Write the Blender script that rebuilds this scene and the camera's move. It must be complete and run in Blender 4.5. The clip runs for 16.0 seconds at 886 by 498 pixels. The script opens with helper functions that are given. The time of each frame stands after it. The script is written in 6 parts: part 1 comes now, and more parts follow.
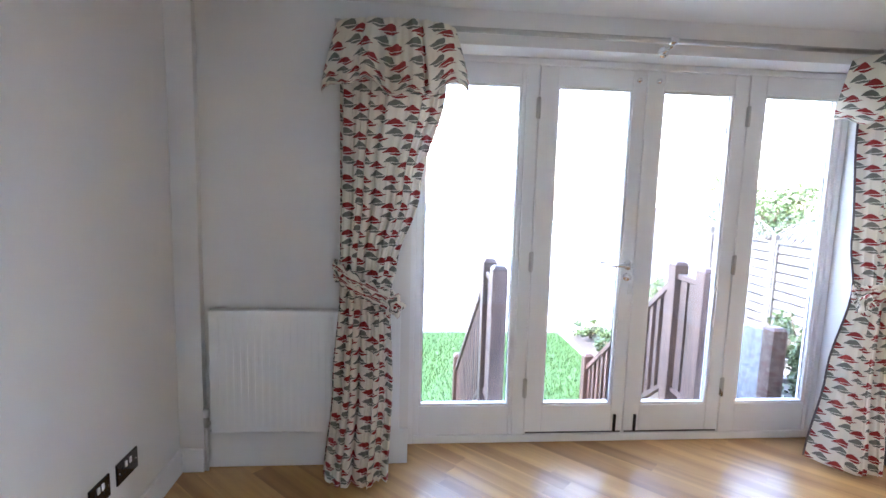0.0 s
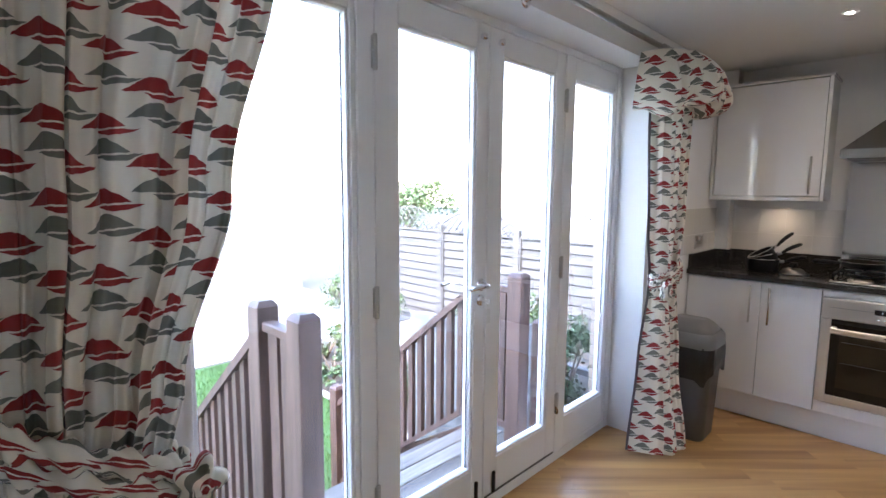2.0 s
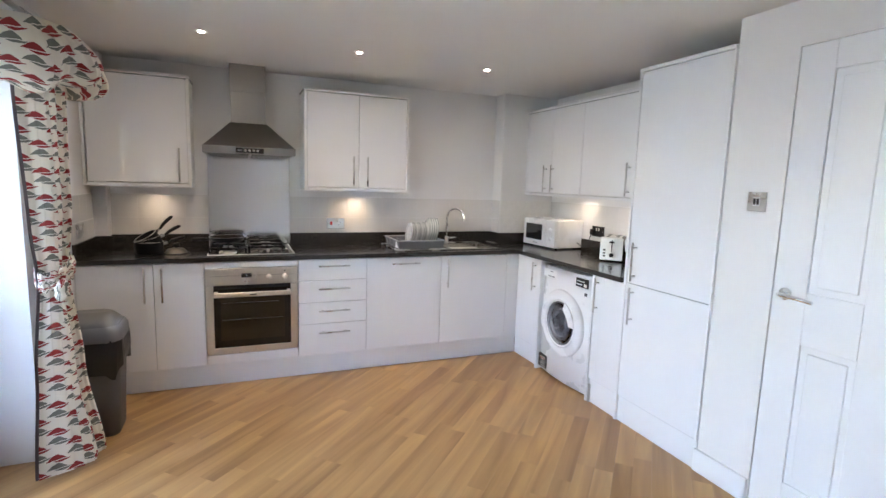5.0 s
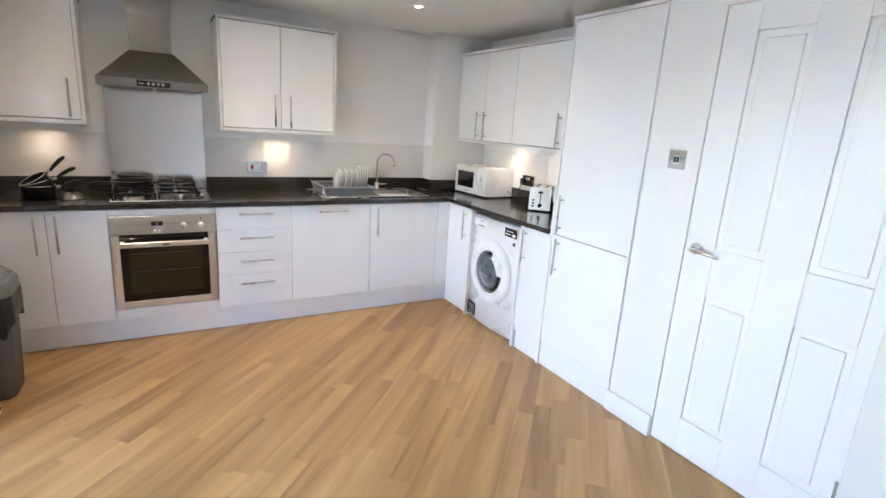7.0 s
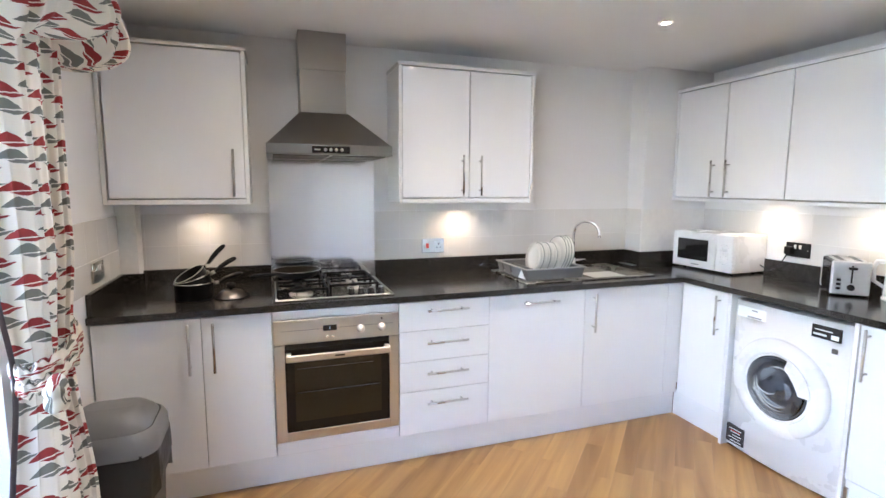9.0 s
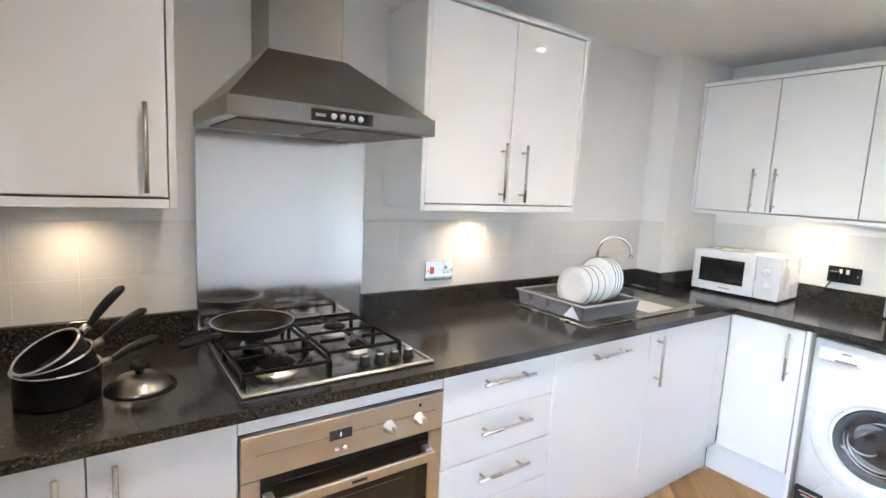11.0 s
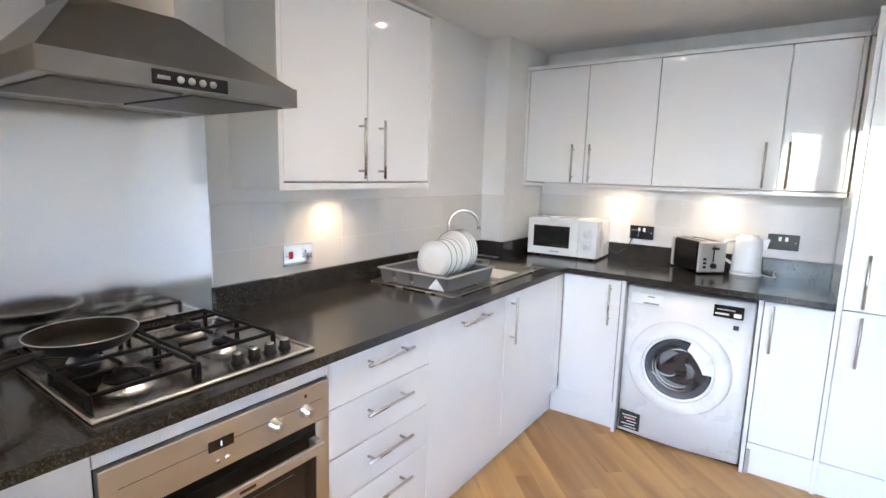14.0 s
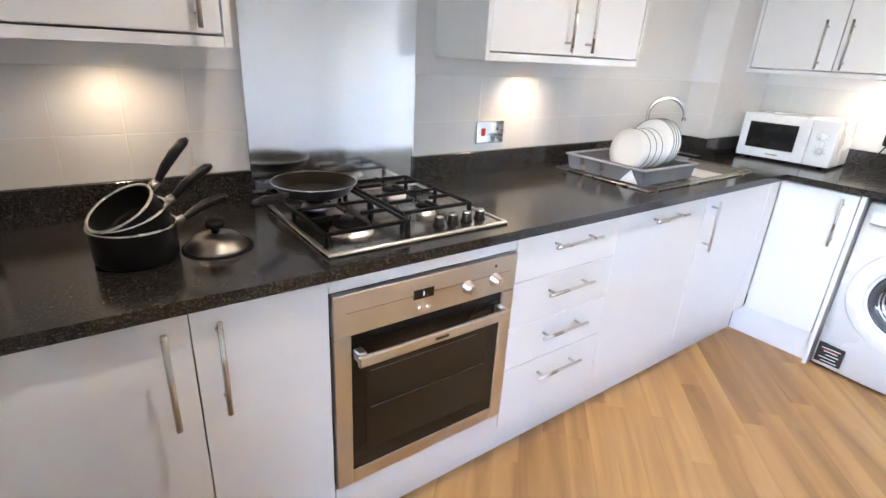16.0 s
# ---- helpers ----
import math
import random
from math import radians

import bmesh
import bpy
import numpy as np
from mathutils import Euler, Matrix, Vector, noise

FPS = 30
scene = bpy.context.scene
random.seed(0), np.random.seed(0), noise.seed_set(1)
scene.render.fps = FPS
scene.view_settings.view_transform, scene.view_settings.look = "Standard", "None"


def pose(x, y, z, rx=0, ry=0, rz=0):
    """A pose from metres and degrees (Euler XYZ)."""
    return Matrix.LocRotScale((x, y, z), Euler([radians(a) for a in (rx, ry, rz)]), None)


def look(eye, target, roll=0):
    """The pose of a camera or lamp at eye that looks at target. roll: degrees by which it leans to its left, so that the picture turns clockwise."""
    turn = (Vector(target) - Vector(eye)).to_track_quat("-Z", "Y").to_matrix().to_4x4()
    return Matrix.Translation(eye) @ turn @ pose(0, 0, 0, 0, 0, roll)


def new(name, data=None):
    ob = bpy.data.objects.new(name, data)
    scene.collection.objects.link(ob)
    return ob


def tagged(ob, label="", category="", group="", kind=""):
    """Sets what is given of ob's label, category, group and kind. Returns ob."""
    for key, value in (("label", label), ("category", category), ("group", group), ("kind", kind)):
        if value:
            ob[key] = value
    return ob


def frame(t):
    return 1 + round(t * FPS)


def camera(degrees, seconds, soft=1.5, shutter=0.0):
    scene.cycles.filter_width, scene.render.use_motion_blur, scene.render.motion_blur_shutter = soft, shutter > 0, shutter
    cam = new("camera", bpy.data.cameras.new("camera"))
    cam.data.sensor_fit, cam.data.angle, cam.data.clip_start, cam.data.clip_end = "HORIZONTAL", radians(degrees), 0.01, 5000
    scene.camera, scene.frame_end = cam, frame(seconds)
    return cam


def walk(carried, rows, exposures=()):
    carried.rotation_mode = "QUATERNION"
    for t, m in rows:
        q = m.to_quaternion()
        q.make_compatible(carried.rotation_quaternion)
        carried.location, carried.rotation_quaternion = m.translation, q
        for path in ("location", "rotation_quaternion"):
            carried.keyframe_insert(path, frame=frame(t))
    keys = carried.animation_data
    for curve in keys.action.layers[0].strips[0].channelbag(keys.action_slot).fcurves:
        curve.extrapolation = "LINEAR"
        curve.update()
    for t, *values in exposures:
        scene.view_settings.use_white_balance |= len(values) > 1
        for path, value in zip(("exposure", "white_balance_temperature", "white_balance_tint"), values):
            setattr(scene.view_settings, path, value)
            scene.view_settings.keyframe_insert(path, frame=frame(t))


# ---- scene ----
cam = camera(83.2, 16.0)
PATH = [
    (0, (0.046, -0.017, 1.412), (0.221, 1.96, 1.17), 1.6),
    (0.5, (-0.118, 0.255, 1.373), (0.055, 2.23, 1.11), 2.7),
    (1, (-0.192, 0.614, 1.393), (0.085, 2.583, 1.176), 2.3),
    (1.5, (-0.308, 0.99, 1.426), (0.566, 2.773, 1.184), 1.4),
    (2, (-0.259, 1.283, 1.402), (1.156, 2.678, 1.173), 0.4),
    (2.5, (-0.247, 1.47, 1.435), (1.608, 2.188, 1.231), 2.5),
    (3, (-0.343, 1.57, 1.439), (1.646, 1.565, 1.229), 1.6),
    (3.5, (-0.385, 1.555, 1.473), (1.575, 1.214, 1.269), 2.0),
    (4, (-0.417, 1.53, 1.464), (1.509, 1.046, 1.221), 2.0),
    (4.5, (-0.419, 1.504, 1.464), (1.475, 0.913, 1.213), 1.8),
    (5, (-0.419, 1.466, 1.454), (1.416, 0.717, 1.188), 1.8),
    (5.2, (-0.422, 1.447, 1.453), (1.372, 0.618, 1.149), 1.7),
    (7.3, (-0.337, 1.417, 1.505), (1.338, 0.44, 1.018), 3.7),
    (7.5, (-0.238, 1.419, 1.487), (1.473, 0.47, 1.07), 3.5),
    (8, (0.055, 1.386, 1.44), (1.887, 0.639, 1.154), 2.8),
    (8.5, (0.41, 1.474, 1.449), (2.314, 0.922, 1.183), 3.2),
    (8.7, (0.574, 1.562, 1.459), (2.469, 0.977, 1.199), 2.0),
    (10.8, (1.941, 1.951, 1.454), (3.666, 0.967, 1.222), 1.6),
    (11, (2.005, 1.958, 1.466), (3.629, 0.821, 1.201), 2.9),
    (11.5, (2.094, 2.021, 1.46), (3.318, 0.459, 1.21), 0.9),
    (12, (2.108, 2.037, 1.456), (3.117, 0.326, 1.224), 2.2),
    (12.5, (2.097, 2.029, 1.454), (2.973, 0.243, 1.241), 2.4),
    (13, (2.095, 2.018, 1.447), (2.886, 0.194, 1.232), 2.2),
    (13.5, (2.107, 2.024, 1.437), (3.041, 0.272, 1.189), 1.8),
    (14, (2.124, 2.039, 1.433), (3.267, 0.426, 1.129), 1.5),
    (14.5, (2.141, 2.054, 1.423), (3.42, 0.574, 1.006), 1.7),
    (15, (2.172, 2.083, 1.389), (3.561, 0.812, 0.714), 2.6),
    (15.5, (2.191, 2.103, 1.367), (3.645, 1.0, 0.548), 2.9),
    (16, (2.205, 2.109, 1.378), (3.699, 0.999, 0.644), 3.2),
]
walk(cam, [(t, look(eye, target, roll)) for t, eye, target, roll in PATH],
     exposures=[(0.0, 5.24, 6500, 18), (1.2, 5.24, 6550, 18), (2.0, 4.75, 6550, 17), (3.0, 4.85, 6600, 16), (5.2, 5.1, 6800, 16), (7.4, 5.42, 6700, 15),
                (8.7, 5.57, 6450, 15), (11.0, 5.7, 6600, 12), (12.0, 5.9, 6600, 12), (13.0, 5.58, 6600, 13), (13.5, 5.42, 6600, 14), (14.5, 5.55, 6600, 15),
                (15.5, 5.78, 6500, 15), (16.0, 5.74, 6500, 15)])

# ---- sky, sun and lamps ----
world = bpy.data.worlds.new("sky")
scene.world = world
world.use_nodes = True
wn = world.node_tree.nodes
sky = wn.new("ShaderNodeTexSky")
sky.sky_type, sky.sun_disc = "NISHITA", False
sky.sun_elevation, sky.sun_rotation = radians(50), radians(250)
sky.air_density, sky.dust_density = 1.0, 0.7
wn["Background"].inputs[1].default_value = 0.15
world.node_tree.links.new(sky.outputs[0], wn["Background"].inputs[0])

sun = new("sun", bpy.data.lights.new("sun", "SUN"))
sun.data.energy, sun.data.angle, sun.data.color = 0.5, radians(12), (1.0, 0.95, 0.88)
sun.matrix_world = look((-7.6, -2.8, 9.6), (0, 0, 0))
tagged(sun, kind="structure")


def spot(name, place, watts, angle, blend, colour, target=None, size=0.03):
    ob = new(name, bpy.data.lights.new(name, "SPOT"))
    d = ob.data
    d.energy, d.spot_size, d.spot_blend, d.color, d.shadow_soft_size = watts, radians(angle), blend, colour, size
    ob.matrix_world = look(place, target or (place[0], place[1] + 0.0001, place[2] - 1))
    return ob


WARM = (1.0, 0.80, 0.56)
CEIL = 2.25
DOWNLIGHTS = [(2.82, 1.65), (2.84, 0.75), (2.88, -0.17)]
for dx, dy in DOWNLIGHTS:
    spot("downlight_beam", (dx, dy, CEIL - 0.02), 0.45, 120, 0.9, (1.0, 0.86, 0.68))
UNDERLIGHTS = [(3.68, 2.02), (3.68, 0.58)]
UNDERLIGHTS_SOUTH = [(3.05, -1.17), (2.50, -1.17)]
for dx, dy in UNDERLIGHTS + UNDERLIGHTS_SOUTH:
    spot("cabinet_light_beam", (dx, dy, 1.352), (0.09 if dy > 1.5 else 0.16) if dx > 3.5 else 0.052, 150, 1.0, WARM, size=0.025)


# ---- materials ----
def material(name, colour, rough=0.5, metal=0.0, coat=0.0, vary=0.06, scale=6.0, grain=0.0, grain_scale=300.0, spec=0.5):
    """Plain surface with tone variation at a large and a small scale, and fine relief."""
    m = bpy.data.materials.new(name)
    m.use_nodes = True
    nt = m.node_tree
    p = nt.nodes["Principled BSDF"]
    p.inputs["Roughness"].default_value = rough
    p.inputs["Metallic"].default_value = metal
    p.inputs["Coat Weight"].default_value = coat
    p.inputs["Coat Roughness"].default_value = 0.04
    p.inputs["Specular IOR Level"].default_value = spec
    tc = nt.nodes.new("ShaderNodeTexCoord")
    n1 = nt.nodes.new("ShaderNodeTexNoise")
    n1.inputs["Scale"].default_value, n1.inputs["Detail"].default_value = scale, 6
    nt.links.new(tc.outputs["Object"], n1.inputs["Vector"])
    ramp = nt.nodes.new("ShaderNodeMix")
    ramp.data_type = "RGBA"
    ramp.inputs["A"].default_value = (*[c * (1 - vary) for c in colour], 1)
    ramp.inputs["B"].default_value = (*[min(1, c * (1 + vary)) for c in colour], 1)
    nt.links.new(n1.outputs["Fac"], ramp.inputs["Factor"])
    nt.links.new(ramp.outputs["Result"], p.inputs["Base Color"])
    mr = nt.nodes.new("ShaderNodeMapRange")
    mr.inputs["To Min"].default_value, mr.inputs["To Max"].default_value = max(0.0, rough * 0.8), min(1.0, rough * 1.2)
    nt.links.new(n1.outputs["Fac"], mr.inputs["Value"])
    nt.links.new(mr.outputs["Result"], p.inputs["Roughness"])
    if grain:
        n2 = nt.nodes.new("ShaderNodeTexNoise")
        n2.inputs["Scale"].default_value = grain_scale
        nt.links.new(tc.outputs["Object"], n2.inputs["Vector"])
        b = nt.nodes.new("ShaderNodeBump")
        b.inputs["Strength"].default_value, b.inputs["Distance"].default_value = grain, 0.002
        nt.links.new(n2.outputs["Fac"], b.inputs["Height"])
        nt.links.new(b.outputs["Normal"], p.inputs["Normal"])
    return m


def brushed(name, colour, rough, stretch=(4, 400, 400), relief=0.12):
    m = material(name, colour, rough, 1.0, vary=0.03)
    nt = m.node_tree
    p = nt.nodes["Principled BSDF"]
    tc = nt.nodes.new("ShaderNodeTexCoord")
    mp = nt.nodes.new("ShaderNodeMapping")
    mp.inputs["Scale"].default_value = stretch
    n = nt.nodes.new("ShaderNodeTexNoise")
    n.inputs["Scale"].default_value, n.inputs["Detail"].default_value = 1.0, 3
    b = nt.nodes.new("ShaderNodeBump")
    b.inputs["Strength"].default_value, b.inputs["Distance"].default_value = relief, 0.001
    nt.links.new(tc.outputs["Object"], mp.inputs["Vector"])
    nt.links.new(mp.outputs["Vector"], n.inputs["Vector"])
    nt.links.new(n.outputs["Fac"], b.inputs["Height"])
    nt.links.new(b.outputs["Normal"], p.inputs["Normal"])
    return m


def glass(name, tint=(1, 1, 1), rough=0.0):
    m = bpy.data.materials.new(name)
    m.use_nodes = True
    p = m.node_tree.nodes["Principled BSDF"]
    p.inputs["Base Color"].default_value = (*tint, 1)
    p.inputs["Transmission Weight"].default_value = 1.0
    p.inputs["Roughness"].default_value = rough
    p.inputs["IOR"].default_value = 1.45
    return m


def glow(name, colour, strength):
    m = bpy.data.materials.new(name)
    m.use_nodes = True
    p = m.node_tree.nodes["Principled BSDF"]
    p.inputs["Base Color"].default_value = (*colour, 1)
    p.inputs["Emission Color"].default_value = (*colour, 1)
    p.inputs["Emission Strength"].default_value = strength
    return m


def granite():
    m = material("dark_granite", (0.05, 0.05, 0.055), 0.17, spec=0.6)
    nt = m.node_tree
    p = nt.nodes["Principled BSDF"]
    tc = nt.nodes.new("ShaderNodeTexCoord")
    v = nt.nodes.new("ShaderNodeTexVoronoi")
    v.inputs["Scale"].default_value = 400
    n = nt.nodes.new("ShaderNodeTexNoise")
    n.inputs["Scale"].default_value, n.inputs["Detail"].default_value = 130, 5
    for t in (v, n):
        nt.links.new(tc.outputs["Object"], t.inputs["Vector"])
    sep = nt.nodes.new("ShaderNodeSeparateColor")
    nt.links.new(v.outputs["Color"], sep.inputs["Color"])
    mul = nt.nodes.new("ShaderNodeMath")
    mul.operation = "MULTIPLY"
    nt.links.new(sep.outputs["Red"], mul.inputs[0])
    nt.links.new(n.outputs["Fac"], mul.inputs[1])
    r = nt.nodes.new("ShaderNodeValToRGB")
    e = r.color_ramp.elements
    e[0].position, e[0].color = 0.10, (0.010, 0.009, 0.0085, 1)
    e[1].position, e[1].color = 0.70, (0.105, 0.096, 0.088, 1)
    mid = r.color_ramp.elements.new(0.32)
    mid.color = (0.026, 0.023, 0.021, 1)
    nt.links.new(mul.outputs[0], r.inputs["Fac"])
    nt.links.new(r.outputs["Color"], p.inputs["Base Color"])
    return m


def timber(name, dark, light, rough, along=0, across=28.0, length=1.6, spread=0.35, bump=0.15):
    """Wood with the grain along one local axis; each piece takes a tone of its own."""
    m = bpy.data.materials.new(name)
    m.use_nodes = True
    nt = m.node_tree
    p = nt.nodes["Principled BSDF"]
    p.inputs["Roughness"].default_value = rough
    tc = nt.nodes.new("ShaderNodeTexCoord")
    oi = nt.nodes.new("ShaderNodeObjectInfo")
    mp = nt.nodes.new("ShaderNodeMapping")
    sc = [across] * 3
    sc[along] = length
    mp.inputs["Scale"].default_value = sc
    add = nt.nodes.new("ShaderNodeVectorMath")
    add.operation = "ADD"
    off = nt.nodes.new("ShaderNodeVectorMath")
    off.operation = "SCALE"
    off.inputs[0].default_value = (37.0, 19.0, 53.0)
    nt.links.new(oi.outputs["Random"], off.inputs["Scale"])
    nt.links.new(tc.outputs["Object"], mp.inputs["Vector"])
    nt.links.new(mp.outputs["Vector"], add.inputs[0])
    nt.links.new(off.outputs[0], add.inputs[1])
    n = nt.nodes.new("ShaderNodeTexNoise")
    n.inputs["Scale"].default_value, n.inputs["Detail"].default_value, n.inputs["Distortion"].default_value = 1.0, 7, 0.6
    nt.links.new(add.outputs[0], n.inputs["Vector"])
    mixf = nt.nodes.new("ShaderNodeMath")
    mixf.operation = "MULTIPLY_ADD"
    mixf.inputs[1].default_value = spread
    nt.links.new(oi.outputs["Random"], mixf.inputs[0])
    sub = nt.nodes.new("ShaderNodeMath")
    sub.operation = "SUBTRACT"
    sub.inputs[1].default_value = spread / 2
    nt.links.new(n.outputs["Fac"], sub.inputs[0])
    nt.links.new(sub.outputs[0], mixf.inputs[2])
    r = nt.nodes.new("ShaderNodeValToRGB")
    e = r.color_ramp.elements
    e[0].position, e[0].color = 0.25, (*dark, 1)
    e[1].position, e[1].color = 0.75, (*light, 1)
    nt.links.new(mixf.outputs[0], r.inputs["Fac"])
    nt.links.new(r.outputs["Color"], p.inputs["Base Color"])
    b = nt.nodes.new("ShaderNodeBump")
    b.inputs["Strength"].default_value, b.inputs["Distance"].default_value = bump, 0.001
    nt.links.new(n.outputs["Fac"], b.inputs["Height"])
    nt.links.new(b.outputs["Normal"], p.inputs["Normal"])
    return m


def patterned_cloth():
    """Cream cotton printed with red petals over grey-green leaves, half-drop repeat, in the cloth's own coordinates."""
    m = bpy.data.materials.new("printed_cotton")
    m.use_nodes = True
    nt = m.node_tree
    L = nt.links.new
    p = nt.nodes["Principled BSDF"]
    p.inputs["Roughness"].default_value = 0.9
    p.inputs["Sheen Weight"].default_value = 0.15
    uv = nt.nodes.new("ShaderNodeUVMap")
    uv.uv_map = "cloth"
    wob = nt.nodes.new("ShaderNodeTexNoise")
    wob.inputs["Scale"].default_value = 55
    L(uv.outputs[0], wob.inputs["Vector"])
    sep = nt.nodes.new("ShaderNodeSeparateXYZ")
    wmix = nt.nodes.new("ShaderNodeVectorMath")
    wmix.operation = "MULTIPLY_ADD"
    wmix.inputs[1].default_value = (0.010, 0.007, 0)
    L(wob.outputs["Color"], wmix.inputs[0])
    L(uv.outputs[0], wmix.inputs[2])
    L(wmix.outputs[0], sep.inputs[0])

    def math_node(op, a, b=None, c=None):
        n = nt.nodes.new("ShaderNodeMath")
        n.operation = op
        for i, v in enumerate((a, b, c)):
            if v is None:
                continue
            if isinstance(v, (int, float)):
                n.inputs[i].default_value = v
            else:
                L(v, n.inputs[i])
        return n.outputs[0]

    def leaf(x, y):
        """A peaked leaf over a slim pointed one, parted by a pale slanting line; x runs -1 to 1, y in metres."""
        rib = math_node("MULTIPLY", x, 0.0022)
        peak = math_node("POWER", math_node("ABSOLUTE", math_node("ADD", x, 0.12)), 1.55)
        top = math_node("SUBTRACT", 0.0250, math_node("MULTIPLY", peak, 0.027))
        upper = math_node("MULTIPLY", math_node("GREATER_THAN", y, rib), math_node("LESS_THAN", y, top))
        side = math_node("MULTIPLY", math_node("SUBTRACT", x, 0.28), 1.05)
        low = math_node("MULTIPLY", math_node("SUBTRACT", math_node("MULTIPLY", side, side), 1.0), 0.0125)
        under = math_node("MULTIPLY", math_node("LESS_THAN", y, math_node("SUBTRACT", rib, 0.0032)), math_node("GREATER_THAN", y, low))
        return math_node("MAXIMUM", upper, under)

    def motif(du, dv):
        a = math_node("SUBTRACT", math_node("FRACT", math_node("ADD", math_node("DIVIDE", sep.outputs["X"], 0.190), du)), 0.5)
        b = math_node("SUBTRACT", math_node("FRACT", math_node("ADD", math_node("DIVIDE", sep.outputs["Y"], 0.122), dv)), 0.5)
        x = math_node("DIVIDE", math_node("MULTIPLY", a, 0.190), 0.052)
        y = math_node("MULTIPLY", b, 0.122)
        return leaf(x, math_node("SUBTRACT", y, 0.014)), leaf(math_node("SUBTRACT", x, 0.08), math_node("ADD", y, 0.027))

    r1, g1 = motif(0.0, 0.0)
    r2, g2 = motif(0.5, 0.5)
    red = math_node("MAXIMUM", r1, r2)
    grey = math_node("MAXIMUM", g1, g2)
    mx1 = nt.nodes.new("ShaderNodeMix")
    mx1.data_type = "RGBA"
    mx1.inputs["A"].default_value = (0.80, 0.74, 0.64, 1)
    mx1.inputs["B"].default_value = (0.185, 0.185, 0.155, 1)
    L(grey, mx1.inputs["Factor"])
    mx2 = nt.nodes.new("ShaderNodeMix")
    mx2.data_type = "RGBA"
    mx2.inputs["B"].default_value = (0.31, 0.032, 0.028, 1)
    L(mx1.outputs["Result"], mx2.inputs["A"])
    L(red, mx2.inputs["Factor"])
    L(mx2.outputs["Result"], p.inputs["Base Color"])
    back = nt.nodes.new("ShaderNodeBsdfTranslucent")
    L(mx2.outputs["Result"], back.inputs["Color"])
    both = nt.nodes.new("ShaderNodeMixShader")
    both.inputs[0].default_value = 0.12
    L(p.outputs[0], both.inputs[1])
    L(back.outputs[0], both.inputs[2])
    L(both.outputs[0], nt.nodes["Material Output"].inputs["Surface"])
    weave = nt.nodes.new("ShaderNodeTexNoise")
    weave.inputs["Scale"].default_value = 700
    L(uv.outputs[0], weave.inputs["Vector"])
    b = nt.nodes.new("ShaderNodeBump")
    b.inputs["Strength"].default_value, b.inputs["Distance"].default_value = 0.25, 0.001
    L(weave.outputs["Fac"], b.inputs["Height"])
    L(b.outputs["Normal"], p.inputs["Normal"])
    return m


PAINT = material("wall_paint", (0.80, 0.785, 0.765), 0.6, vary=0.025, scale=2.5, grain=0.12, grain_scale=220)
CEIL_PAINT = material("ceiling_paint", (0.82, 0.81, 0.79), 0.8, vary=0.02, scale=2.0, grain=0.08, grain_scale=200)
SATIN = material("satin_white_paint", (0.84, 0.84, 0.84), 0.32, vary=0.02, scale=5, grain=0.06, grain_scale=120)
GLOSS = material("gloss_white_lacquer", (0.84, 0.84, 0.84), 0.05, coat=0.4, vary=0.01, scale=3)
CARCASS = material("white_melamine", (0.78, 0.78, 0.76), 0.4, vary=0.02)
GRANITE = granite()
STEEL = brushed("brushed_steel", (0.50, 0.49, 0.475), 0.30)
STEEL_WARM = brushed("brushed_steel_oven", (0.61, 0.575, 0.53), 0.32, (400, 4, 400))
SPLASH = brushed("steel_sheet", (0.86, 0.855, 0.86), 0.125, (400, 400, 3), 0.03)
TOAST_STEEL = material("polished_steel", (0.70, 0.69, 0.68), 0.30, 0.6)
TOAST_BLACK = material("black_lacquer", (0.006, 0.006, 0.0065), 0.22, spec=0.25)
HOOD_STEEL = brushed("hood_steel", (0.34, 0.325, 0.305), 0.31)
SINK_STEEL = brushed("sink_steel", (0.36, 0.35, 0.335), 0.27)
NICKEL = material("satin_nickel", (0.55, 0.54, 0.52), 0.28, 1.0)
CHROME = material("chrome", (0.82, 0.82, 0.83), 0.06, 1.0, vary=0.02)
IRON = material("cast_iron", (0.006, 0.006, 0.0065), 0.45, spec=0.12, grain=0.4, grain_scale=400)
BLACK = material("black_plastic", (0.009, 0.009, 0.010), 0.3, spec=0.3)
BLACK_GLOSS = material("black_gloss", (0.012, 0.012, 0.013), 0.08, coat=0.3)
PAN_OUT = material("black_enamel", (0.008, 0.008, 0.009), 0.34, spec=0.22)
PAN_GLOSS = material("worn_nonstick", (0.014, 0.010, 0.006), 0.30, spec=0.28, vary=0.3, scale=20)
PAN_IN = material("nonstick_coating", (0.008, 0.0075, 0.007), 0.36, spec=0.3, grain=0.2, grain_scale=500)
LID_STEEL = material("dull_steel_lid", (0.30, 0.28, 0.26), 0.33, 1.0)
OVEN_GLASS = material("oven_glass", (0.016, 0.012, 0.010), 0.06, spec=0.3)
OVEN_INNER = material("oven_window_tint", (0.030, 0.021, 0.014), 0.07, spec=0.3)
WHITE_PLASTIC = material("white_plastic", (0.84, 0.84, 0.84), 0.28, vary=0.02)
CHINA = material("white_china", (0.80, 0.80, 0.78), 0.12, coat=0.4, vary=0.02)
RIM_GREEN = material("grey_green_glaze", (0.17, 0.21, 0.195), 0.2)
GREY_PLASTIC = material("grey_plastic", (0.27, 0.27, 0.28), 0.42, grain=0.1)
RACK = material("slate_plastic", (0.15, 0.155, 0.165), 0.38, grain=0.1)
RACK_RIM = material("pale_grey_plastic", (0.30, 0.30, 0.305), 0.35, grain=0.1)
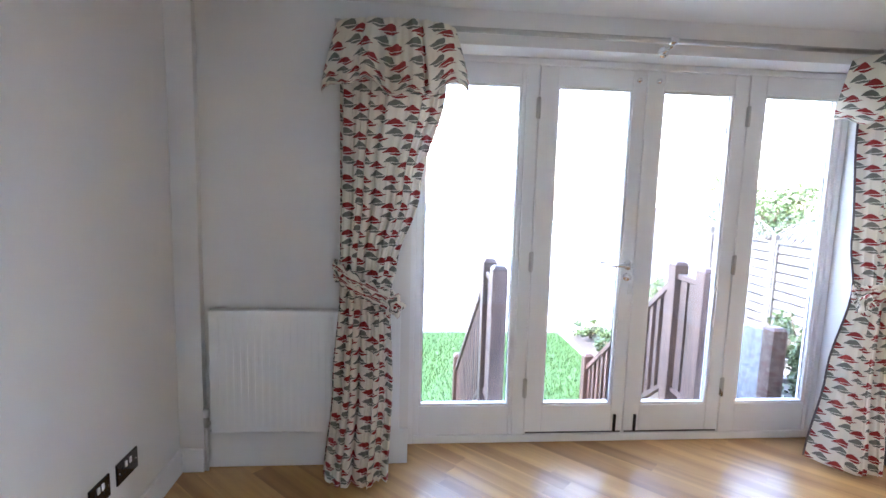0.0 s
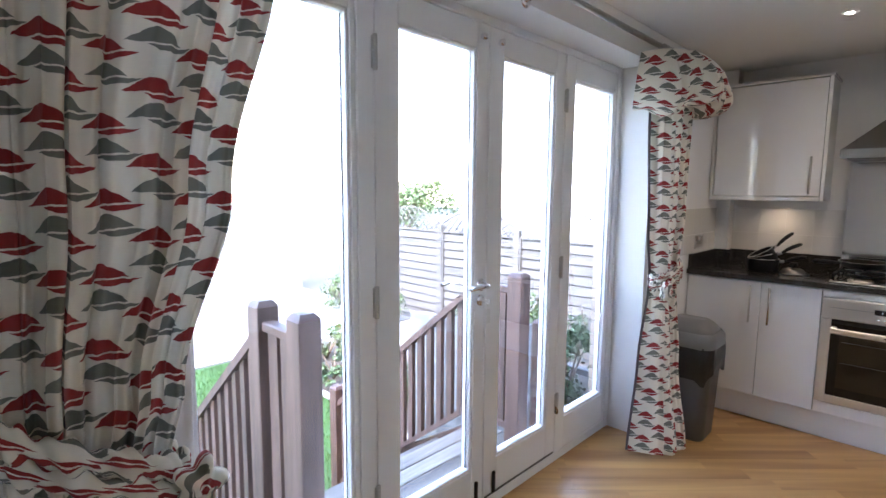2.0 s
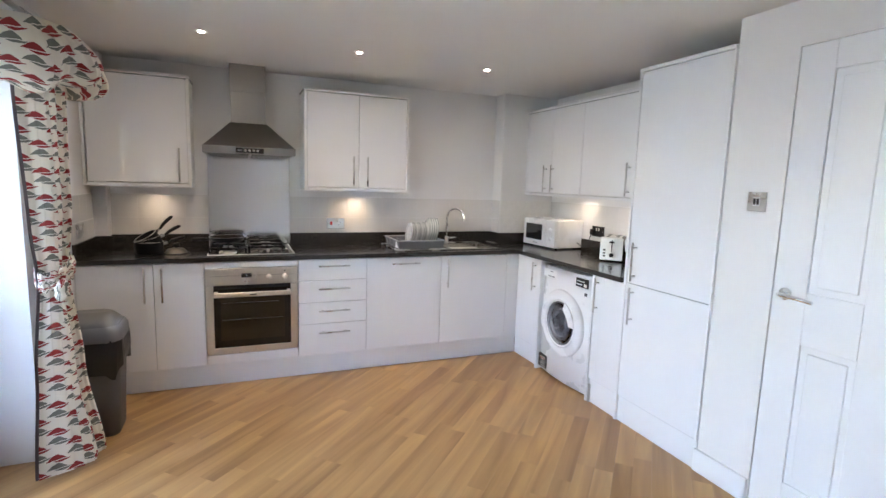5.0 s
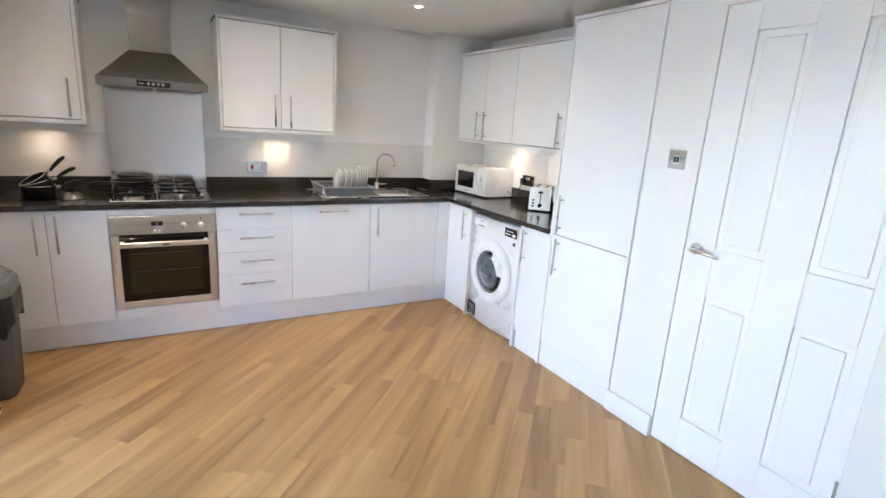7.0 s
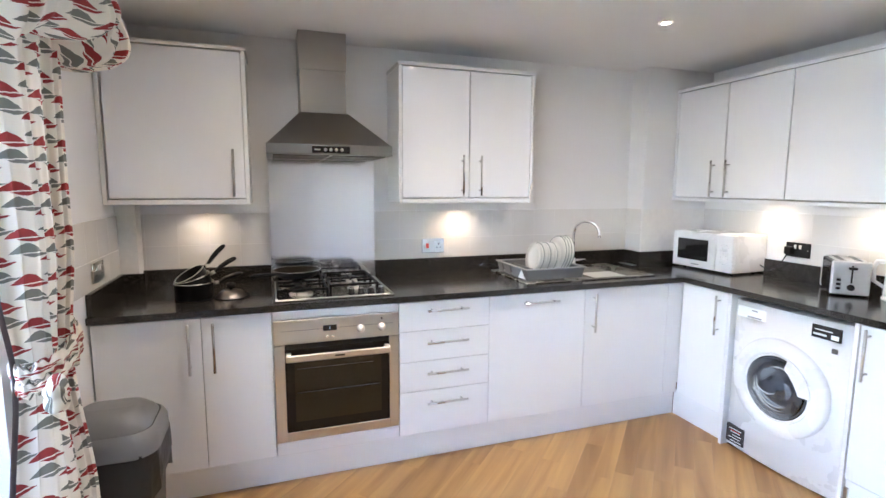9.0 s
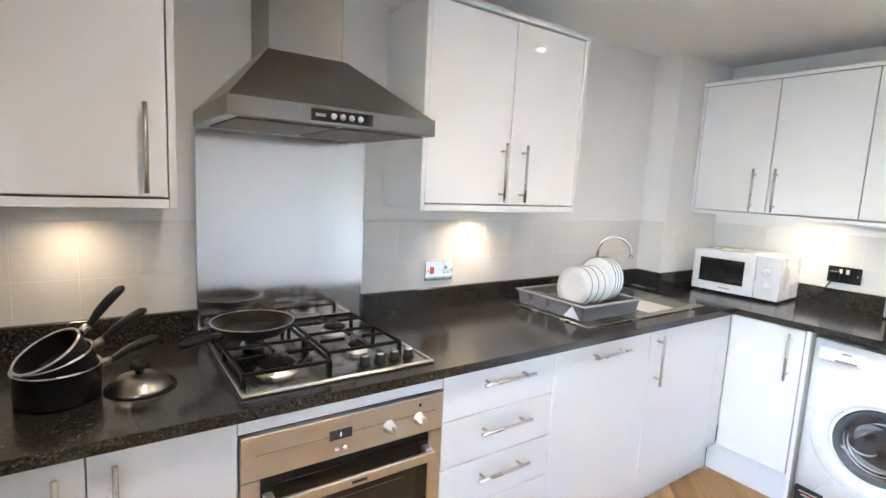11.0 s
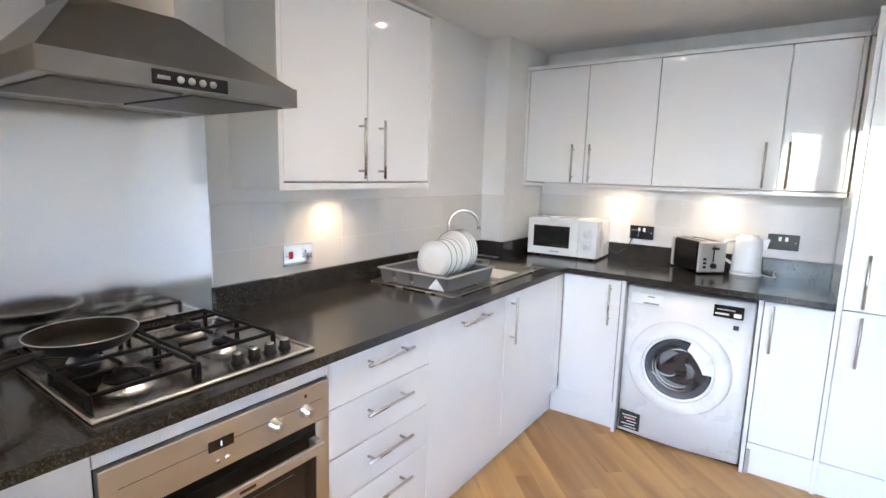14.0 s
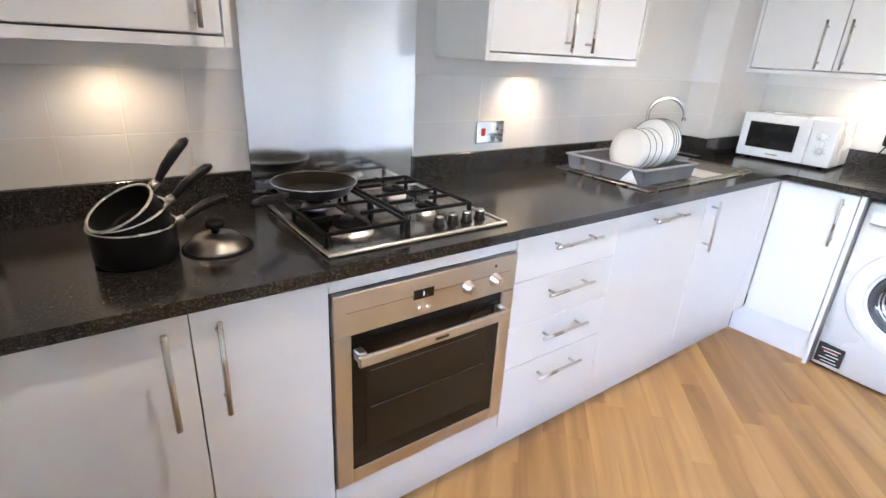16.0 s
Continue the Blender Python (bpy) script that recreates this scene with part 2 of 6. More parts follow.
# steel toned down for the ceiling shade mirrored in the chimney sleeve
SLEEVE = brushed("shaded_steel", (0.36, 0.345, 0.325), 0.34)
# near-black for the shade in the gaps between fence slats
FENCE_GAP_SHADE = material("fence_gap_shade", (0.03, 0.028, 0.026), 0.9)
BIN_LID = material("lid_grey_plastic", (0.20, 0.20, 0.205), 0.42, grain=0.1)
DARK_PLASTIC = material("dark_grey_plastic", (0.095, 0.095, 0.10), 0.45, grain=0.1)
LINER = material("black_bin_liner", (0.008, 0.008, 0.009), 0.30, grain=0.8, grain_scale=60)
DRUM = material("drum_steel", (0.045, 0.050, 0.060), 0.28, 0.4, vary=0.8, scale=22)
# bright tone of the highlight arcs modelled inside the porthole
DRUM_GLINT = material("drum_glint_steel", (0.80, 0.82, 0.85), 0.25, 0.55)
FILTER = material("grease_mesh", (0.17, 0.165, 0.155), 0.5, 0.8, grain=0.6, grain_scale=500)
# lit copy of the drum steel, for its broader patches of sheen
DRUM_SHEEN = material("lit_drum_steel", (0.30, 0.34, 0.40), 0.25, 0.5, vary=0.4, scale=30)
BEZEL = material("smoked_glass_border", (0.11, 0.12, 0.14), 0.12, spec=0.6, vary=0.3, scale=12)
HOB_STEEL = brushed("hob_steel", (0.47, 0.45, 0.42), 0.22)
RUBBER = material("grey_rubber", (0.10, 0.10, 0.105), 0.6)
RED = material("red_plastic", (0.55, 0.03, 0.02), 0.3)
TILE = material("cream_tile", (0.745, 0.72, 0.685), 0.16, coat=0.1, vary=0.02, scale=4)
GROUT = material("pale_grout", (0.80, 0.78, 0.74), 0.8, vary=0.08, scale=30)
OAK = timber("oak_board", (0.32, 0.165, 0.058), (0.63, 0.365, 0.142), 0.34, 0, 11, 0.8, 0.24, 0.06)
SUBFLOOR = material("floor_joint", (0.20, 0.11, 0.05), 0.8)
STAIN = timber("brown_stained_timber", (0.030, 0.016, 0.013), (0.110, 0.060, 0.048), 0.6, 2, 24, 2.0, 0.15, 0.3)
DECK = timber("weathered_deck", (0.075, 0.065, 0.055), (0.26, 0.23, 0.20), 0.8, 0, 20, 1.5, 0.3, 0.4)
FENCE = timber("weathered_fence", (0.065, 0.063, 0.060), (0.125, 0.12, 0.115), 0.85, 1, 20, 1.5, 0.3, 0.4)
SLEEPER = timber("grey_boards", (0.064, 0.070, 0.076), (0.16, 0.175, 0.185), 0.85, 1, 20, 1.5, 0.3, 0.4)
GRASS_SOIL = material("lawn_ground", (0.024, 0.072, 0.011), 0.9, vary=0.35, scale=9, grain=1.0, grain_scale=80)
GRASS = material("grass_blade", (0.028, 0.085, 0.013), 0.7, vary=0.4, scale=5)
LEAF = material("shrub_leaf", (0.045, 0.085, 0.03), 0.6, vary=0.4, scale=6)
LEAF_PALE = material("pale_shrub_leaf", (0.075, 0.12, 0.04), 0.6, vary=0.4, scale=6)
BARK = material("bark", (0.14, 0.10, 0.07), 0.9, vary=0.3, grain=0.8, grain_scale=40)
SOIL = material("soil", (0.052, 0.042, 0.032), 0.95, vary=0.3, grain=1.0, grain_scale=60)
PAVING = material("pale_paving", (0.22, 0.21, 0.20), 0.85, vary=0.12, scale=4, grain=0.5, grain_scale=90)
BRICK = material("buff_brick", (0.30, 0.23, 0.17), 0.85, vary=0.2, scale=9, grain=0.7, grain_scale=90)
MORTAR = material("mortar", (0.34, 0.32, 0.29), 0.9, grain=0.6)
RENDERED = material("pale_render", (0.66, 0.64, 0.60), 0.9, vary=0.08, grain=0.4, grain_scale=60)
ROOF_TILE = material("red_roof_tile", (0.30, 0.15, 0.10), 0.8, vary=0.2)
PANE = glass("window_glass")
PORTHOLE = glass("porthole_glass", (0.86, 0.89, 0.92))
CLOTH = patterned_cloth()
LINING = material("curtain_lining", (0.13, 0.105, 0.11), 0.9)
LAMP = glow("lamp_lens", (1.0, 0.90, 0.75), 30)
LAMP_SMALL = glow("small_lamp_lens", (1.0, 0.86, 0.66), 3)
SCREEN = glow("clock_display", (0.25, 0.3, 0.34), 0.05)
PAPER = material("white_label", (0.75, 0.75, 0.73), 0.5)
PRINT = material("label_print", (0.02, 0.02, 0.02), 0.5)


# ---- building helpers ----
ORIGIN = {}


def box(x0, x1, y0, y1, z0, z1, bevel=0.0, seg=1):
    bm = bmesh.new()
    bmesh.ops.create_cube(bm, size=1.0)
    sx, sy, sz = abs(x1 - x0), abs(y1 - y0), abs(z1 - z0)
    for v in bm.verts:
        v.co = Vector(((x0 + x1) / 2 + v.co.x * sx, (y0 + y1) / 2 + v.co.y * sy, (z0 + z1) / 2 + v.co.z * sz))
    if bevel:
        bmesh.ops.bevel(bm, geom=bm.edges[:], offset=min(bevel, 0.45 * min(sx, sy, sz)), segments=seg, affect="EDGES", profile=0.5)
    return bm


def frustum(bottom, top):
    """A solid between two rectangles (x0, x1, y0, y1, z)."""
    bm = bmesh.new()
    rings = []
    for x0, x1, y0, y1, z in (bottom, top):
        rings.append([bm.verts.new((x, y, z)) for x, y in ((x0, y0), (x1, y0), (x1, y1), (x0, y1))])
    a, b = rings
    bm.faces.new(a[::-1]), bm.faces.new(b)
    for i in range(4):
        bm.faces.new((a[i], a[(i + 1) % 4], b[(i + 1) % 4], b[i]))
    return bm


def lathe(profile, place=(0, 0, 0), seg=32, axis="z", close=False):
    """Turns (radius, height) pairs about an axis through place."""
    bm = bmesh.new()
    rings = []
    for r, h in profile:
        ring = []
        for i in range(seg):
            a = 2 * math.pi * i / seg
            x, y = r * math.cos(a), r * math.sin(a)
            co = {"z": (x, y, h), "y": (x, h, y), "x": (h, x, y)}[axis]
            ring.append(bm.verts.new(Vector(co) + Vector(place)))
        rings.append(ring)
    for a, b in zip(rings, rings[1:]):
        for i in range(seg):
            f = bm.faces.new((a[i], a[(i + 1) % seg], b[(i + 1) % seg], b[i]))
            f.smooth = True
    if close:
        for ring in (rings[0], rings[-1]):
            bm.faces.new(ring)
    bmesh.ops.recalc_face_normals(bm, faces=bm.faces[:])
    return bm


def tube(points, radius, seg=10, caps=True):
    """A round bar along a path."""
    bm = bmesh.new()
    pts = [Vector(p) for p in points]
    rings = []
    up = None
    for i, p in enumerate(pts):
        d = (pts[min(i + 1, len(pts) - 1)] - pts[max(i - 1, 0)]).normalized()
        if up is None:
            up = Vector((0, 0, 1)) if abs(d.z) < 0.9 else Vector((1, 0, 0))
        side = d.cross(up).normalized()
        up = side.cross(d).normalized()
        rad = radius[i] if isinstance(radius, (list, tuple)) else radius
        rings.append([bm.verts.new(p + rad * (math.cos(2 * math.pi * k / seg) * side + math.sin(2 * math.pi * k / seg) * up)) for k in range(seg)])
    for a, b in zip(rings, rings[1:]):
        for k in range(seg):
            f = bm.faces.new((a[k], a[(k + 1) % seg], b[(k + 1) % seg], b[k]))
            f.smooth = True
    if caps:
        bm.faces.new(rings[0][::-1]), bm.faces.new(rings[-1])
    bmesh.ops.recalc_face_normals(bm, faces=bm.faces[:])
    return bm


def join(*bms):
    out = bms[0]
    for b in bms[1:]:
        me = bpy.data.meshes.new("tmp")
        b.to_mesh(me)
        b.free()
        out.from_mesh(me)
        bpy.data.meshes.remove(me)
    return out


def turned(bm, m):
    bmesh.ops.transform(bm, matrix=m, verts=bm.verts[:])
    return bm


def thing(name, place, label, category, group="", kind=""):
    ob = new(name)
    ob.location = place
    ob.empty_display_size = 0.05
    ORIGIN[ob] = Vector(place)
    return tagged(ob, label, category, group, kind)


def part(name, bm, mat, parent, label=""):
    me = bpy.data.meshes.new(name)
    bm.to_mesh(me)
    bm.free()
    o = ORIGIN[parent]
    me.transform(Matrix.Translation(-o))
    me.materials.append(mat)
    ob = new(name, me)
    ob.parent = parent
    ORIGIN[ob] = o
    return tagged(ob, label)


def structure(name, bm, mat, label, category):
    me = bpy.data.meshes.new(name)
    bm.to_mesh(me)
    bm.free()
    me.materials.append(mat)
    ob = new(name, me)
    ORIGIN[ob] = Vector((0, 0, 0))
    return tagged(ob, label, category, kind="structure")


def single(name, bm, mat, place, label, category, group=""):
    """A thing of one mesh, with its origin at place."""
    me = bpy.data.meshes.new(name)
    bm.to_mesh(me)
    bm.free()
    me.transform(Matrix.Translation(-Vector(place)))
    me.materials.append(mat)
    ob = new(name, me)
    ob.location = place
    ORIGIN[ob] = Vector(place)
    return tagged(ob, label, category, group)


# ---- setting ----
WX, NY, SY, WW = 3.80, 2.42, -1.30, -1.00      # east wall, north wall, south kitchen wall, west wall
DW = -0.715                                     # wall with the panelled door
OX0, OX1, OTOP = 0.105, 2.50, 2.09              # garden door opening

floor = structure("floor", box(WW - 0.1, WX + 0.1, SY - 0.1, 2.70, -0.10, -0.016), SUBFLOOR, "warm oak boards laid across the room at a slant", "floor")
ceiling = structure("ceiling", box(WW - 0.15, WX + 0.15, SY - 0.15, 2.80, CEIL, CEIL + 0.12), CEIL_PAINT, "plain white painted ceiling with recessed downlights", "ceiling")
structure("wall_east", box(WX, WX + 0.15, SY - 0.15, 2.80, 0, CEIL), PAINT, "white painted kitchen wall behind the cooker", "wall")
structure("wall_south", box(1.30, WX, SY - 0.15, SY, 0, CEIL), PAINT, "white painted wall behind the kitchen units", "wall")
structure("wall_west", box(WW - 0.15, WW, -0.87, 2.80, 0, CEIL), PAINT, "plain white painted wall in shade", "wall")
structure("wall_north", join(box(WW, OX0, NY, 2.69, 0, CEIL), box(OX1, WX, NY, 2.69, 0, CEIL), box(OX0, OX1, NY, 2.69, OTOP, CEIL)),
          PAINT, "white painted wall around the wide garden doorway", "wall")
structure("wall_boxing_corner", box(3.64, WX, SY, -0.745, 0, CEIL), PAINT, "white boxed-in pipe corner beside the sink", "wall")
structure("wall_boxing_recess", box(3.70, WX, 2.33, NY, 0, CEIL), PAINT, "slim white pipe boxing beside the garden wall", "wall")
structure("wall_boxing_west", box(WW, -0.885, 2.375, NY, 0, CEIL), PAINT, "white pier of wall beside the radiator", "wall")
DX0, DX1, DTOP = 0.255, 1.045, 2.06
structure("wall_door", join(box(DX1, 1.332, -0.87, DW, 0, CEIL), box(WW, DX0, -0.87, DW, 0, CEIL), box(DX0, DX1, -0.87, DW, DTOP, CEIL),
                            box(1.20, 1.332, SY, -0.87, 0, CEIL)), PAINT, "white painted wall with a panelled door", "wall")
structure("hall_wall", box(DX0 - 0.3, DX1 + 0.3, -1.1, -1.05, 0, CEIL), PAINT, "plain wall behind the closed door", "wall")


def skirting(name, x0, x1, y0, y1, h=0.12):
    structure(name, box(x0, x1, y0, y1, 0, h, 0.004), SATIN, "white painted skirting board", "baseboard")


skirting("baseboard_door_wall", DX1 + 0.002, 1.345, DW, DW + 0.016)
skirting("baseboard_door_wall_west", WW + 0.016, DX0 - 0.002, DW, DW + 0.016)
skirting("baseboard_west", WW, WW + 0.016, DW + 0.016, 2.375)
skirting("baseboard_north_west", -0.885, OX0, NY - 0.016, NY, 0.19)
skirting("baseboard_pier", WW + 0.016, -0.885, 2.359, 2.375)
skirting("baseboard_reveal_east", OX1 + 0.0, 2.64, NY - 0.016, NY)


# ---- garden doors ----
def framed_glass(parent, x0, x1, z0, z1, px0, px1, pz0, pz1, y0, y1, bead=0.012):
    """Stiles and rails round a pane, with glazing beads and glass, under one leaf."""
    part("stile", box(x0, px0, y0, y1, z0, z1, 0.003), SATIN, parent)
    part("stile", box(px1, x1, y0, y1, z0, z1, 0.003), SATIN, parent)
    part("rail", box(px0, px1, y0 + 0.001, y1 - 0.001, z0, pz0, 0.003), SATIN, parent)
    part("rail", box(px0, px1, y0 + 0.001, y1 - 0.001, pz1, z1, 0.003), SATIN, parent)
    ym = (y0 + y1) / 2
    part("glazing_bead", join(box(px0, px0 + bead, y0 + 0.006, ym - 0.004, pz0, pz1, 0.003), box(px1 - bead, px1, y0 + 0.006, ym - 0.004, pz0, pz1, 0.003),
                              box(px0 + bead, px1 - bead, y0 + 0.006, ym - 0.004, pz0, pz0 + bead, 0.003), box(px0 + bead, px1 - bead, y0 + 0.006, ym - 0.004, pz1 - bead, pz1, 0.003)), SATIN, parent)
    part("seal", join(box(px0 + bead, px0 + bead + 0.004, ym - 0.006, ym - 0.003, pz0 + bead, pz1 - bead), box(px1 - bead - 0.004, px1 - bead, ym - 0.006, ym - 0.003, pz0 + bead, pz1 - bead)), RUBBER, parent, "thin grey glazing seal")
    g = part("pane", box(px0 - 0.004, px1 + 0.004, ym - 0.003, ym + 0.003, pz0 - 0.004, pz1 + 0.004), PANE, parent, "clear glass pane")
    g.visible_shadow = False
    return g


PZ0, PZ1 = 0.215, 1.955
FY0, FY1 = 2.605, 2.685
doorframe = thing("door_frame", (1.33, 2.64, 0), "white painted timber frame of the glazed garden doors", "door frame", kind="structure")
for n, b in (("jamb", box(OX0, 0.135, FY0 - 0.01, FY1, 0.0, OTOP, 0.003)), ("jamb", box(2.465, OX1, FY0 - 0.01, FY1, 0.0, OTOP, 0.003)),
             ("mullion", box(0.690, 0.757, FY0 - 0.006, FY1, 0.045, 2.058, 0.003)), ("mullion", box(1.913, 1.985, FY0 - 0.006, FY1, 0.045, 2.058, 0.003)),
             ("head", box(0.135, 2.465, FY0 - 0.008, FY1, 2.058, OTOP, 0.003)), ("threshold", box(0.135, 2.465, FY0 - 0.008, FY1 + 0.03, 0.0, 0.045, 0.003))):
    part(n, b, SATIN, doorframe)
for x0, x1, a, b in ((0.135, 0.690, 0.168, 0.668), (1.985, 2.465, 2.010, 2.440)):
    light = thing("window", ((x0 + x1) / 2, 2.64, 0.045), "tall fixed glazed side light in white painted timber", "window", "garden door glazing", "structure")
    framed_glass(light, x0, x1, 0.045, 2.058, a, b, PZ0, PZ1, FY0, FY1 - 0.01)
leaves = []
for x0, x1, a, b in ((0.760, 1.334, 0.858, 1.262), (1.338, 1.910, 1.430, 1.830)):
    leaf = thing("garden_door", ((x0 + x1) / 2, 2.64, 0.048), "closed white glazed timber garden door", "door", "garden doors")
    framed_glass(leaf, x0, x1, 0.049, 2.054, a, b, PZ0, PZ1, FY0 - 0.004, FY1 - 0.02)
    leaves.append(leaf)
    hx = x0 - 0.004 if x0 < 1 else x1 + 0.004
    for hz in (0.32, 1.03, 1.84):
        part("hinge", join(tube([(hx, FY0 - 0.012, hz - 0.055), (hx, FY0 - 0.012, hz + 0.055)], 0.008, 10), box(hx - 0.012, hx + 0.012, FY0 - 0.010, FY0 - 0.004, hz - 0.05, hz + 0.05)), NICKEL, leaf, "grey steel butt hinge")
    bx = 1.285 if x0 < 1 else 1.385
    part("bolt_knob", lathe([(0.0, -0.024), (0.013, -0.022), (0.014, -0.008), (0.008, -0.004), (0.008, 0.0)], (bx + (0.01 if x0 > 1 else 0), FY0 - 0.005, 2.0), 16, "y"), CHROME, leaf, "small chrome bolt knob")
    part("foot_bolt", join(box(bx - 0.008 + (0.02 if x0 > 1 else 0), bx + 0.008 + (0.02 if x0 > 1 else 0), FY0 - 0.016, FY0 - 0.004, 0.06, 0.16, 0.003)), BLACK, leaf, "black foot bolt")
    part("weather_strip", box(x0 + 0.01, x1 - 0.01, FY0 - 0.007, FY0 - 0.003, 0.052, 0.060), DARK_PLASTIC, leaf, "dark draught strip")
lev = leaves[0]
hz = 1.02
handle = part("lever_handle", join(lathe([(0.0, -0.012), (0.025, -0.012), (0.026, -0.004), (0.026, 0.0)], (1.298, FY0 - 0.004, hz), 24, "y"),
                                   tube([(1.298, FY0 - 0.010, hz), (1.298, FY0 - 0.05, hz), (1.285, FY0 - 0.056, hz + 0.002), (1.235, FY0 - 0.056, hz + 0.003), (1.185, FY0 - 0.052, hz - 0.002)], [0.010, 0.010, 0.010, 0.009, 0.007], 12)), CHROME, lev, "polished chrome lever handle")
part("keyhole_plate", lathe([(0.0, -0.007), (0.022, -0.007), (0.024, 0.0)], (1.300, FY0 - 0.004, 0.955), 20, "y"), CHROME, lev, "round chrome lock plate")
key = part("key", join(box(1.297, 1.303, FY0 - 0.045, FY0 - 0.010, 0.951, 0.960, 0.001), box(1.298, 1.302, FY0 - 0.055, FY0 - 0.04, 0.945, 0.966, 0.001)), NICKEL, lev, "key left in the lock")
part("tag", box(1.288, 1.312, FY0 - 0.050, FY0 - 0.047, 0.865, 0.925, 0.002), PAPER, lev, "white paper key tag")
ohandle = part("outer_handle", join(lathe([(0.0, 0.012), (0.025, 0.012), (0.026, 0.0)], (1.298, FY1 - 0.02, hz), 24, "y"),
                                    tube([(1.298, FY1 - 0.014, hz), (1.298, FY1 + 0.03, hz), (1.28, FY1 + 0.036, hz), (1.19, FY1 + 0.034, hz - 0.003)], 0.009, 12)), CHROME, lev, "outer chrome lever handle")

# panelled inner door
door = thing("panelled_door", (0.65, DW - 0.02, 0), "closed white four-panel interior door", "door")
dy0, dy1 = DW - 0.044, DW - 0.006
PX = [(0.315, 0.528), (0.690, 0.902)]
PZ = [(0.19, 0.815), (1.04, 1.945)]
xs = [DX0 + 0.0015, 0.315, 0.528, 0.690, 0.902, DX1 - 0.0015]
for a, b in ((0, 1), (2, 3), (4, 5)):
    part("stile", box(xs[a], xs[b], dy0, dy1, 0.008, DTOP - 0.0015, 0.002), SATIN, door)
for a, b in PX:
    for z0, z1 in ((0.008, 0.19), (0.815, 1.04), (1.945, DTOP - 0.0015)):
        part("rail", box(a, b, dy0, dy1, z0, z1, 0.002), SATIN, door)
    for z0, z1 in PZ:
        part("panel", join(box(a, b, dy0 + 0.01, dy1 - 0.010, z0, z1),
                           box(a + 0.028, b - 0.028, dy1 - 0.016, dy1 - 0.006, z0 + 0.028, z1 - 0.028, 0.007)), SATIN, door)
part("lever_handle", join(lathe([(0.0, 0.012), (0.026, 0.012), (0.027, 0.0)], (0.985, dy1, 1.02), 24, "y"),
                          tube([(0.985, dy1 + 0.005, 1.02), (0.985, dy1 + 0.05, 1.02), (0.97, dy1 + 0.056, 1.02), (0.90, dy1 + 0.055, 1.018), (0.845, dy1 + 0.052, 1.012)], [0.010, 0.010, 0.010, 0.009, 0.008], 12)), CHROME, door, "polished chrome lever handle")
part("hinge", box(DX0 + 0.001, DX0 + 0.012, dy1 - 0.004, dy1 + 0.006, 1.75, 1.85), NICKEL, door)
part("hinge", box(DX0 + 0.001, DX0 + 0.012, dy1 - 0.004, dy1 + 0.006, 0.20, 0.30), NICKEL, door)


# ---- kitchen units ----
FX, FY = 3.195, -0.700          # door faces of the east run and the south run
TOP = 0.91


def handle_bar(parent, a, b, out, radius=0.006):
    """A straight bar handle from a to b standing off its door along out, on two pegs."""
    a, b, o = Vector(a), Vector(b), Vector(out)
    d = (b - a).normalized()
    p1, p2 = a + d * 0.03, b - d * 0.03
    return part("handle", join(tube([a + o * 0.034, b + o * 0.034], radius, 12), tube([p1, p1 + o * 0.032], 0.0045, 8), tube([p2, p2 + o * 0.032], 0.0045, 8)), NICKEL, parent, "satin steel bar handle")


def east_unit(name, y0, y1, label, fronts, category="cabinet", group="base units", carcass=True):
    """fronts: name, y0, y1, z0, z1, handle (two (y, z) ends or None)."""
    u = thing(name, (FX + 0.3, (y0 + y1) / 2, 0.16), label, category, group)
    if carcass:
        part("body", box(FX + 0.020, WX - 0.002, y0 + 0.001, y1 - 0.001, 0.16, 0.878, 0.001), CARCASS, u)
    for n, a, b, z0, z1, h in fronts:
        f = part(n, box(FX, FX + 0.019, a + 0.0015, b - 0.0015, z0 + 0.0015, z1 - 0.0015, 0.0015), GLOSS, u)
        if h:
            handle_bar(f, (FX, *h[0]), (FX, *h[1]), (-1, 0, 0))
    return u


east_unit("base_cabinet", 1.995, NY - 0.004, "gloss white base cupboard with one door beside the bin", [("door", 1.995, NY - 0.006, 0.165, 0.873, ((2.045, 0.625), (2.045, 0.852)))])
east_unit("base_cabinet", 1.698, 1.995, "narrow gloss white base cupboard beside the oven", [("door", 1.698, 1.995, 0.165, 0.873, ((1.945, 0.625), (1.945, 0.852)))])
east_unit("oven_housing", 1.097, 1.698, "gloss white housing around the built-in oven", [("filler", 1.097, 1.698, 0.836, 0.873, None), ("filler", 1.097, 1.698, 0.165, 0.231, None)])
zs = [0.165, 0.398, 0.558, 0.720, 0.873]
east_unit("drawer_unit", 0.600, 1.097, "gloss white unit of four drawers", [("drawer", 0.600, 1.097, zs[i], zs[i + 1], ((0.73, hz), (0.955, hz))) for i, hz in enumerate((0.337, 0.498, 0.661, 0.828))])
east_unit("dishwasher", 0.002, 0.600, "built-in dishwasher behind a gloss white door", [("door", 0.002, 0.600, 0.165, 0.873, ((0.19, 0.828), (0.41, 0.828)))], "dishwasher")
east_unit("sink_cabinet", -0.600, 0.002, "gloss white cupboard under the sink", [("door", -0.590, 0.002, 0.165, 0.873, ((-0.050, 0.625), (-0.050, 0.852))), ("corner_post", -0.7, -0.590, 0.165, 0.873, None)])
single("plinth", box(3.252, 3.268, -0.735, NY - 0.004, 0, 0.158, 0.001), GLOSS, (3.26, 0.8, 0), "white gloss plinth below the base units", "plinth")


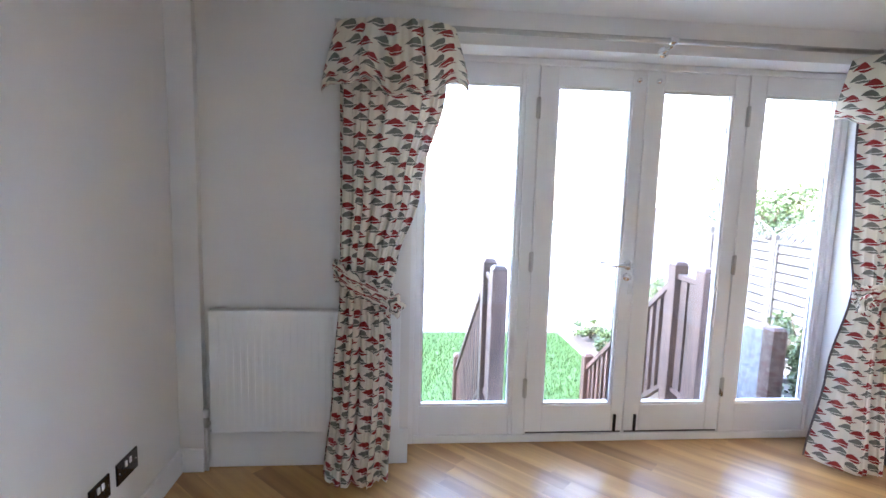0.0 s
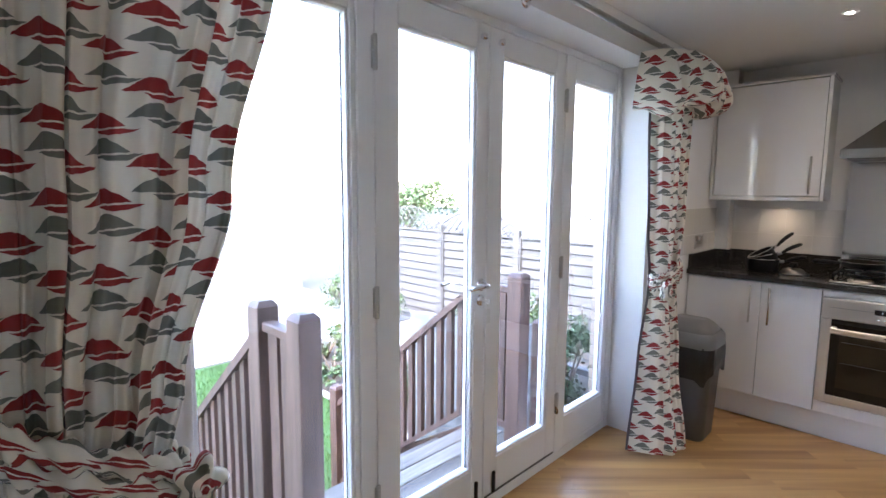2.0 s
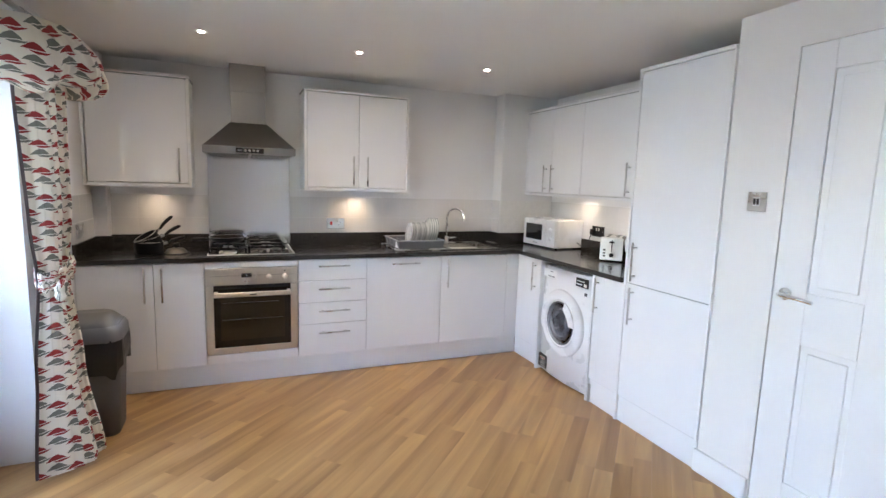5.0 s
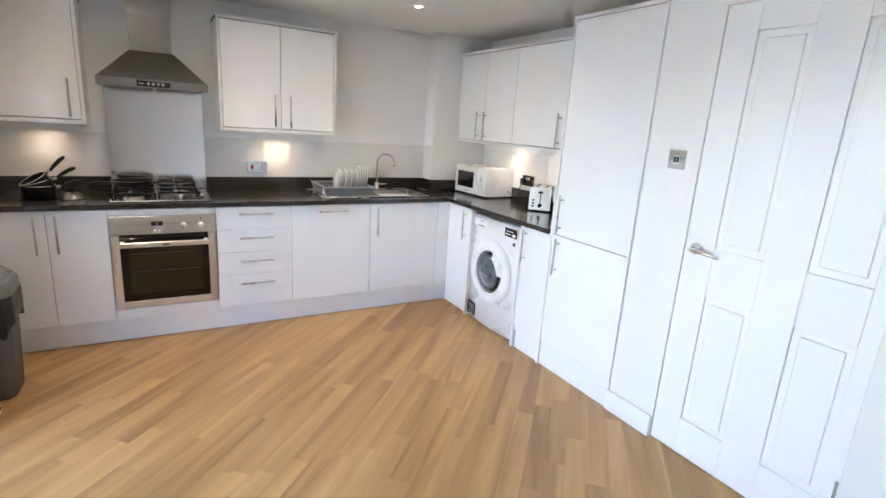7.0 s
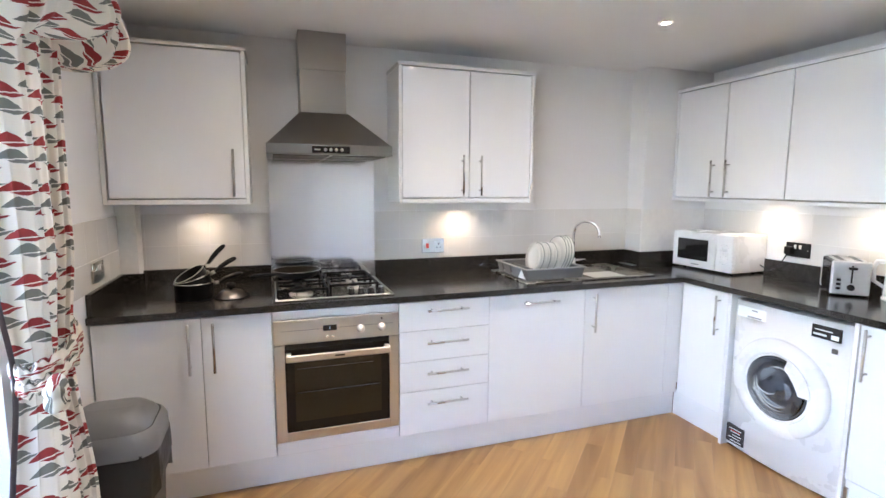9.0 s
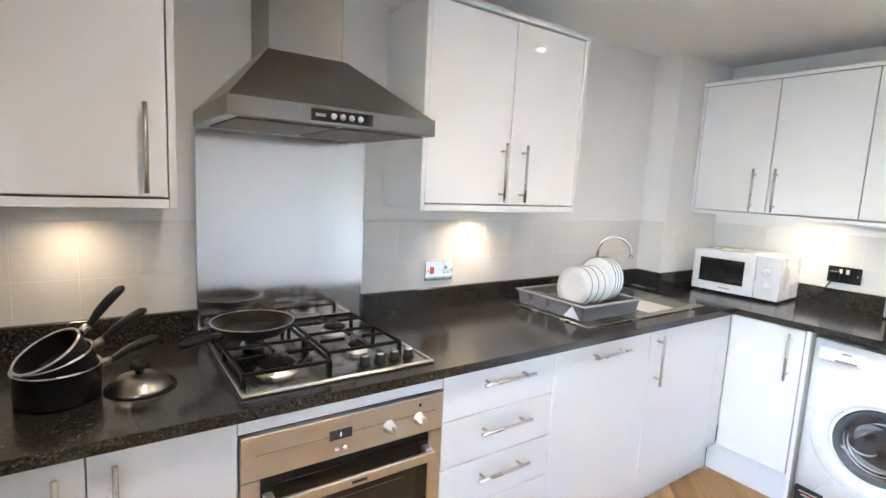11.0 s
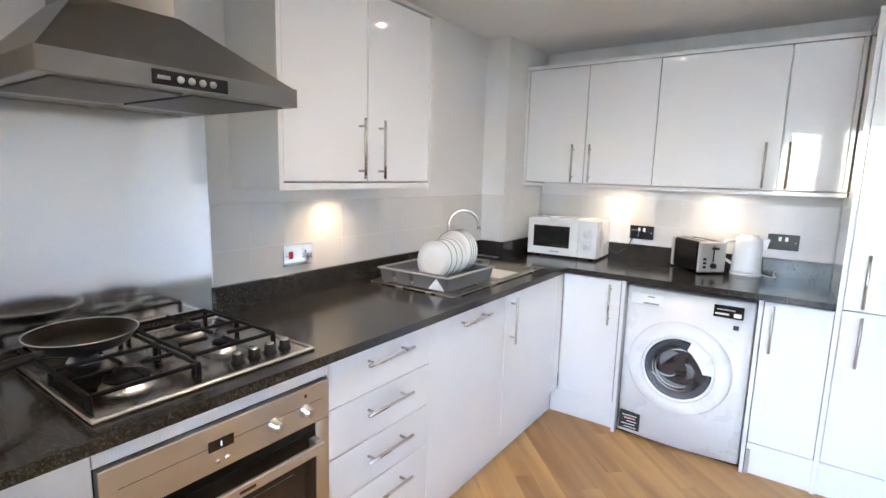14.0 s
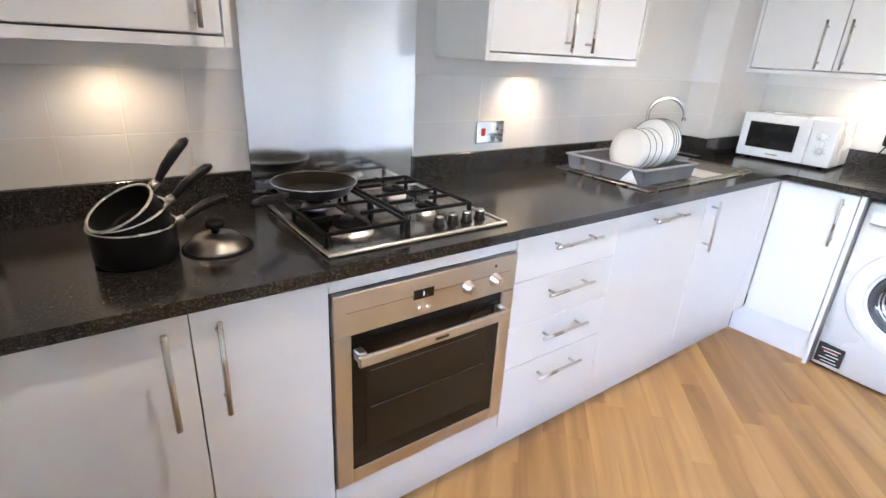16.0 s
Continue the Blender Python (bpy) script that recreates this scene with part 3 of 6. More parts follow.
def south_unit(name, x0, x1, z0, z1, label, fronts, category="cabinet", group="base units"):
    u = thing(name, ((x0 + x1) / 2, FY - 0.3, z0), label, category, group)
    part("body", box(x0 + 0.001, x1 - 0.001, SY + 0.002, FY - 0.020, z0, z1, 0.001), CARCASS, u)
    for n, a, b, c, d, h in fronts:
        f = part(n, box(a + 0.0015, b - 0.0015, FY - 0.019, FY, c + 0.0015, d - 0.0015, 0.0015), GLOSS, u)
        if h:
            handle_bar(f, (h[0][0], FY, h[0][1]), (h[1][0], FY, h[1][1]), (0, 1, 0))
    return u


south_unit("corner_cabinet", 2.862, 3.192, 0.16, 0.878, "gloss white corner base cupboard", [("door", 2.866, 3.1935, 0.165, 0.873, ((2.918, 0.622), (2.918, 0.850)))])
single("end_panel", box(2.842, 2.860, SY + 0.3, FY + 0.006, 0.0, 0.878, 0.001), GLOSS, (2.851, -0.9, 0), "white panel beside the washing machine", "panel", "machine panels")
single("end_panel", box(2.210, 2.228, SY + 0.3, FY + 0.006, 0.0, 0.878, 0.001), GLOSS, (2.219, -0.9, 0), "white panel beside the washing machine", "panel", "machine panels")
south_unit("base_cabinet", 1.944, 2.208, 0.16, 0.878, "narrow gloss white base cupboard beside the washing machine", [("door", 1.944, 2.208, 0.165, 0.873, ((2.168, 0.635), (2.168, 0.862)))])
single("plinth", box(2.862, 3.250, FY - 0.052, FY - 0.036, 0, 0.158, 0.001), GLOSS, (3.05, -0.74, 0), "short white gloss plinth in the corner", "plinth")
single("plinth", box(1.336, 2.208, FY - 0.030, FY - 0.014, 0, 0.158, 0.001), GLOSS, (1.77, -0.72, 0), "white gloss plinth below the tall unit", "plinth")
tall = south_unit("fridge_cabinet", 1.336, 1.942, 0.16, 2.118, "tall gloss white built-in fridge freezer housing", [
    ("door", 1.340, 1.922, 0.165, 0.884, ((1.855, 0.642), (1.855, 0.866))), ("door", 1.340, 1.922, 0.886, 2.104, ((1.858, 0.905), (1.858, 1.135)))], "fridge cabinet", "tall units")
part("filler_strip", box(1.3322, 1.3412, SY + 0.002, FY - 0.0005, 0.16, 2.1178), SATIN, tall)
part("side_panel", box(1.924, 1.943, SY + 0.002, FY + 0.002, 0.0, 2.118, 0.001), GLOSS, tall)
part("top_trim", box(1.334, 1.945, SY + 0.002, FY + 0.004, 2.118, 2.136, 0.002), GLOSS, tall)

worktop = thing("worktop", (3.5, 0.8, 0.88), "polished dark grey speckled granite worktop", "worktop")
EX = 3.172                       # worktop front edges
EY = -0.677
SINK = (3.300, 3.655, -0.505, -0.130)   # bowl cut-out
for b in (box(EX, SINK[0], EY, NY - 0.002, 0.880, TOP), box(SINK[1], WX - 0.002, EY, NY - 0.002, 0.880, TOP),
          box(SINK[0], SINK[1], SINK[3], NY - 0.002, 0.880, TOP), box(SINK[0], SINK[1], EY, SINK[2], 0.880, TOP)):
    part("slab", b, GRANITE, worktop)
part("slab", box(1.945, 3.638, SY + 0.002, EY, 0.880, TOP), GRANITE, worktop)
UP = 1.005
upstand = thing("upstand", (3.78, 0.8, TOP), "dark granite upstand along the back of the worktop", "upstand")
for b in (box(WX - 0.022, WX - 0.002, -0.745, 1.096, TOP, UP, 0.001), box(WX - 0.022, WX - 0.002, 1.694, 2.33, TOP, UP, 0.001), box(3.68, WX - 0.1, 2.308, 2.33, TOP, UP, 0.001),
          box(3.678, 3.699, 2.331, NY, TOP, UP, 0.001), box(EX + 0.02, 3.678, NY - 0.022, NY - 0.002, TOP, UP, 0.001), box(3.618, WX - 0.022, -0.745, -0.725, TOP, UP, 0.001), box(3.618, 3.638, SY, -0.745, TOP, UP, 0.001), box(1.945, 3.618, SY + 0.002, SY + 0.022, TOP, UP, 0.001)):
    part("strip", b, GRANITE, upstand)


# wall cupboards
WF = 3.520


def wall_unit_east(y0, y1, doors, label):
    u = thing("wall_cabinet", (WF + 0.14, (y0 + y1) / 2, 1.36), label, "cabinet", "wall units")
    part("body", box(WF + 0.020, WX - 0.002, y0 + 0.019, y1 - 0.019, 1.388, 2.090, 0.001), CARCASS, u)
    for a, b in ((y0, y0 + 0.018), (y1 - 0.018, y1)):
        part("side_panel", box(WF - 0.004, WX - 0.002, a, b, 1.360, 2.098, 0.001), CARCASS, u)
    part("pelmet", box(WF - 0.002, WX - 0.002, y0 + 0.019, y1 - 0.019, 1.360, 1.384, 0.001), GLOSS, u)
    part("top_trim", box(WF - 0.010, WX - 0.002, y0 - 0.006, y1 + 0.004, 2.099, 2.116, 0.002), GLOSS, u)
    for a, b, hy in doors:
        f = part("door", box(WF, WF + 0.019, a + 0.0015, b - 0.0015, 1.390, 2.094, 0.0015), GLOSS, u)
        handle_bar(f, (WF, hy, 1.400), (WF, hy, 1.628), (-1, 0, 0))
    return u


wall_unit_east(1.778, NY - 0.003, [(1.798, 2.390, 1.850)], "gloss white wall cupboard with one wide door above the saucepans")
wall_unit_east(0.186, 1.010, [(0.596, 0.990, 0.640), (0.206, 0.594, 0.530)], "gloss white two-door wall cupboard beside the cooker hood")
WS = -0.998
u = thing("wall_cabinet", (2.8, WS - 0.14, 1.36), "row of gloss white wall cupboards above the microwave", "cabinet", "wall units")
part("body", box(1.950, 3.620, SY + 0.002, WS - 0.020, 1.388, 2.084, 0.001), CARCASS, u)
part("side_panel", box(3.621, 3.638, SY + 0.002, WS + 0.003, 1.362, 2.090, 0.001), GLOSS, u)
part("pelmet", box(1.946, 3.620, SY + 0.002, WS + 0.002, 1.362, 1.382, 0.001), GLOSS, u)
part("top_trim", box(1.946, 3.639, SY + 0.002, WS + 0.008, 2.091, 2.112, 0.002), GLOSS, u)
for a, b, hx in ((3.232, 3.619, 3.300), (2.827, 3.230, 3.192), (2.229, 2.825, 2.292), (1.966, 2.227, 2.192)):
    f = part("door", box(a + 0.0015, b - 0.0015, WS - 0.019, WS, 1.388, 2.088, 0.0015), GLOSS, u)
    handle_bar(f, (hx, WS, 1.395), (hx, WS, 1.622), (0, 1, 0))
part("filler", box(1.947, 1.964, WS - 0.019, WS - 0.001, 1.388, 2.088, 0.001), GLOSS, u)
for x, y in UNDERLIGHTS + UNDERLIGHTS_SOUTH:
    c = thing("cabinet_light", (x, y, 1.362), "small round warm light under the wall cupboard", "light", "under-cabinet lights")
    part("rim", lathe([(0.022, 1.360), (0.034, 1.358), (0.035, 1.362)], (x, y, 0), 24), CHROME, c)
    part("lens", lathe([(0.0, 1.3605), (0.022, 1.3605)], (x, y, 0), 24), LAMP_SMALL, c, "glowing lens")
for x, y in DOWNLIGHTS:
    c = thing("downlight", (x, y, CEIL), "recessed white ceiling downlight, switched on", "light", "ceiling downlights")
    part("rim", lathe([(0.0145, CEIL - 0.002), (0.020, CEIL - 0.006), (0.032, CEIL - 0.005), (0.034, CEIL + 0.001)], (x, y, 0), 28), WHITE_PLASTIC, c)
    part("lens", lathe([(0.0, CEIL - 0.0015), (0.015, CEIL - 0.0015)], (x, y, 0), 28), LAMP, c, "glowing lens")

# steel splash panel
single("splash_panel", box(WX - 0.008, WX - 0.001, 1.097, 1.692, TOP + 0.001, 1.600, 0.001), SPLASH, (WX - 0.004, 1.395, TOP), "brushed stainless steel panel behind the hob", "splashback")

# cooker hood
hood = thing("cooker_hood", (3.55, 1.395, 1.6), "stainless steel chimney cooker hood", "cooker hood")
part("canopy", join(frustum((3.318, WX - 0.001, 1.100, 1.690, 1.652), (3.585, WX - 0.001, 1.272, 1.522, 1.835))), HOOD_STEEL, hood)
part("rim", box(3.310, WX - 0.001, 1.095, 1.695, 1.602, 1.652, 0.002), HOOD_STEEL, hood)
part("filter", join(box(3.340, 3.700, 1.125, 1.385, 1.597, 1.6015), box(3.340, 3.700, 1.405, 1.665, 1.597, 1.6015)), FILTER, hood, "grey mesh grease filter")
part("chimney", box(3.600, WX - 0.001, 1.280, 1.518, 1.832, 2.06, 0.002), HOOD_STEEL, hood)
part("chimney_sleeve", box(3.596, WX - 0.002, 1.276, 1.522, 2.055, CEIL - 0.001, 0.002), SLEEVE, hood, "upper sleeve of the chimney, ceiling shade in its tone")
ctl = part("control_strip", box(3.307, 3.311, 1.308, 1.487, 1.610, 1.642, 0.001), BLACK_GLOSS, hood, "black strip of controls")
for i in range(4):
    part("button", lathe([(0.0, -0.004), (0.0075, -0.004), (0.0085, 0.0)], (3.307, 1.425 - 0.026 * i, 1.626), 16, "x"), RACK_RIM, ctl, "pale grey round button")
part("marking", box(3.3062, 3.307, 1.448, 1.476, 1.622, 1.630), NICKEL, ctl)

# oven
oven = thing("oven", (FX, 1.397, 0.232), "built-in stainless steel electric oven with dark glass", "oven")
part("body", box(FX + 0.012, WX - 0.02, 1.102, 1.693, 0.236, 0.828), BLACK, oven)
pan = part("control_panel", box(FX - 0.012, FX + 0.010, 1.101, 1.694, 0.716, 0.832, 0.002), STEEL_WARM, oven)
part("display", box(FX - 0.0135, FX - 0.0122, 1.405, 1.470, 0.768, 0.796, 0.0005), BLACK_GLOSS, pan, "small dark clock display")
part("digit", box(FX - 0.0142, FX - 0.0137, 1.436, 1.440, 0.776, 0.788), SCREEN, pan)
for by in (1.425, 1.450):
    part("button", lathe([(0.0, -0.006), (0.006, -0.006), (0.0065, 0.0)], (FX - 0.012, by, 0.742), 14, "x"), CHROME, pan)
for ky in (1.290, 1.188):
    part("knob", join(lathe([(0.0, -0.026), (0.014, -0.025), (0.016, -0.003), (0.020, -0.002), (0.020, 0.0)], (FX - 0.012, ky, 0.765), 20, "x"), box(FX - 0.041, FX - 0.036, ky - 0.004, ky + 0.004, 0.752, 0.778, 0.001)), STEEL_WARM, pan, "metal control knob")
part("mark", box(FX - 0.0128, FX - 0.0121, 1.183, 1.191, 0.803, 0.812), PRINT, pan)
part("groove", box(FX - 0.0126, FX - 0.0119, 1.130, 1.660, 0.780, 0.7815), DARK_PLASTIC, pan)
dr = part("door", box(FX - 0.010, FX + 0.010, 1.1482, 1.6468, 0.236, 0.280, 0.002), STEEL_WARM, oven)
part("stile", box(FX - 0.010, FX + 0.010, 1.101, 1.148, 0.236, 0.712, 0.002), STEEL_WARM, dr)
part("stile", box(FX - 0.010, FX + 0.010, 1.647, 1.694, 0.236, 0.712, 0.002), STEEL_WARM, dr)
part("glass", box(FX - 0.007, FX + 0.009, 1.1485, 1.6465, 0.2805, 0.690, 0.001), OVEN_GLASS, dr, "dark brown oven glass")
part("window", box(FX - 0.0078, FX - 0.0072, 1.190, 1.605, 0.330, 0.640, 0.0002), OVEN_INNER, dr, "tinted inner window")
part("shelf", join(tube([(FX - 0.0085, 1.200, 0.475), (FX - 0.0085, 1.595, 0.475)], 0.0016, 6), tube([(FX - 0.0085, 1.230, 0.592), (FX - 0.0085, 1.595, 0.592)], 0.0010, 6)), RUBBER, dr, "wire shelf showing through the glass")
part("vent_gap", box(FX - 0.004, FX + 0.009, 1.1485, 1.6465, 0.690, 0.716), BLACK, oven)
part("handle", join(box(FX - 0.052, FX - 0.038, 1.150, 1.645, 0.640, 0.672, 0.004), box(FX - 0.040, FX - 0.008, 1.152, 1.176, 0.648, 0.676, 0.003), box(FX - 0.040, FX - 0.008, 1.619, 1.643, 0.648, 0.676, 0.003)), STEEL_WARM, dr, "flat steel door handle")
part("badge", box(FX - 0.0528, FX - 0.0520, 1.375, 1.420, 0.652, 0.660), PRINT, dr, "small dark maker's mark")

# gas hob
HX0, HX1, HY0, HY1 = 3.230, 3.735, 1.112, 1.680
hob = thing("gas_hob", (3.48, 1.40, TOP), "four-burner stainless steel gas hob with black grates", "hob")
part("tray", box(HX0, HX1, HY0, HY1, TOP + 0.0005, TOP + 0.006, 0.002), HOB_STEEL, hob)
for b in (box(HX0, HX0 + 0.012, HY0, HY1, TOP + 0.005, TOP + 0.010, 0.002), box(HX1 - 0.012, HX1, HY0, HY1, TOP + 0.005, TOP + 0.010, 0.002),
          box(HX0 + 0.012, HX1 - 0.012, HY0, HY0 + 0.012, TOP + 0.005, TOP + 0.010, 0.002), box(HX0 + 0.012, HX1 - 0.012, HY1 - 0.012, HY1, TOP + 0.005, TOP + 0.010, 0.002)):
    part("tray_edge", b, STEEL, hob)
for bx, by, r in ((3.37, 1.555, 0.052), (3.62, 1.555, 0.036), (3.42, 1.285, 0.030), (3.63, 1.275, 0.040)):
    bn = part("burner", join(lathe([(r * 1.15, TOP + 0.006), (r * 1.1, TOP + 0.012), (r * 0.9, TOP + 0.014), (r * 0.86, TOP + 0.026), (0.0, TOP + 0.026)], (bx, by, 0), 30)), NICKEL, hob, "silver burner ring")
    part("cap", lathe([(r * 0.95, TOP + 0.026), (r * 0.95, TOP + 0.032), (r * 0.8, TOP + 0.035), (0.0, TOP + 0.036)], (bx, by, 0), 30), IRON, bn, "black burner cap")
gz = TOP + 0.046
for y0, y1, name in ((1.430, 1.672, "grate"), (1.170, 1.418, "grate")):
    x0, x1 = 3.270 if y0 > 1.4 else 3.335, 3.715
    ym = (y0 + y1) / 2
    bars = [box(x0, x1, y0, y0 + 0.010, gz - 0.006, gz + 0.004, 0.002), box(x0, x1, y1 - 0.010, y1, gz - 0.006, gz + 0.004, 0.002),
            box(x0, x0 + 0.010, y0 + 0.010, y1 - 0.010, gz - 0.006, gz + 0.004, 0.002), box(x1 - 0.010, x1, y0 + 0.010, y1 - 0.010, gz - 0.006, gz + 0.004, 0.002),
            box((x0 + x1) / 2 - 0.005, (x0 + x1) / 2 + 0.005, y0 + 0.010, y1 - 0.010, gz - 0.006, gz + 0.003, 0.002)]
    for cx in (x0 + (x1 - x0) * 0.25, x0 + (x1 - x0) * 0.77):
        for s in (-1, 1):
            bars.append(box(cx - 0.004, cx + 0.004, ym + s * 0.030, ym + s * 0.110, gz - 0.003, gz + 0.008, 0.002))
            bars.append(box(cx + (0.028 if s > 0 else -0.090), cx + (0.090 if s > 0 else -0.028), ym - 0.004, ym + 0.004, gz - 0.003, gz + 0.008, 0.002))
    for fx in (x0 + 0.005, x1 - 0.005, (x0 + x1) / 2):
        for fy in (y0 + 0.005, y1 - 0.005):
            bars.append(box(fx - 0.006, fx + 0.006, fy - 0.006, fy + 0.006, TOP + 0.006, gz - 0.004, 0.002))
    part(name, join(*bars), IRON, hob, "black cast iron pan grate")
for i in range(4):
    part("knob", lathe([(0.0, TOP + 0.032), (0.014, TOP + 0.031), (0.016, TOP + 0.012), (0.019, TOP + 0.010), (0.019, TOP + 0.006)], (3.300, 1.315 - 0.050 * i, 0), 18), BLACK, hob, "black control knob with a silver top")
    part("knob_cap", lathe([(0.0, TOP + 0.0365), (0.0110, TOP + 0.0360), (0.0122, TOP + 0.0320), (0.0122, TOP + 0.0300)], (3.300, 1.315 - 0.050 * i, 0), 18), NICKEL, hob)


# ---- things on the worktop ----
def saucepan(cx, cy, z, r, h, turn, tilt, label):
    s = thing("saucepan", (cx, cy, z), label, "saucepan", "stacked saucepans")
    o = Vector((cx, cy, z))
    # outer shell, inner coating, rim and handle, built upright then leaned
    shell = lathe([(0.0, 0.0), (r * 0.93, 0.0), (r * 0.98, 0.006), (r, h)], seg=40)
    inner = lathe([(r - 0.003, h), (r * 0.97, 0.012), (r * 0.9, 0.005), (0.0, 0.005)], seg=40)
    rim = lathe([(r - 0.0032, h), (r - 0.003, h + 0.0025), (r + 0.0025, h + 0.0025), (r + 0.0025, h - 0.001)], seg=40)
    hp = [(r * 0.98, 0, h * 0.80), (r + 0.03, 0, h * 0.86), (r + 0.06, 0, h + 0.004), (r + 0.095, 0, h + 0.014), (r + 0.128, 0, h + 0.020), (r + 0.140, 0, h + 0.020)]
    hand = tube(hp, [0.006, 0.008, 0.011, 0.012, 0.011, 0.006], 12)
    ferr = tube([(r * 0.99, 0, h * 0.80), (r + 0.025, 0, h * 0.85)], 0.0095, 12)
    m = Matrix.Translation(o) @ Matrix.Rotation(radians(turn), 4, "Z") @ Matrix.Rotation(radians(tilt), 4, "Y")
    part("shell", turned(shell, m), PAN_OUT, s)
    part("lining", turned(inner, m), PAN_IN, s, "black non-stick lining")
    part("rim", turned(rim, m), NICKEL, s, "bright rolled rim")
    part("grip", turned(hand, m), BLACK, s, "black plastic handle")
    part("ferrule", turned(ferr, m), NICKEL, s, "steel handle ferrule")


def nested(r, h, tilt, turn):
    """Base point of a pan whose low rim point rests on the low side of the large pan's rim."""
    m = Matrix.Rotation(radians(turn), 3, "Z")
    rest = Vector((3.437, 2.046, TOP + 0.001)) + m @ Vector((-0.082, 0, 0.085))
    return rest - m @ Matrix.Rotation(radians(tilt), 3, "Y") @ Vector((-r, 0, h))


saucepan(3.437, 2.046, TOP + 0.001, 0.086, 0.080, -72, 0, "large black saucepan with a steel rim on the worktop")
saucepan(*nested(0.078, 0.070, -15, -70), 0.078, 0.070, -70, -15, "medium black saucepan leaning in the larger one")
saucepan(*nested(0.072, 0.062, -31, -67), 0.072, 0.062, -67, -31, "small black saucepan leaning on top of the stack")

lid = thing("domed_lid", (3.425, 1.882, TOP), "domed steel saucepan lid with a black knob", "pan lid")
part("dome", lathe([(0.072, TOP + 0.001), (0.074, TOP + 0.004), (0.068, TOP + 0.010), (0.062, TOP + 0.018), (0.050, TOP + 0.031), (0.028, TOP + 0.038), (0.0, TOP + 0.040)], (3.425, 1.882, 0), 40), LID_STEEL, lid)
part("knob", lathe([(0.008, TOP + 0.038), (0.010, TOP + 0.048), (0.022, TOP + 0.054), (0.023, TOP + 0.064), (0.016, TOP + 0.071), (0.0, TOP + 0.073)], (3.425, 1.882, 0), 24), BLACK, lid)
part("seal", lathe([(0.070, TOP + 0.0005), (0.080, TOP + 0.0005), (0.081, TOP + 0.004), (0.070, TOP + 0.006)], (3.430, 1.879, 0), 40), BLACK, lid, "black rim")

fz = gz + 0.009
fx_, fy_, fr = 3.600, 1.562, 0.126
fry = thing("frying_pan", (fx_, fy_, fz), "black non-stick frying pan on the hob", "frying pan")
part("shell", lathe([(0.0, fz), (fr - 0.034, fz), (fr - 0.024, fz + 0.006), (fr, fz + 0.038)], (fx_, fy_, 0), 48), PAN_OUT, fry)
part("lining", lathe([(fr - 0.003, fz + 0.038), (fr - 0.027, fz + 0.009), (fr - 0.036, fz + 0.005), (0.0, fz + 0.005)], (fx_, fy_, 0), 48), PAN_GLOSS, fry, "shiny brown-black non-stick lining")
# pale metal edge puts the highlight along the black pan's rim
part("rim", lathe([(fr - 0.0032, fz + 0.038), (fr - 0.0030, fz + 0.0390), (fr - 0.0002, fz + 0.0390), (fr + 0.0002, fz + 0.0375)], (fx_, fy_, 0), 48), NICKEL, fry, "thin rim, bright for its highlight")
part("grip", tube([(fx_ - 0.086, fy_ + 0.112, fz + 0.030), (fx_ - 0.108, fy_ + 0.142, fz + 0.032), (fx_ - 0.135, fy_ + 0.180, fz + 0.036), (fx_ - 0.160, fy_ + 0.214, fz + 0.038), (fx_ - 0.172, fy_ + 0.230, fz + 0.036)], [0.007, 0.011, 0.013, 0.012, 0.007], 12), BLACK, fry, "black plastic handle")

# sink, drainer, tap
sink = thing("sink", (3.5, -0.1, TOP), "inset stainless steel sink with drainer", "sink")
sx0, sx1, sy0, sy1 = 3.262, 3.745, -0.540, 0.345
bx0, bx1, by0, by1 = SINK
z = TOP + 0.001
part("deck", join(box(sx0, bx0, sy0, sy1, z, z + 0.004, 0.001), box(bx1, sx1, sy0, sy1, z, z + 0.004, 0.001), box(bx0, bx1, by1, sy1, z, z + 0.004, 0.001), box(bx0, bx1, sy0, by0, z, z + 0.004, 0.001)), SINK_STEEL, sink)
part("lip", join(box(sx0 - 0.004, sx0 + 0.006, sy0 - 0.004, sy1 + 0.004, z, z + 0.007, 0.002), box(sx1 - 0.006, sx1 + 0.004, sy0 - 0.004, sy1 + 0.004, z, z + 0.007, 0.002),
                 box(sx0 + 0.006, sx1 - 0.006, sy0 - 0.004, sy0 + 0.006, z, z + 0.007, 0.002), box(sx0 + 0.006, sx1 - 0.006, sy1 - 0.006, sy1 + 0.004, z, z + 0.007, 0.002)), SINK_STEEL, sink)
part("bowl", join(box(bx0 + 0.001, bx0 + 0.004, by0 + 0.001, by1 - 0.001, z - 0.14, z + 0.003), box(bx1 - 0.004, bx1 - 0.001, by0 + 0.001, by1 - 0.001, z - 0.14, z + 0.003), box(bx0 + 0.004, bx1 - 0.004, by0 + 0.001, by0 + 0.004, z - 0.14, z + 0.003),
                  box(bx0 + 0.004, bx1 - 0.004, by1 - 0.004, by1 - 0.001, z - 0.14, z + 0.003), box(bx0 + 0.001, bx1 - 0.001, by0 + 0.001, by1 - 0.001, z - 0.144, z - 0.14)), SINK_STEEL, sink)
part("drain_ribs", join(*[box(sx0 + 0.05, sx1 - 0.10, -0.06 + 0.034 * i, -0.05 + 0.034 * i, z + 0.004, z + 0.006, 0.001) for i in range(11)]), SINK_STEEL, sink)
part("waste", lathe([(0.0, z - 0.139), (0.035, z - 0.138), (0.04, z - 0.1395)], ((bx0 + bx1) / 2, (by0 + by1) / 2, 0), 24), CHROME, sink)
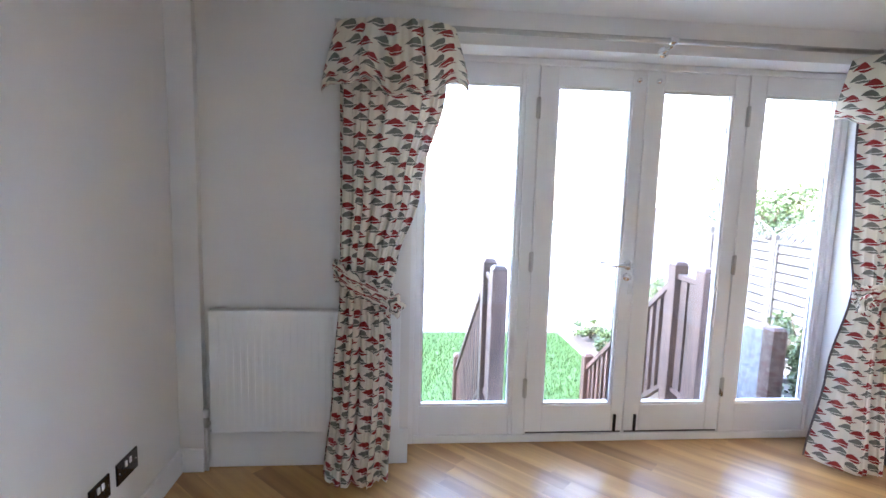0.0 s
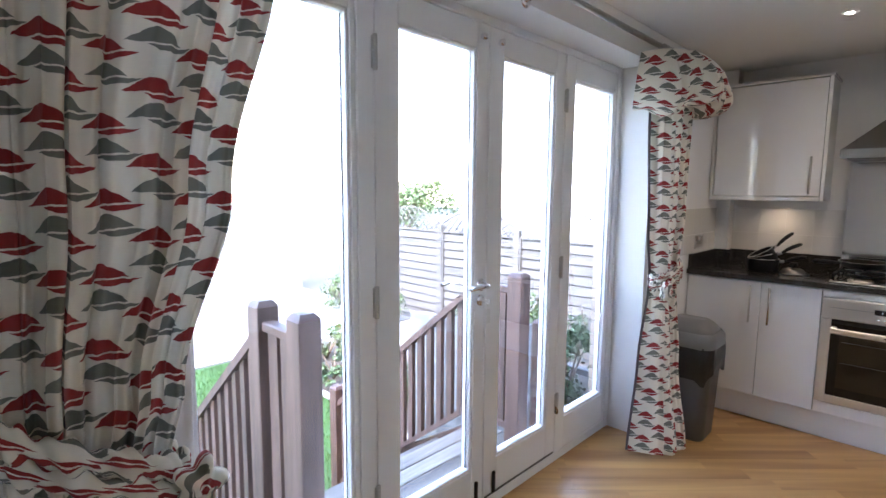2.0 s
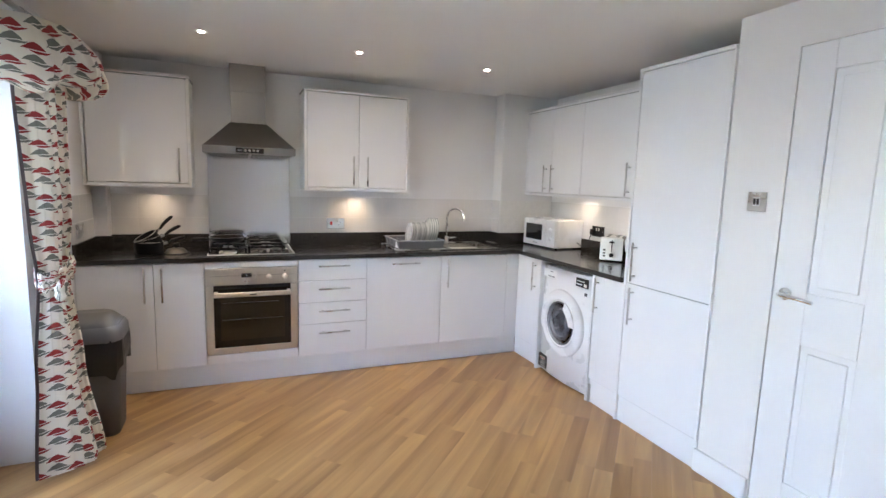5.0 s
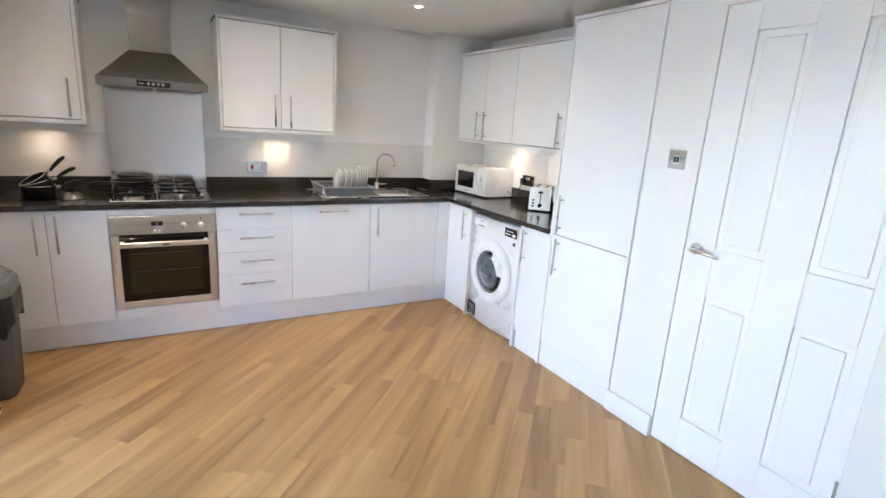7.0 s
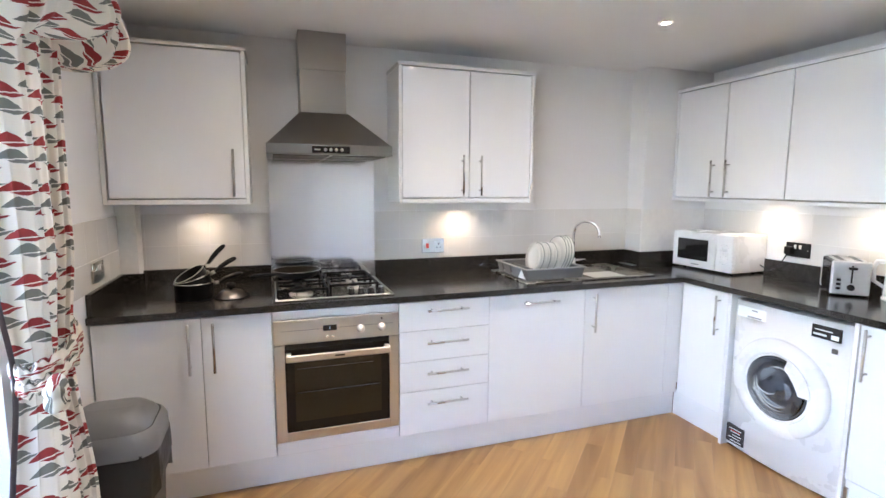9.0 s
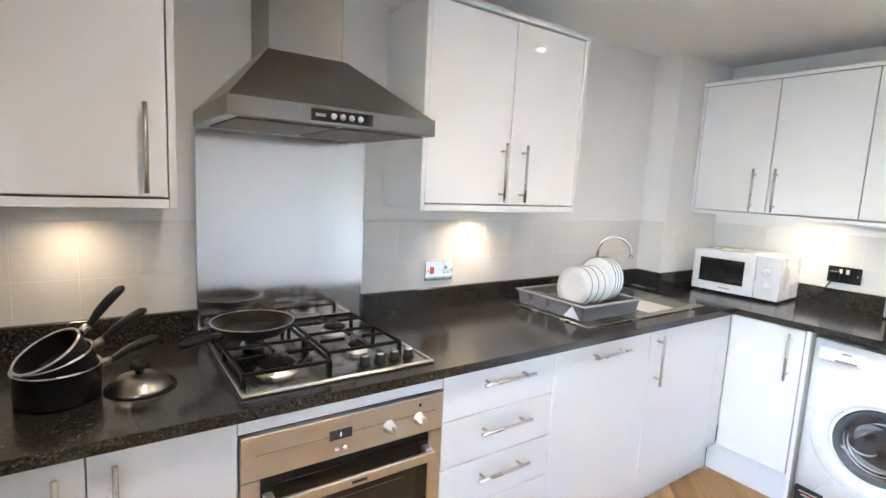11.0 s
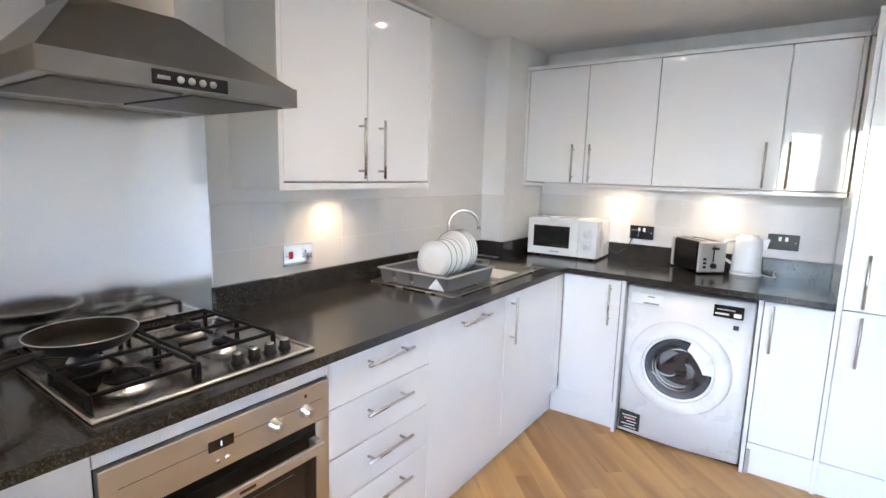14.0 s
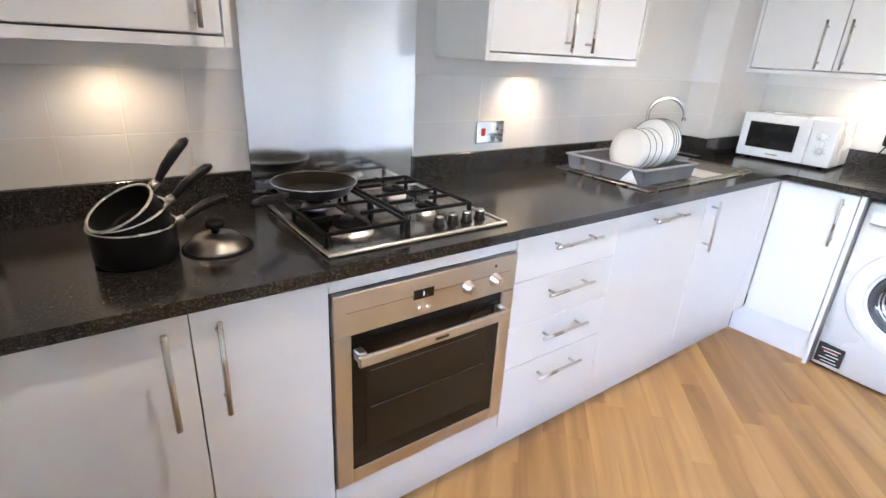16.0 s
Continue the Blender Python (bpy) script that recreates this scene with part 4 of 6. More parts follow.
tap = thing("mixer_tap", (3.712, -0.25, TOP + 0.005), "tall chrome swan-neck mixer tap behind the sink", "tap")
tb, te = Vector((3.712, -0.250, TOP + 0.005)), Vector((3.577, -0.354, 1.12))
part("base", lathe([(0.026, TOP + 0.005), (0.026, TOP + 0.010), (0.021, TOP + 0.014), (0.020, TOP + 0.060), (0.012, TOP + 0.066)], (tb.x, tb.y, 0), 24), CHROME, tap)
pts = [tb + Vector((0, 0, 0.06)), Vector((tb.x, tb.y, 1.10))]
for i in range(13):
    a = math.pi * (1 - i / 12)
    c = (Vector((tb.x, tb.y, 1.14)) + Vector((te.x, te.y, 1.14))) / 2
    half = (Vector((te.x, te.y, 0)) - Vector((tb.x, tb.y, 0))) / 2
    pts.append(c + half * math.cos(a) + Vector((0, 0, 0.085 * math.sin(a))))
pts.append(te)
part("spout", tube(pts, 0.0095, 14), CHROME, tap)
part("lever", join(tube([(tb.x, tb.y, TOP + 0.045), (tb.x - 0.015, tb.y - 0.05, TOP + 0.050), (tb.x - 0.02, tb.y - 0.085, TOP + 0.052)], [0.009, 0.007, 0.006], 12)), CHROME, tap)

# dish rack and plates
rack = thing("dish_rack", (3.51, 0.13, TOP + 0.008), "grey plastic dish drainer standing on the sink", "dish rack")
rx0, rx1, ry0, ry1, rz0, rz1 = 3.315, 3.705, -0.065, 0.318, TOP + 0.0085, TOP + 0.072
part("base", box(rx0 + 0.012, rx1 - 0.012, ry0 + 0.012, ry1 - 0.012, rz0, rz0 + 0.006, 0.002), RACK, rack)


def slant_wall(a0, a1, b0, b1):
    """A thin leaning wall between a lower and an upper edge."""
    bm = bmesh.new()
    n = (Vector(a1) - Vector(a0)).cross(Vector(b0) - Vector(a0)).normalized() * 0.003
    vs = [bm.verts.new(Vector(p) + s * n) for s in (0, 1) for p in (a0, a1, b1, b0)]
    for f in ((3, 2, 1, 0), (4, 5, 6, 7), (0, 1, 5, 4), (1, 2, 6, 5), (2, 3, 7, 6), (3, 0, 4, 7)):
        bm.faces.new([vs[i] for i in f])
    return bm


lo = [(rx0 + 0.010, ry0 + 0.010, rz0), (rx1 - 0.010, ry0 + 0.010, rz0), (rx1 - 0.010, ry1 - 0.010, rz0), (rx0 + 0.010, ry1 - 0.010, rz0)]
hi = [(rx0, ry0, rz1), (rx1, ry0, rz1), (rx1, ry1, rz1), (rx0, ry1, rz1)]
for i in range(4):
    j = (i + 1) % 4
    if i != 2:
        part("side", slant_wall(lo[i], lo[j], hi[i], hi[j]), RACK, rack)
        continue
    for u, v in ((0.01, 0.18), (0.25, 0.46), (0.51, 0.995)):
        e = [Vector(a).lerp(Vector(b), w) for a, b in ((lo[i], lo[j]), (hi[i], hi[j])) for w in (u, v)]
        part("side_panel", slant_wall(e[0], e[1], e[2], e[3]), RACK, rack)
part("rim", join(box(rx0 - 0.010, rx0 + 0.004, ry0 - 0.010, ry1 + 0.010, rz1 - 0.004, rz1 + 0.004, 0.003), box(rx1 - 0.004, rx1 + 0.010, ry0 - 0.010, ry1 + 0.010, rz1 - 0.004, rz1 + 0.004, 0.003),
                 box(rx0 + 0.004, rx1 - 0.004, ry0 - 0.010, ry0 + 0.004, rz1 - 0.004, rz1 + 0.004, 0.003), box(rx0 + 0.004, rx1 - 0.004, ry1 - 0.004, ry1 + 0.010, rz1 - 0.004, rz1 + 0.004, 0.003)), RACK_RIM, rack, "pale grey rolled rim")
bm = bmesh.new()
e = [Vector(hi[2]).lerp(Vector(hi[3]), 0.86) - Vector((0, 0, 0.010)), Vector(lo[2]).lerp(Vector(lo[3]), 0.97), Vector(lo[2]).lerp(Vector(lo[3]), 0.74)]
tri = [[bm.verts.new(p + Vector((0, d, 0.004))) for p in e] for d in (0.0045, 0.0075)]
bm.faces.new(tri[0]), bm.faces.new(tri[1][::-1])
for k in range(3):
    bm.faces.new((tri[0][k], tri[1][k], tri[1][(k + 1) % 3], tri[0][(k + 1) % 3]))
bmesh.ops.recalc_face_normals(bm, faces=bm.faces[:])
part("tab", bm, WHITE_PLASTIC, rack, "pale triangular tab on the side")
part("cutlery_divider", join(box(rx0 + 0.02, rx1 - 0.02, ry1 - 0.095, ry1 - 0.091, rz0 + 0.005, rz1 - 0.012, 0.001), box(rx0 + 0.13, rx0 + 0.134, ry1 - 0.091, ry1 - 0.012, rz0 + 0.005, rz1 - 0.012, 0.001), box(rx0 + 0.25, rx0 + 0.254, ry1 - 0.091, ry1 - 0.012, rz0 + 0.005, rz1 - 0.012, 0.001)), RACK, rack)
part("rod", join(*[tube([(rx0 + 0.03, ry0 + 0.03 + 0.028 * i, rz0 + 0.03), (rx1 - 0.03, ry0 + 0.03 + 0.028 * i, rz0 + 0.03)], 0.003, 6) for i in range(9)]), RACK, rack)


def plate(y, d, lean, rim_mat, label):
    r = d / 2
    pl = thing("plate", (3.50, y, rz0 + 0.007), label, "plate", "plates in the rack")
    body = lathe([(0.0, 0.0), (r * 0.55, 0.0), (r * 0.62, 0.003), (r * 0.97, 0.0085), (r * 0.97, 0.011), (r * 0.60, 0.006), (r * 0.54, 0.004), (0.0, 0.004)], seg=40)
    edge = lathe([(r * 0.97, 0.0083), (r, 0.0090), (r, 0.0115), (r * 0.97, 0.0112)], seg=40)
    m = Matrix.Translation((3.50, y, rz0 + 0.012 + r * math.cos(radians(lean)))) @ Matrix.Rotation(radians(-90 + lean), 4, "X")
    part("dish", turned(body, m), CHINA, pl)
    part("rim", turned(edge, m), rim_mat, pl, "coloured rim")


for i in range(7):
    plate(0.166 - 0.0225 * i, 0.184, 9, RIM_GREEN if i % 2 else CHINA, "white side plate with a grey-green rim, upright in the rack" if i % 2 else "plain white china side plate, upright in the rack")
for i in range(4):
    plate(0.004 - 0.019 * i, 0.222, 9, RIM_GREEN, "large white dinner plate with a grey-green rim, in the rack")

# microwave
mw = thing("microwave", (3.345, -1.125, TOP), "white microwave oven with a dark window", "microwave")
mx0, mx1, my0, my1, mz0, mz1 = 3.118, 3.572, -1.275, -0.985, TOP + 0.012, TOP + 0.248
M = Matrix.Translation((3.345, -1.125, 0)) @ Matrix.Rotation(radians(3), 4, "Z") @ Matrix.Translation((-3.345, 1.125, 0))
part("case", turned(box(mx0, mx1, my0, my1 - 0.015, mz0, mz1, 0.004, 2), M), WHITE_PLASTIC, mw)
md = part("door", turned(box(mx0 + 0.120, mx1, my1 - 0.014, my1 + 0.012, mz0 + 0.002, mz1 - 0.001, 0.005, 2), M), WHITE_PLASTIC, mw)
part("window", turned(box(mx0 + 0.175, mx1 - 0.040, my1 + 0.0115, my1 + 0.0135, mz0 + 0.052, mz1 - 0.046, 0.002), M), BLACK_GLOSS, md, "dark window")
part("marking", turned(box(mx0 + 0.24, mx0 + 0.30, my1 + 0.0121, my1 + 0.0128, mz0 + 0.022, mz0 + 0.028), M), GREY_PLASTIC, md)
mp_ = part("control_panel", turned(box(mx0, mx0 + 0.118, my1 - 0.014, my1 + 0.010, mz0 + 0.002, mz1 - 0.001, 0.004, 2), M), WHITE_PLASTIC, mw)
for kz in (mz0 + 0.080, mz0 + 0.150):
    part("dial", turned(join(lathe([(0.0, 0.016), (0.017, 0.015), (0.020, 0.0)], (mx0 + 0.060, my1 + 0.010, kz), 24, "y"), box(mx0 + 0.057, mx0 + 0.063, my1 + 0.024, my1 + 0.032, kz - 0.016, kz + 0.016, 0.001)), M), WHITE_PLASTIC, mp_)
part("marks", turned(join(*[box(mx0 + 0.060 + 0.028 * math.cos(a) - 0.0015, mx0 + 0.060 + 0.028 * math.cos(a) + 0.0015, my1 + 0.0101, my1 + 0.0108, kz + 0.028 * math.sin(a) - 0.0015, kz + 0.028 * math.sin(a) + 0.0015) for kz in (mz0 + 0.080, mz0 + 0.150) for a in [k * 0.7 for k in range(9)]]), M), GREY_PLASTIC, mp_)
for fx in (mx0 + 0.05, mx1 - 0.05):
    for fy in (my0 + 0.04, my1 - 0.05):
        part("foot", turned(lathe([(0.0, TOP + 0.0005), (0.012, TOP + 0.0005), (0.012, mz0 + 0.001)], (fx, fy, 0), 12), M), BLACK, mw)

# toaster
ta = Vector((2.540, -0.998, 0))
TM = Matrix.Translation((ta.x, ta.y, TOP)) @ Matrix.Rotation(radians(-47), 4, "Z")
toaster = thing("toaster", (2.57, -1.14, TOP), "black four-slice toaster with chrome ends", "toaster")
tl, tw, th = 0.270, 0.158, 0.178
part("body", turned(box(0.022, tl - 0.022, -tw, 0, 0.012, th, 0.012, 3), TM), TOAST_BLACK, toaster)
for a, b in ((0.0, 0.021), (tl - 0.021, tl)):
    part("end_panel", turned(box(a, b, -tw - 0.001, 0.001, 0.010, th + 0.001, 0.007, 3), TM), TOAST_STEEL, toaster, "polished steel end")
part("top_plate", turned(box(0.025, tl - 0.025, -tw + 0.014, -0.014, th - 0.001, th + 0.003, 0.001), TM), NICKEL, toaster)
for i in range(2):
    for k in range(2):
        part("slot", turned(box(0.035 + 0.105 * k, 0.130 + 0.105 * k, -0.058 - 0.068 * i, -0.034 - 0.068 * i, th + 0.001, th + 0.0045), TM), BLACK, toaster)
part("lever_slot", turned(box(-0.002, 0.001, -0.086, -0.079, 0.070, 0.160), TM), BLACK, toaster)
part("lever", turned(box(-0.024, -0.001, -0.100, -0.065, 0.140, 0.152, 0.003), TM), BLACK, toaster)
part("dial", turned(lathe([(0.0, -0.018), (0.014, -0.017), (0.016, 0.0)], (0.0, -0.082, 0.048), 20, "x"), TM), BLACK, toaster)
for i in range(3):
    part("button", turned(box(-0.005, 0.001, -0.040, -0.022, 0.035 + 0.022 * i, 0.047 + 0.022 * i, 0.002), TM), BLACK, toaster)

# kettle
kx, ky = 2.330, -1.185
kettle = thing("kettle", (kx, ky, TOP), "white plastic electric kettle on its base", "kettle")
part("stand", lathe([(0.0, TOP + 0.001), (0.078, TOP + 0.001), (0.080, TOP + 0.012), (0.072, TOP + 0.020), (0.0, TOP + 0.020)], (kx, ky, 0), 36), WHITE_PLASTIC, kettle)
part("jug", lathe([(0.0, TOP + 0.021), (0.074, TOP + 0.021), (0.075, TOP + 0.030), (0.067, TOP + 0.190), (0.064, TOP + 0.205), (0.040, TOP + 0.214), (0.0, TOP + 0.216)], (kx, ky, 0), 40), WHITE_PLASTIC, kettle)
part("lid", lathe([(0.050, TOP + 0.210), (0.045, TOP + 0.222), (0.0, TOP + 0.225)], (kx, ky, 0), 32), WHITE_PLASTIC, kettle)
part("grip", tube([(kx + 0.060, ky + 0.015, TOP + 0.185), (kx + 0.105, ky + 0.026, TOP + 0.185), (kx + 0.118, ky + 0.03, TOP + 0.150), (kx + 0.112, ky + 0.028, TOP + 0.085), (kx + 0.072, ky + 0.018, TOP + 0.060)], [0.011, 0.012, 0.012, 0.010, 0.009], 12), WHITE_PLASTIC, kettle)
part("spout", turned(frustum((-0.020, 0.020, -0.012, 0.012, 0.150), (-0.030, 0.022, -0.020, 0.020, 0.205)), Matrix.Translation((kx - 0.068, ky - 0.014, TOP))), WHITE_PLASTIC, kettle)
part("cord", tube([(kx - 0.07, ky - 0.02, TOP + 0.006), (kx - 0.12, ky + 0.02, TOP + 0.004), (kx - 0.145, ky - 0.02, TOP + 0.004), (kx - 0.13, ky - 0.07, TOP + 0.004), (kx - 0.135, ky - 0.092, TOP + 0.03)], 0.0035, 8), WHITE_PLASTIC, kettle)


# sockets and switches
def socket(name, o, u, n, w, h, plate_mat, label, gangs=2, insert=None, red=False):
    """A wall plate at o, w along u, h up, facing n."""
    o, u, n, up = Vector(o), Vector(u), Vector(n), Vector((0, 0, 1))
    m = Matrix((u, up, n)).transposed().to_4x4()
    m.translation = o
    s = thing(name, o, label, "switch" if gangs == 0 else "socket", "wall plates")
    part("plate", turned(box(-w / 2, w / 2, -h / 2, h / 2, 0.0005, 0.009, 0.002), m), plate_mat, s)
    ins = insert or BLACK
    if gangs == 0:
        fr = part("surround", turned(box(-0.017, 0.017, -0.020, 0.020, 0.0085, 0.0105, 0.001), m), WHITE_PLASTIC, s)
        for i in (-1, 1):
            part("rocker", turned(box(i * 0.0075 - 0.006, i * 0.0075 + 0.006, -0.014, 0.014, 0.010, 0.0135, 0.001), m), ins, s)
    for g in range(gangs):
        cx = (g - (gangs - 1) / 2) * w * 0.5
        if red and g == 0:
            part("rocker", turned(box(cx - 0.010, cx + 0.008, -0.014, 0.016, 0.0085, 0.013, 0.001), m), RED, s, "red cooker switch")
        else:
            part("rocker", turned(box(cx * 0.42 - 0.007, cx * 0.42 + 0.007, 0.006, 0.030, 0.0085, 0.013, 0.001), m), WHITE_PLASTIC, s)
        if not (red and g == 0):
            part("pin_hole", turned(join(box(cx - 0.003, cx + 0.003, 0.006, 0.016, 0.0088, 0.0095), box(cx - 0.015, cx - 0.007, -0.014, -0.009, 0.0088, 0.0095), box(cx + 0.007, cx + 0.015, -0.014, -0.009, 0.0088, 0.0095)), m), ins, s)
    for i in (-1, 1):
        part("screw", turned(lathe([(0.0, 0.0098), (0.003, 0.0097), (0.0035, 0.009)], (i * w * 0.40, 0, 0), 10), m), NICKEL, s)
    return s, m


TF = WX - 0.008                 # tile faces
socket("double_socket", (TF, 0.728, 1.082), (0, -1, 0), (-1, 0, 0), 0.146, 0.088, CHROME, "polished chrome cooker switch with socket", 2, BLACK, True)
# south wall plates are chrome; black stands in for what they mirror
s1, m1 = socket("double_socket", (2.926, SY + 0.008, 1.085), (-1, 0, 0), (0, 1, 0), 0.146, 0.086, BLACK, "chrome double socket, blackened for its dark reflections, with the microwave plugged in", 2, BLACK)
part("plug", turned(box(-0.062, -0.014, -0.030, 0.018, 0.011, 0.045, 0.006), m1), BLACK, s1, "black mains plug")
socket("double_socket", (2.175, SY + 0.008, 1.098), (-1, 0, 0), (0, 1, 0), 0.146, 0.086, BLACK, "chrome double socket above the kettle, blackened for its dark reflections", 2, BLACK)
socket("double_socket", (3.34, NY - 0.008, 1.078), (1, 0, 0), (0, -1, 0), 0.146, 0.086, NICKEL, "steel double socket beside the pipe boxing", 2, BLACK)
socket("light_switch", (1.157, DW, 1.410), (-1, 0, 0), (0, 1, 0), 0.088, 0.088, NICKEL, "satin steel double light switch", 0, BLACK)
# steel plates given black gloss, with the dark reflection in their colour
socket("double_socket", (WW, 1.905, 0.305), (0, 1, 0), (1, 0, 0), 0.146, 0.086, BLACK_GLOSS, "low steel double socket on the side wall, coloured for its dark reflections", 2, BLACK)
socket("media_socket", (WW, 1.725, 0.305), (0, 1, 0), (1, 0, 0), 0.120, 0.086, BLACK_GLOSS, "low steel media socket on the side wall, coloured for its dark reflections", 2, BLACK)
cord = single("microwave_cable", tube([(3.11, -1.22, TOP + 0.06), (3.06, -1.24, TOP + 0.03), (3.00, -1.245, TOP + 0.075), (2.97, -1.252, 1.05), (2.965, -1.250, 1.072)], 0.0035, 8), BLACK, (3.05, -1.24, TOP + 0.03), "thin black cable of the microwave", "cable")

# washing machine
wm = thing("washing_machine", (2.535, -0.98, 0), "white front-loading washing machine with a round glass door", "washing machine")
x0, x1, yf = 2.234, 2.836, -0.728
part("cabinet", box(x0 + 0.002, x1 - 0.002, SY + 0.05, yf, 0.012, 0.852, 0.010, 3), WHITE_PLASTIC, wm)
# gently bowed front
bm = bmesh.new()
cols, rows_ = 16, 2
grid = [[bm.verts.new((x0 + 0.004 + (x1 - x0 - 0.008) * i / cols, yf + 0.001 + 0.026 * (1 - (2 * i / cols - 1) ** 2), zz)) for i in range(cols + 1)] for zz in (0.020, 0.850)]
back = [[bm.verts.new((v.co.x, yf - 0.003, v.co.z)) for v in row] for row in grid]
for i in range(cols):
    bm.faces.new((grid[0][i], grid[0][i + 1], grid[1][i + 1], grid[1][i])).smooth = True
    bm.faces.new((back[1][i], grid[1][i], grid[1][i + 1], back[1][i + 1]))
    bm.faces.new((back[0][i + 1], grid[0][i + 1], grid[0][i], back[0][i]))
bm.faces.new((back[0][0], grid[0][0], grid[1][0], back[1][0]))
bm.faces.new((grid[0][cols], back[0][cols], back[1][cols], grid[1][cols]))
bmesh.ops.recalc_face_normals(bm, faces=bm.faces[:])
part("front_panel", bm, WHITE_PLASTIC, wm)
cx, cz, yd = 2.548, 0.455, yf + 0.026
dring = part("door_ring", lathe([(0.172, 0.004), (0.175, 0.020), (0.182, 0.026), (0.205, 0.026), (0.238, 0.018), (0.248, 0.004), (0.249, -0.012)], (cx, yd, cz), 56, "y"), WHITE_PLASTIC, wm, "white door surround")
part("inner_trim", lathe([(0.150, 0.003), (0.158, 0.014), (0.170, 0.018), (0.174, 0.012)], (cx, yd, cz), 56, "y"), WHITE_PLASTIC, dring, "white inner lip")
part("drum", lathe([(0.156, 0.006), (0.120, 0.0035), (0.112, 0.0065), (0.104, 0.003), (0.070, 0.0025), (0.062, 0.006), (0.050, 0.0022), (0.0, 0.002)], (cx, yd, cz), 48, "y"), DRUM, dring, "ridged steel drum")
# thin bright arcs shaped as reflections; the drum has no such parts
for rr, a0, a1, ox, oz, fat in ((0.122, 172, 292, 0.0, 0.004, 0.0035), (0.104, 170, 300, -0.004, 0.004, 0.005), (0.118, 165, 265, -0.055, 0.050, 0.005), (0.060, 215, 320, -0.050, 0.010, 0.004), (0.138, 205, 222, 0.0, 0.0, 0.004), (0.138, 248, 262, 0.0, 0.0, 0.004), (0.105, 70, 120, 0.01, 0.0, 0.004)):
    arc = [radians(a0 + (a1 - a0) * i / 14) for i in range(15)]
    part("drum_glint", tube([(cx - ox - rr * math.cos(a), yd + 0.008, cz + oz + rr * math.sin(a)) for a in arc], [0.001 + fat * math.sin(math.pi * i / 14) for i in range(15)], 8), DRUM_GLINT, dring, "bright arc standing in for a reflection in the door")
part("bezel", lathe([(0.158, 0.0135), (0.150, 0.0158), (0.136, 0.0150), (0.127, 0.0100), (0.126, 0.0070)], (cx, yd, cz), 56, "y"), BEZEL, dring, "smoky grey glass border")
flat = Matrix.Translation((0, yd + 0.008, 0)) @ Matrix.Diagonal((1, 0.22, 1, 1)) @ Matrix.Translation((0, -yd - 0.008, 0))
# flattened pale arcs imitate broad sheen on drum and glass
for rr, a0, a1, ox, oz, fat in ((0.082, 92, 176, 0.0, 0.0, 0.020), (0.098, 205, 300, 0.0, 0.004, 0.013), (0.050, -40, 70, 0.014, -0.012, 0.016)):
    arc = [radians(a0 + (a1 - a0) * i / 14) for i in range(15)]
    part("drum_sheen", turned(tube([(cx - ox - rr * math.cos(a), yd + 0.008, cz + oz + rr * math.sin(a)) for a in arc], [0.002 + fat * math.sin(math.pi * i / 14) for i in range(15)], 10), flat), DRUM_SHEEN, dring, "pale flat arc standing in for light on the drum")
bowl = lathe([(0.0, 0.0245), (0.06, 0.0235), (0.120, 0.0215), (0.160, 0.017), (0.158, 0.0145), (0.120, 0.018), (0.06, 0.020), (0.0, 0.021)], (cx, yd, cz), 48, "y")
bmesh.ops.remove_doubles(bowl, verts=bowl.verts[:], dist=0.00005)
bmesh.ops.recalc_face_normals(bowl, faces=bowl.faces[:])
part("porthole", bowl, PORTHOLE, dring, "clear glass of the door").visible_shadow = False
bm = bmesh.new()
sector = []
for q in range(13):
    a = radians(2 + 68 * q / 12)
    ri, ro = 0.118 - 0.012 * math.sin(math.pi * q / 12), 0.176
    sector.append([bm.verts.new((cx - rr * math.cos(a), yd + dy, cz + rr * math.sin(a))) for rr, dy in ((ri, 0.010), (ri + 0.002, 0.0275), (ro, 0.0285), (ro, 0.012))])
for a, b in zip(sector, sector[1:]):
    for q in range(4):
        bm.faces.new((a[q], a[(q + 1) % 4], b[(q + 1) % 4], b[q]))
bm.faces.new(sector[0])
bm.faces.new(sector[-1][::-1])
bmesh.ops.recalc_face_normals(bm, faces=bm.faces[:])
part("door_grip", bm, WHITE_PLASTIC, dring, "white door grip")
part("display", box(2.283, 2.420, yf + 0.0145, yf + 0.0225, 0.762, 0.824, 0.001), BLACK_GLOSS, wm, "black programme display")
part("display_text", join(box(2.32, 2.40, yf + 0.0226, yf + 0.0232, 0.800, 0.805), box(2.345, 2.405, yf + 0.0226, yf + 0.0232, 0.776, 0.785), box(2.292, 2.325, yf + 0.0226, yf + 0.0232, 0.770, 0.790)), PAPER, wm)
part("dispenser", box(2.640, 2.810, yf + 0.012, yf + 0.024, 0.764, 0.826, 0.004), WHITE_PLASTIC, wm, "detergent drawer front")
part("dispenser_lip", box(2.665, 2.745, yf + 0.0235, yf + 0.030, 0.770, 0.777, 0.002), GREY_PLASTIC, wm)
part("badge", box(2.690, 2.725, yf + 0.0241, yf + 0.0247, 0.806, 0.812), GREY_PLASTIC, wm)
part("energy_mark", box(2.298, 2.322, yf + 0.0105, yf + 0.0155, 0.706, 0.728), DARK_PLASTIC, wm)
st = part("sticker", box(2.712, 2.822, yf + 0.004, yf + 0.0205, 0.040, 0.140, 0.0004), PRINT, wm, "black information sticker")
part("sticker_text", join(*[box(2.728 + 0.008 * (i % 2), 2.806 - 0.012 * (i % 3), yf + 0.0206, yf + 0.0211, 0.118 - 0.017 * i, 0.123 - 0.017 * i) for i in range(5)]), PAPER, st)
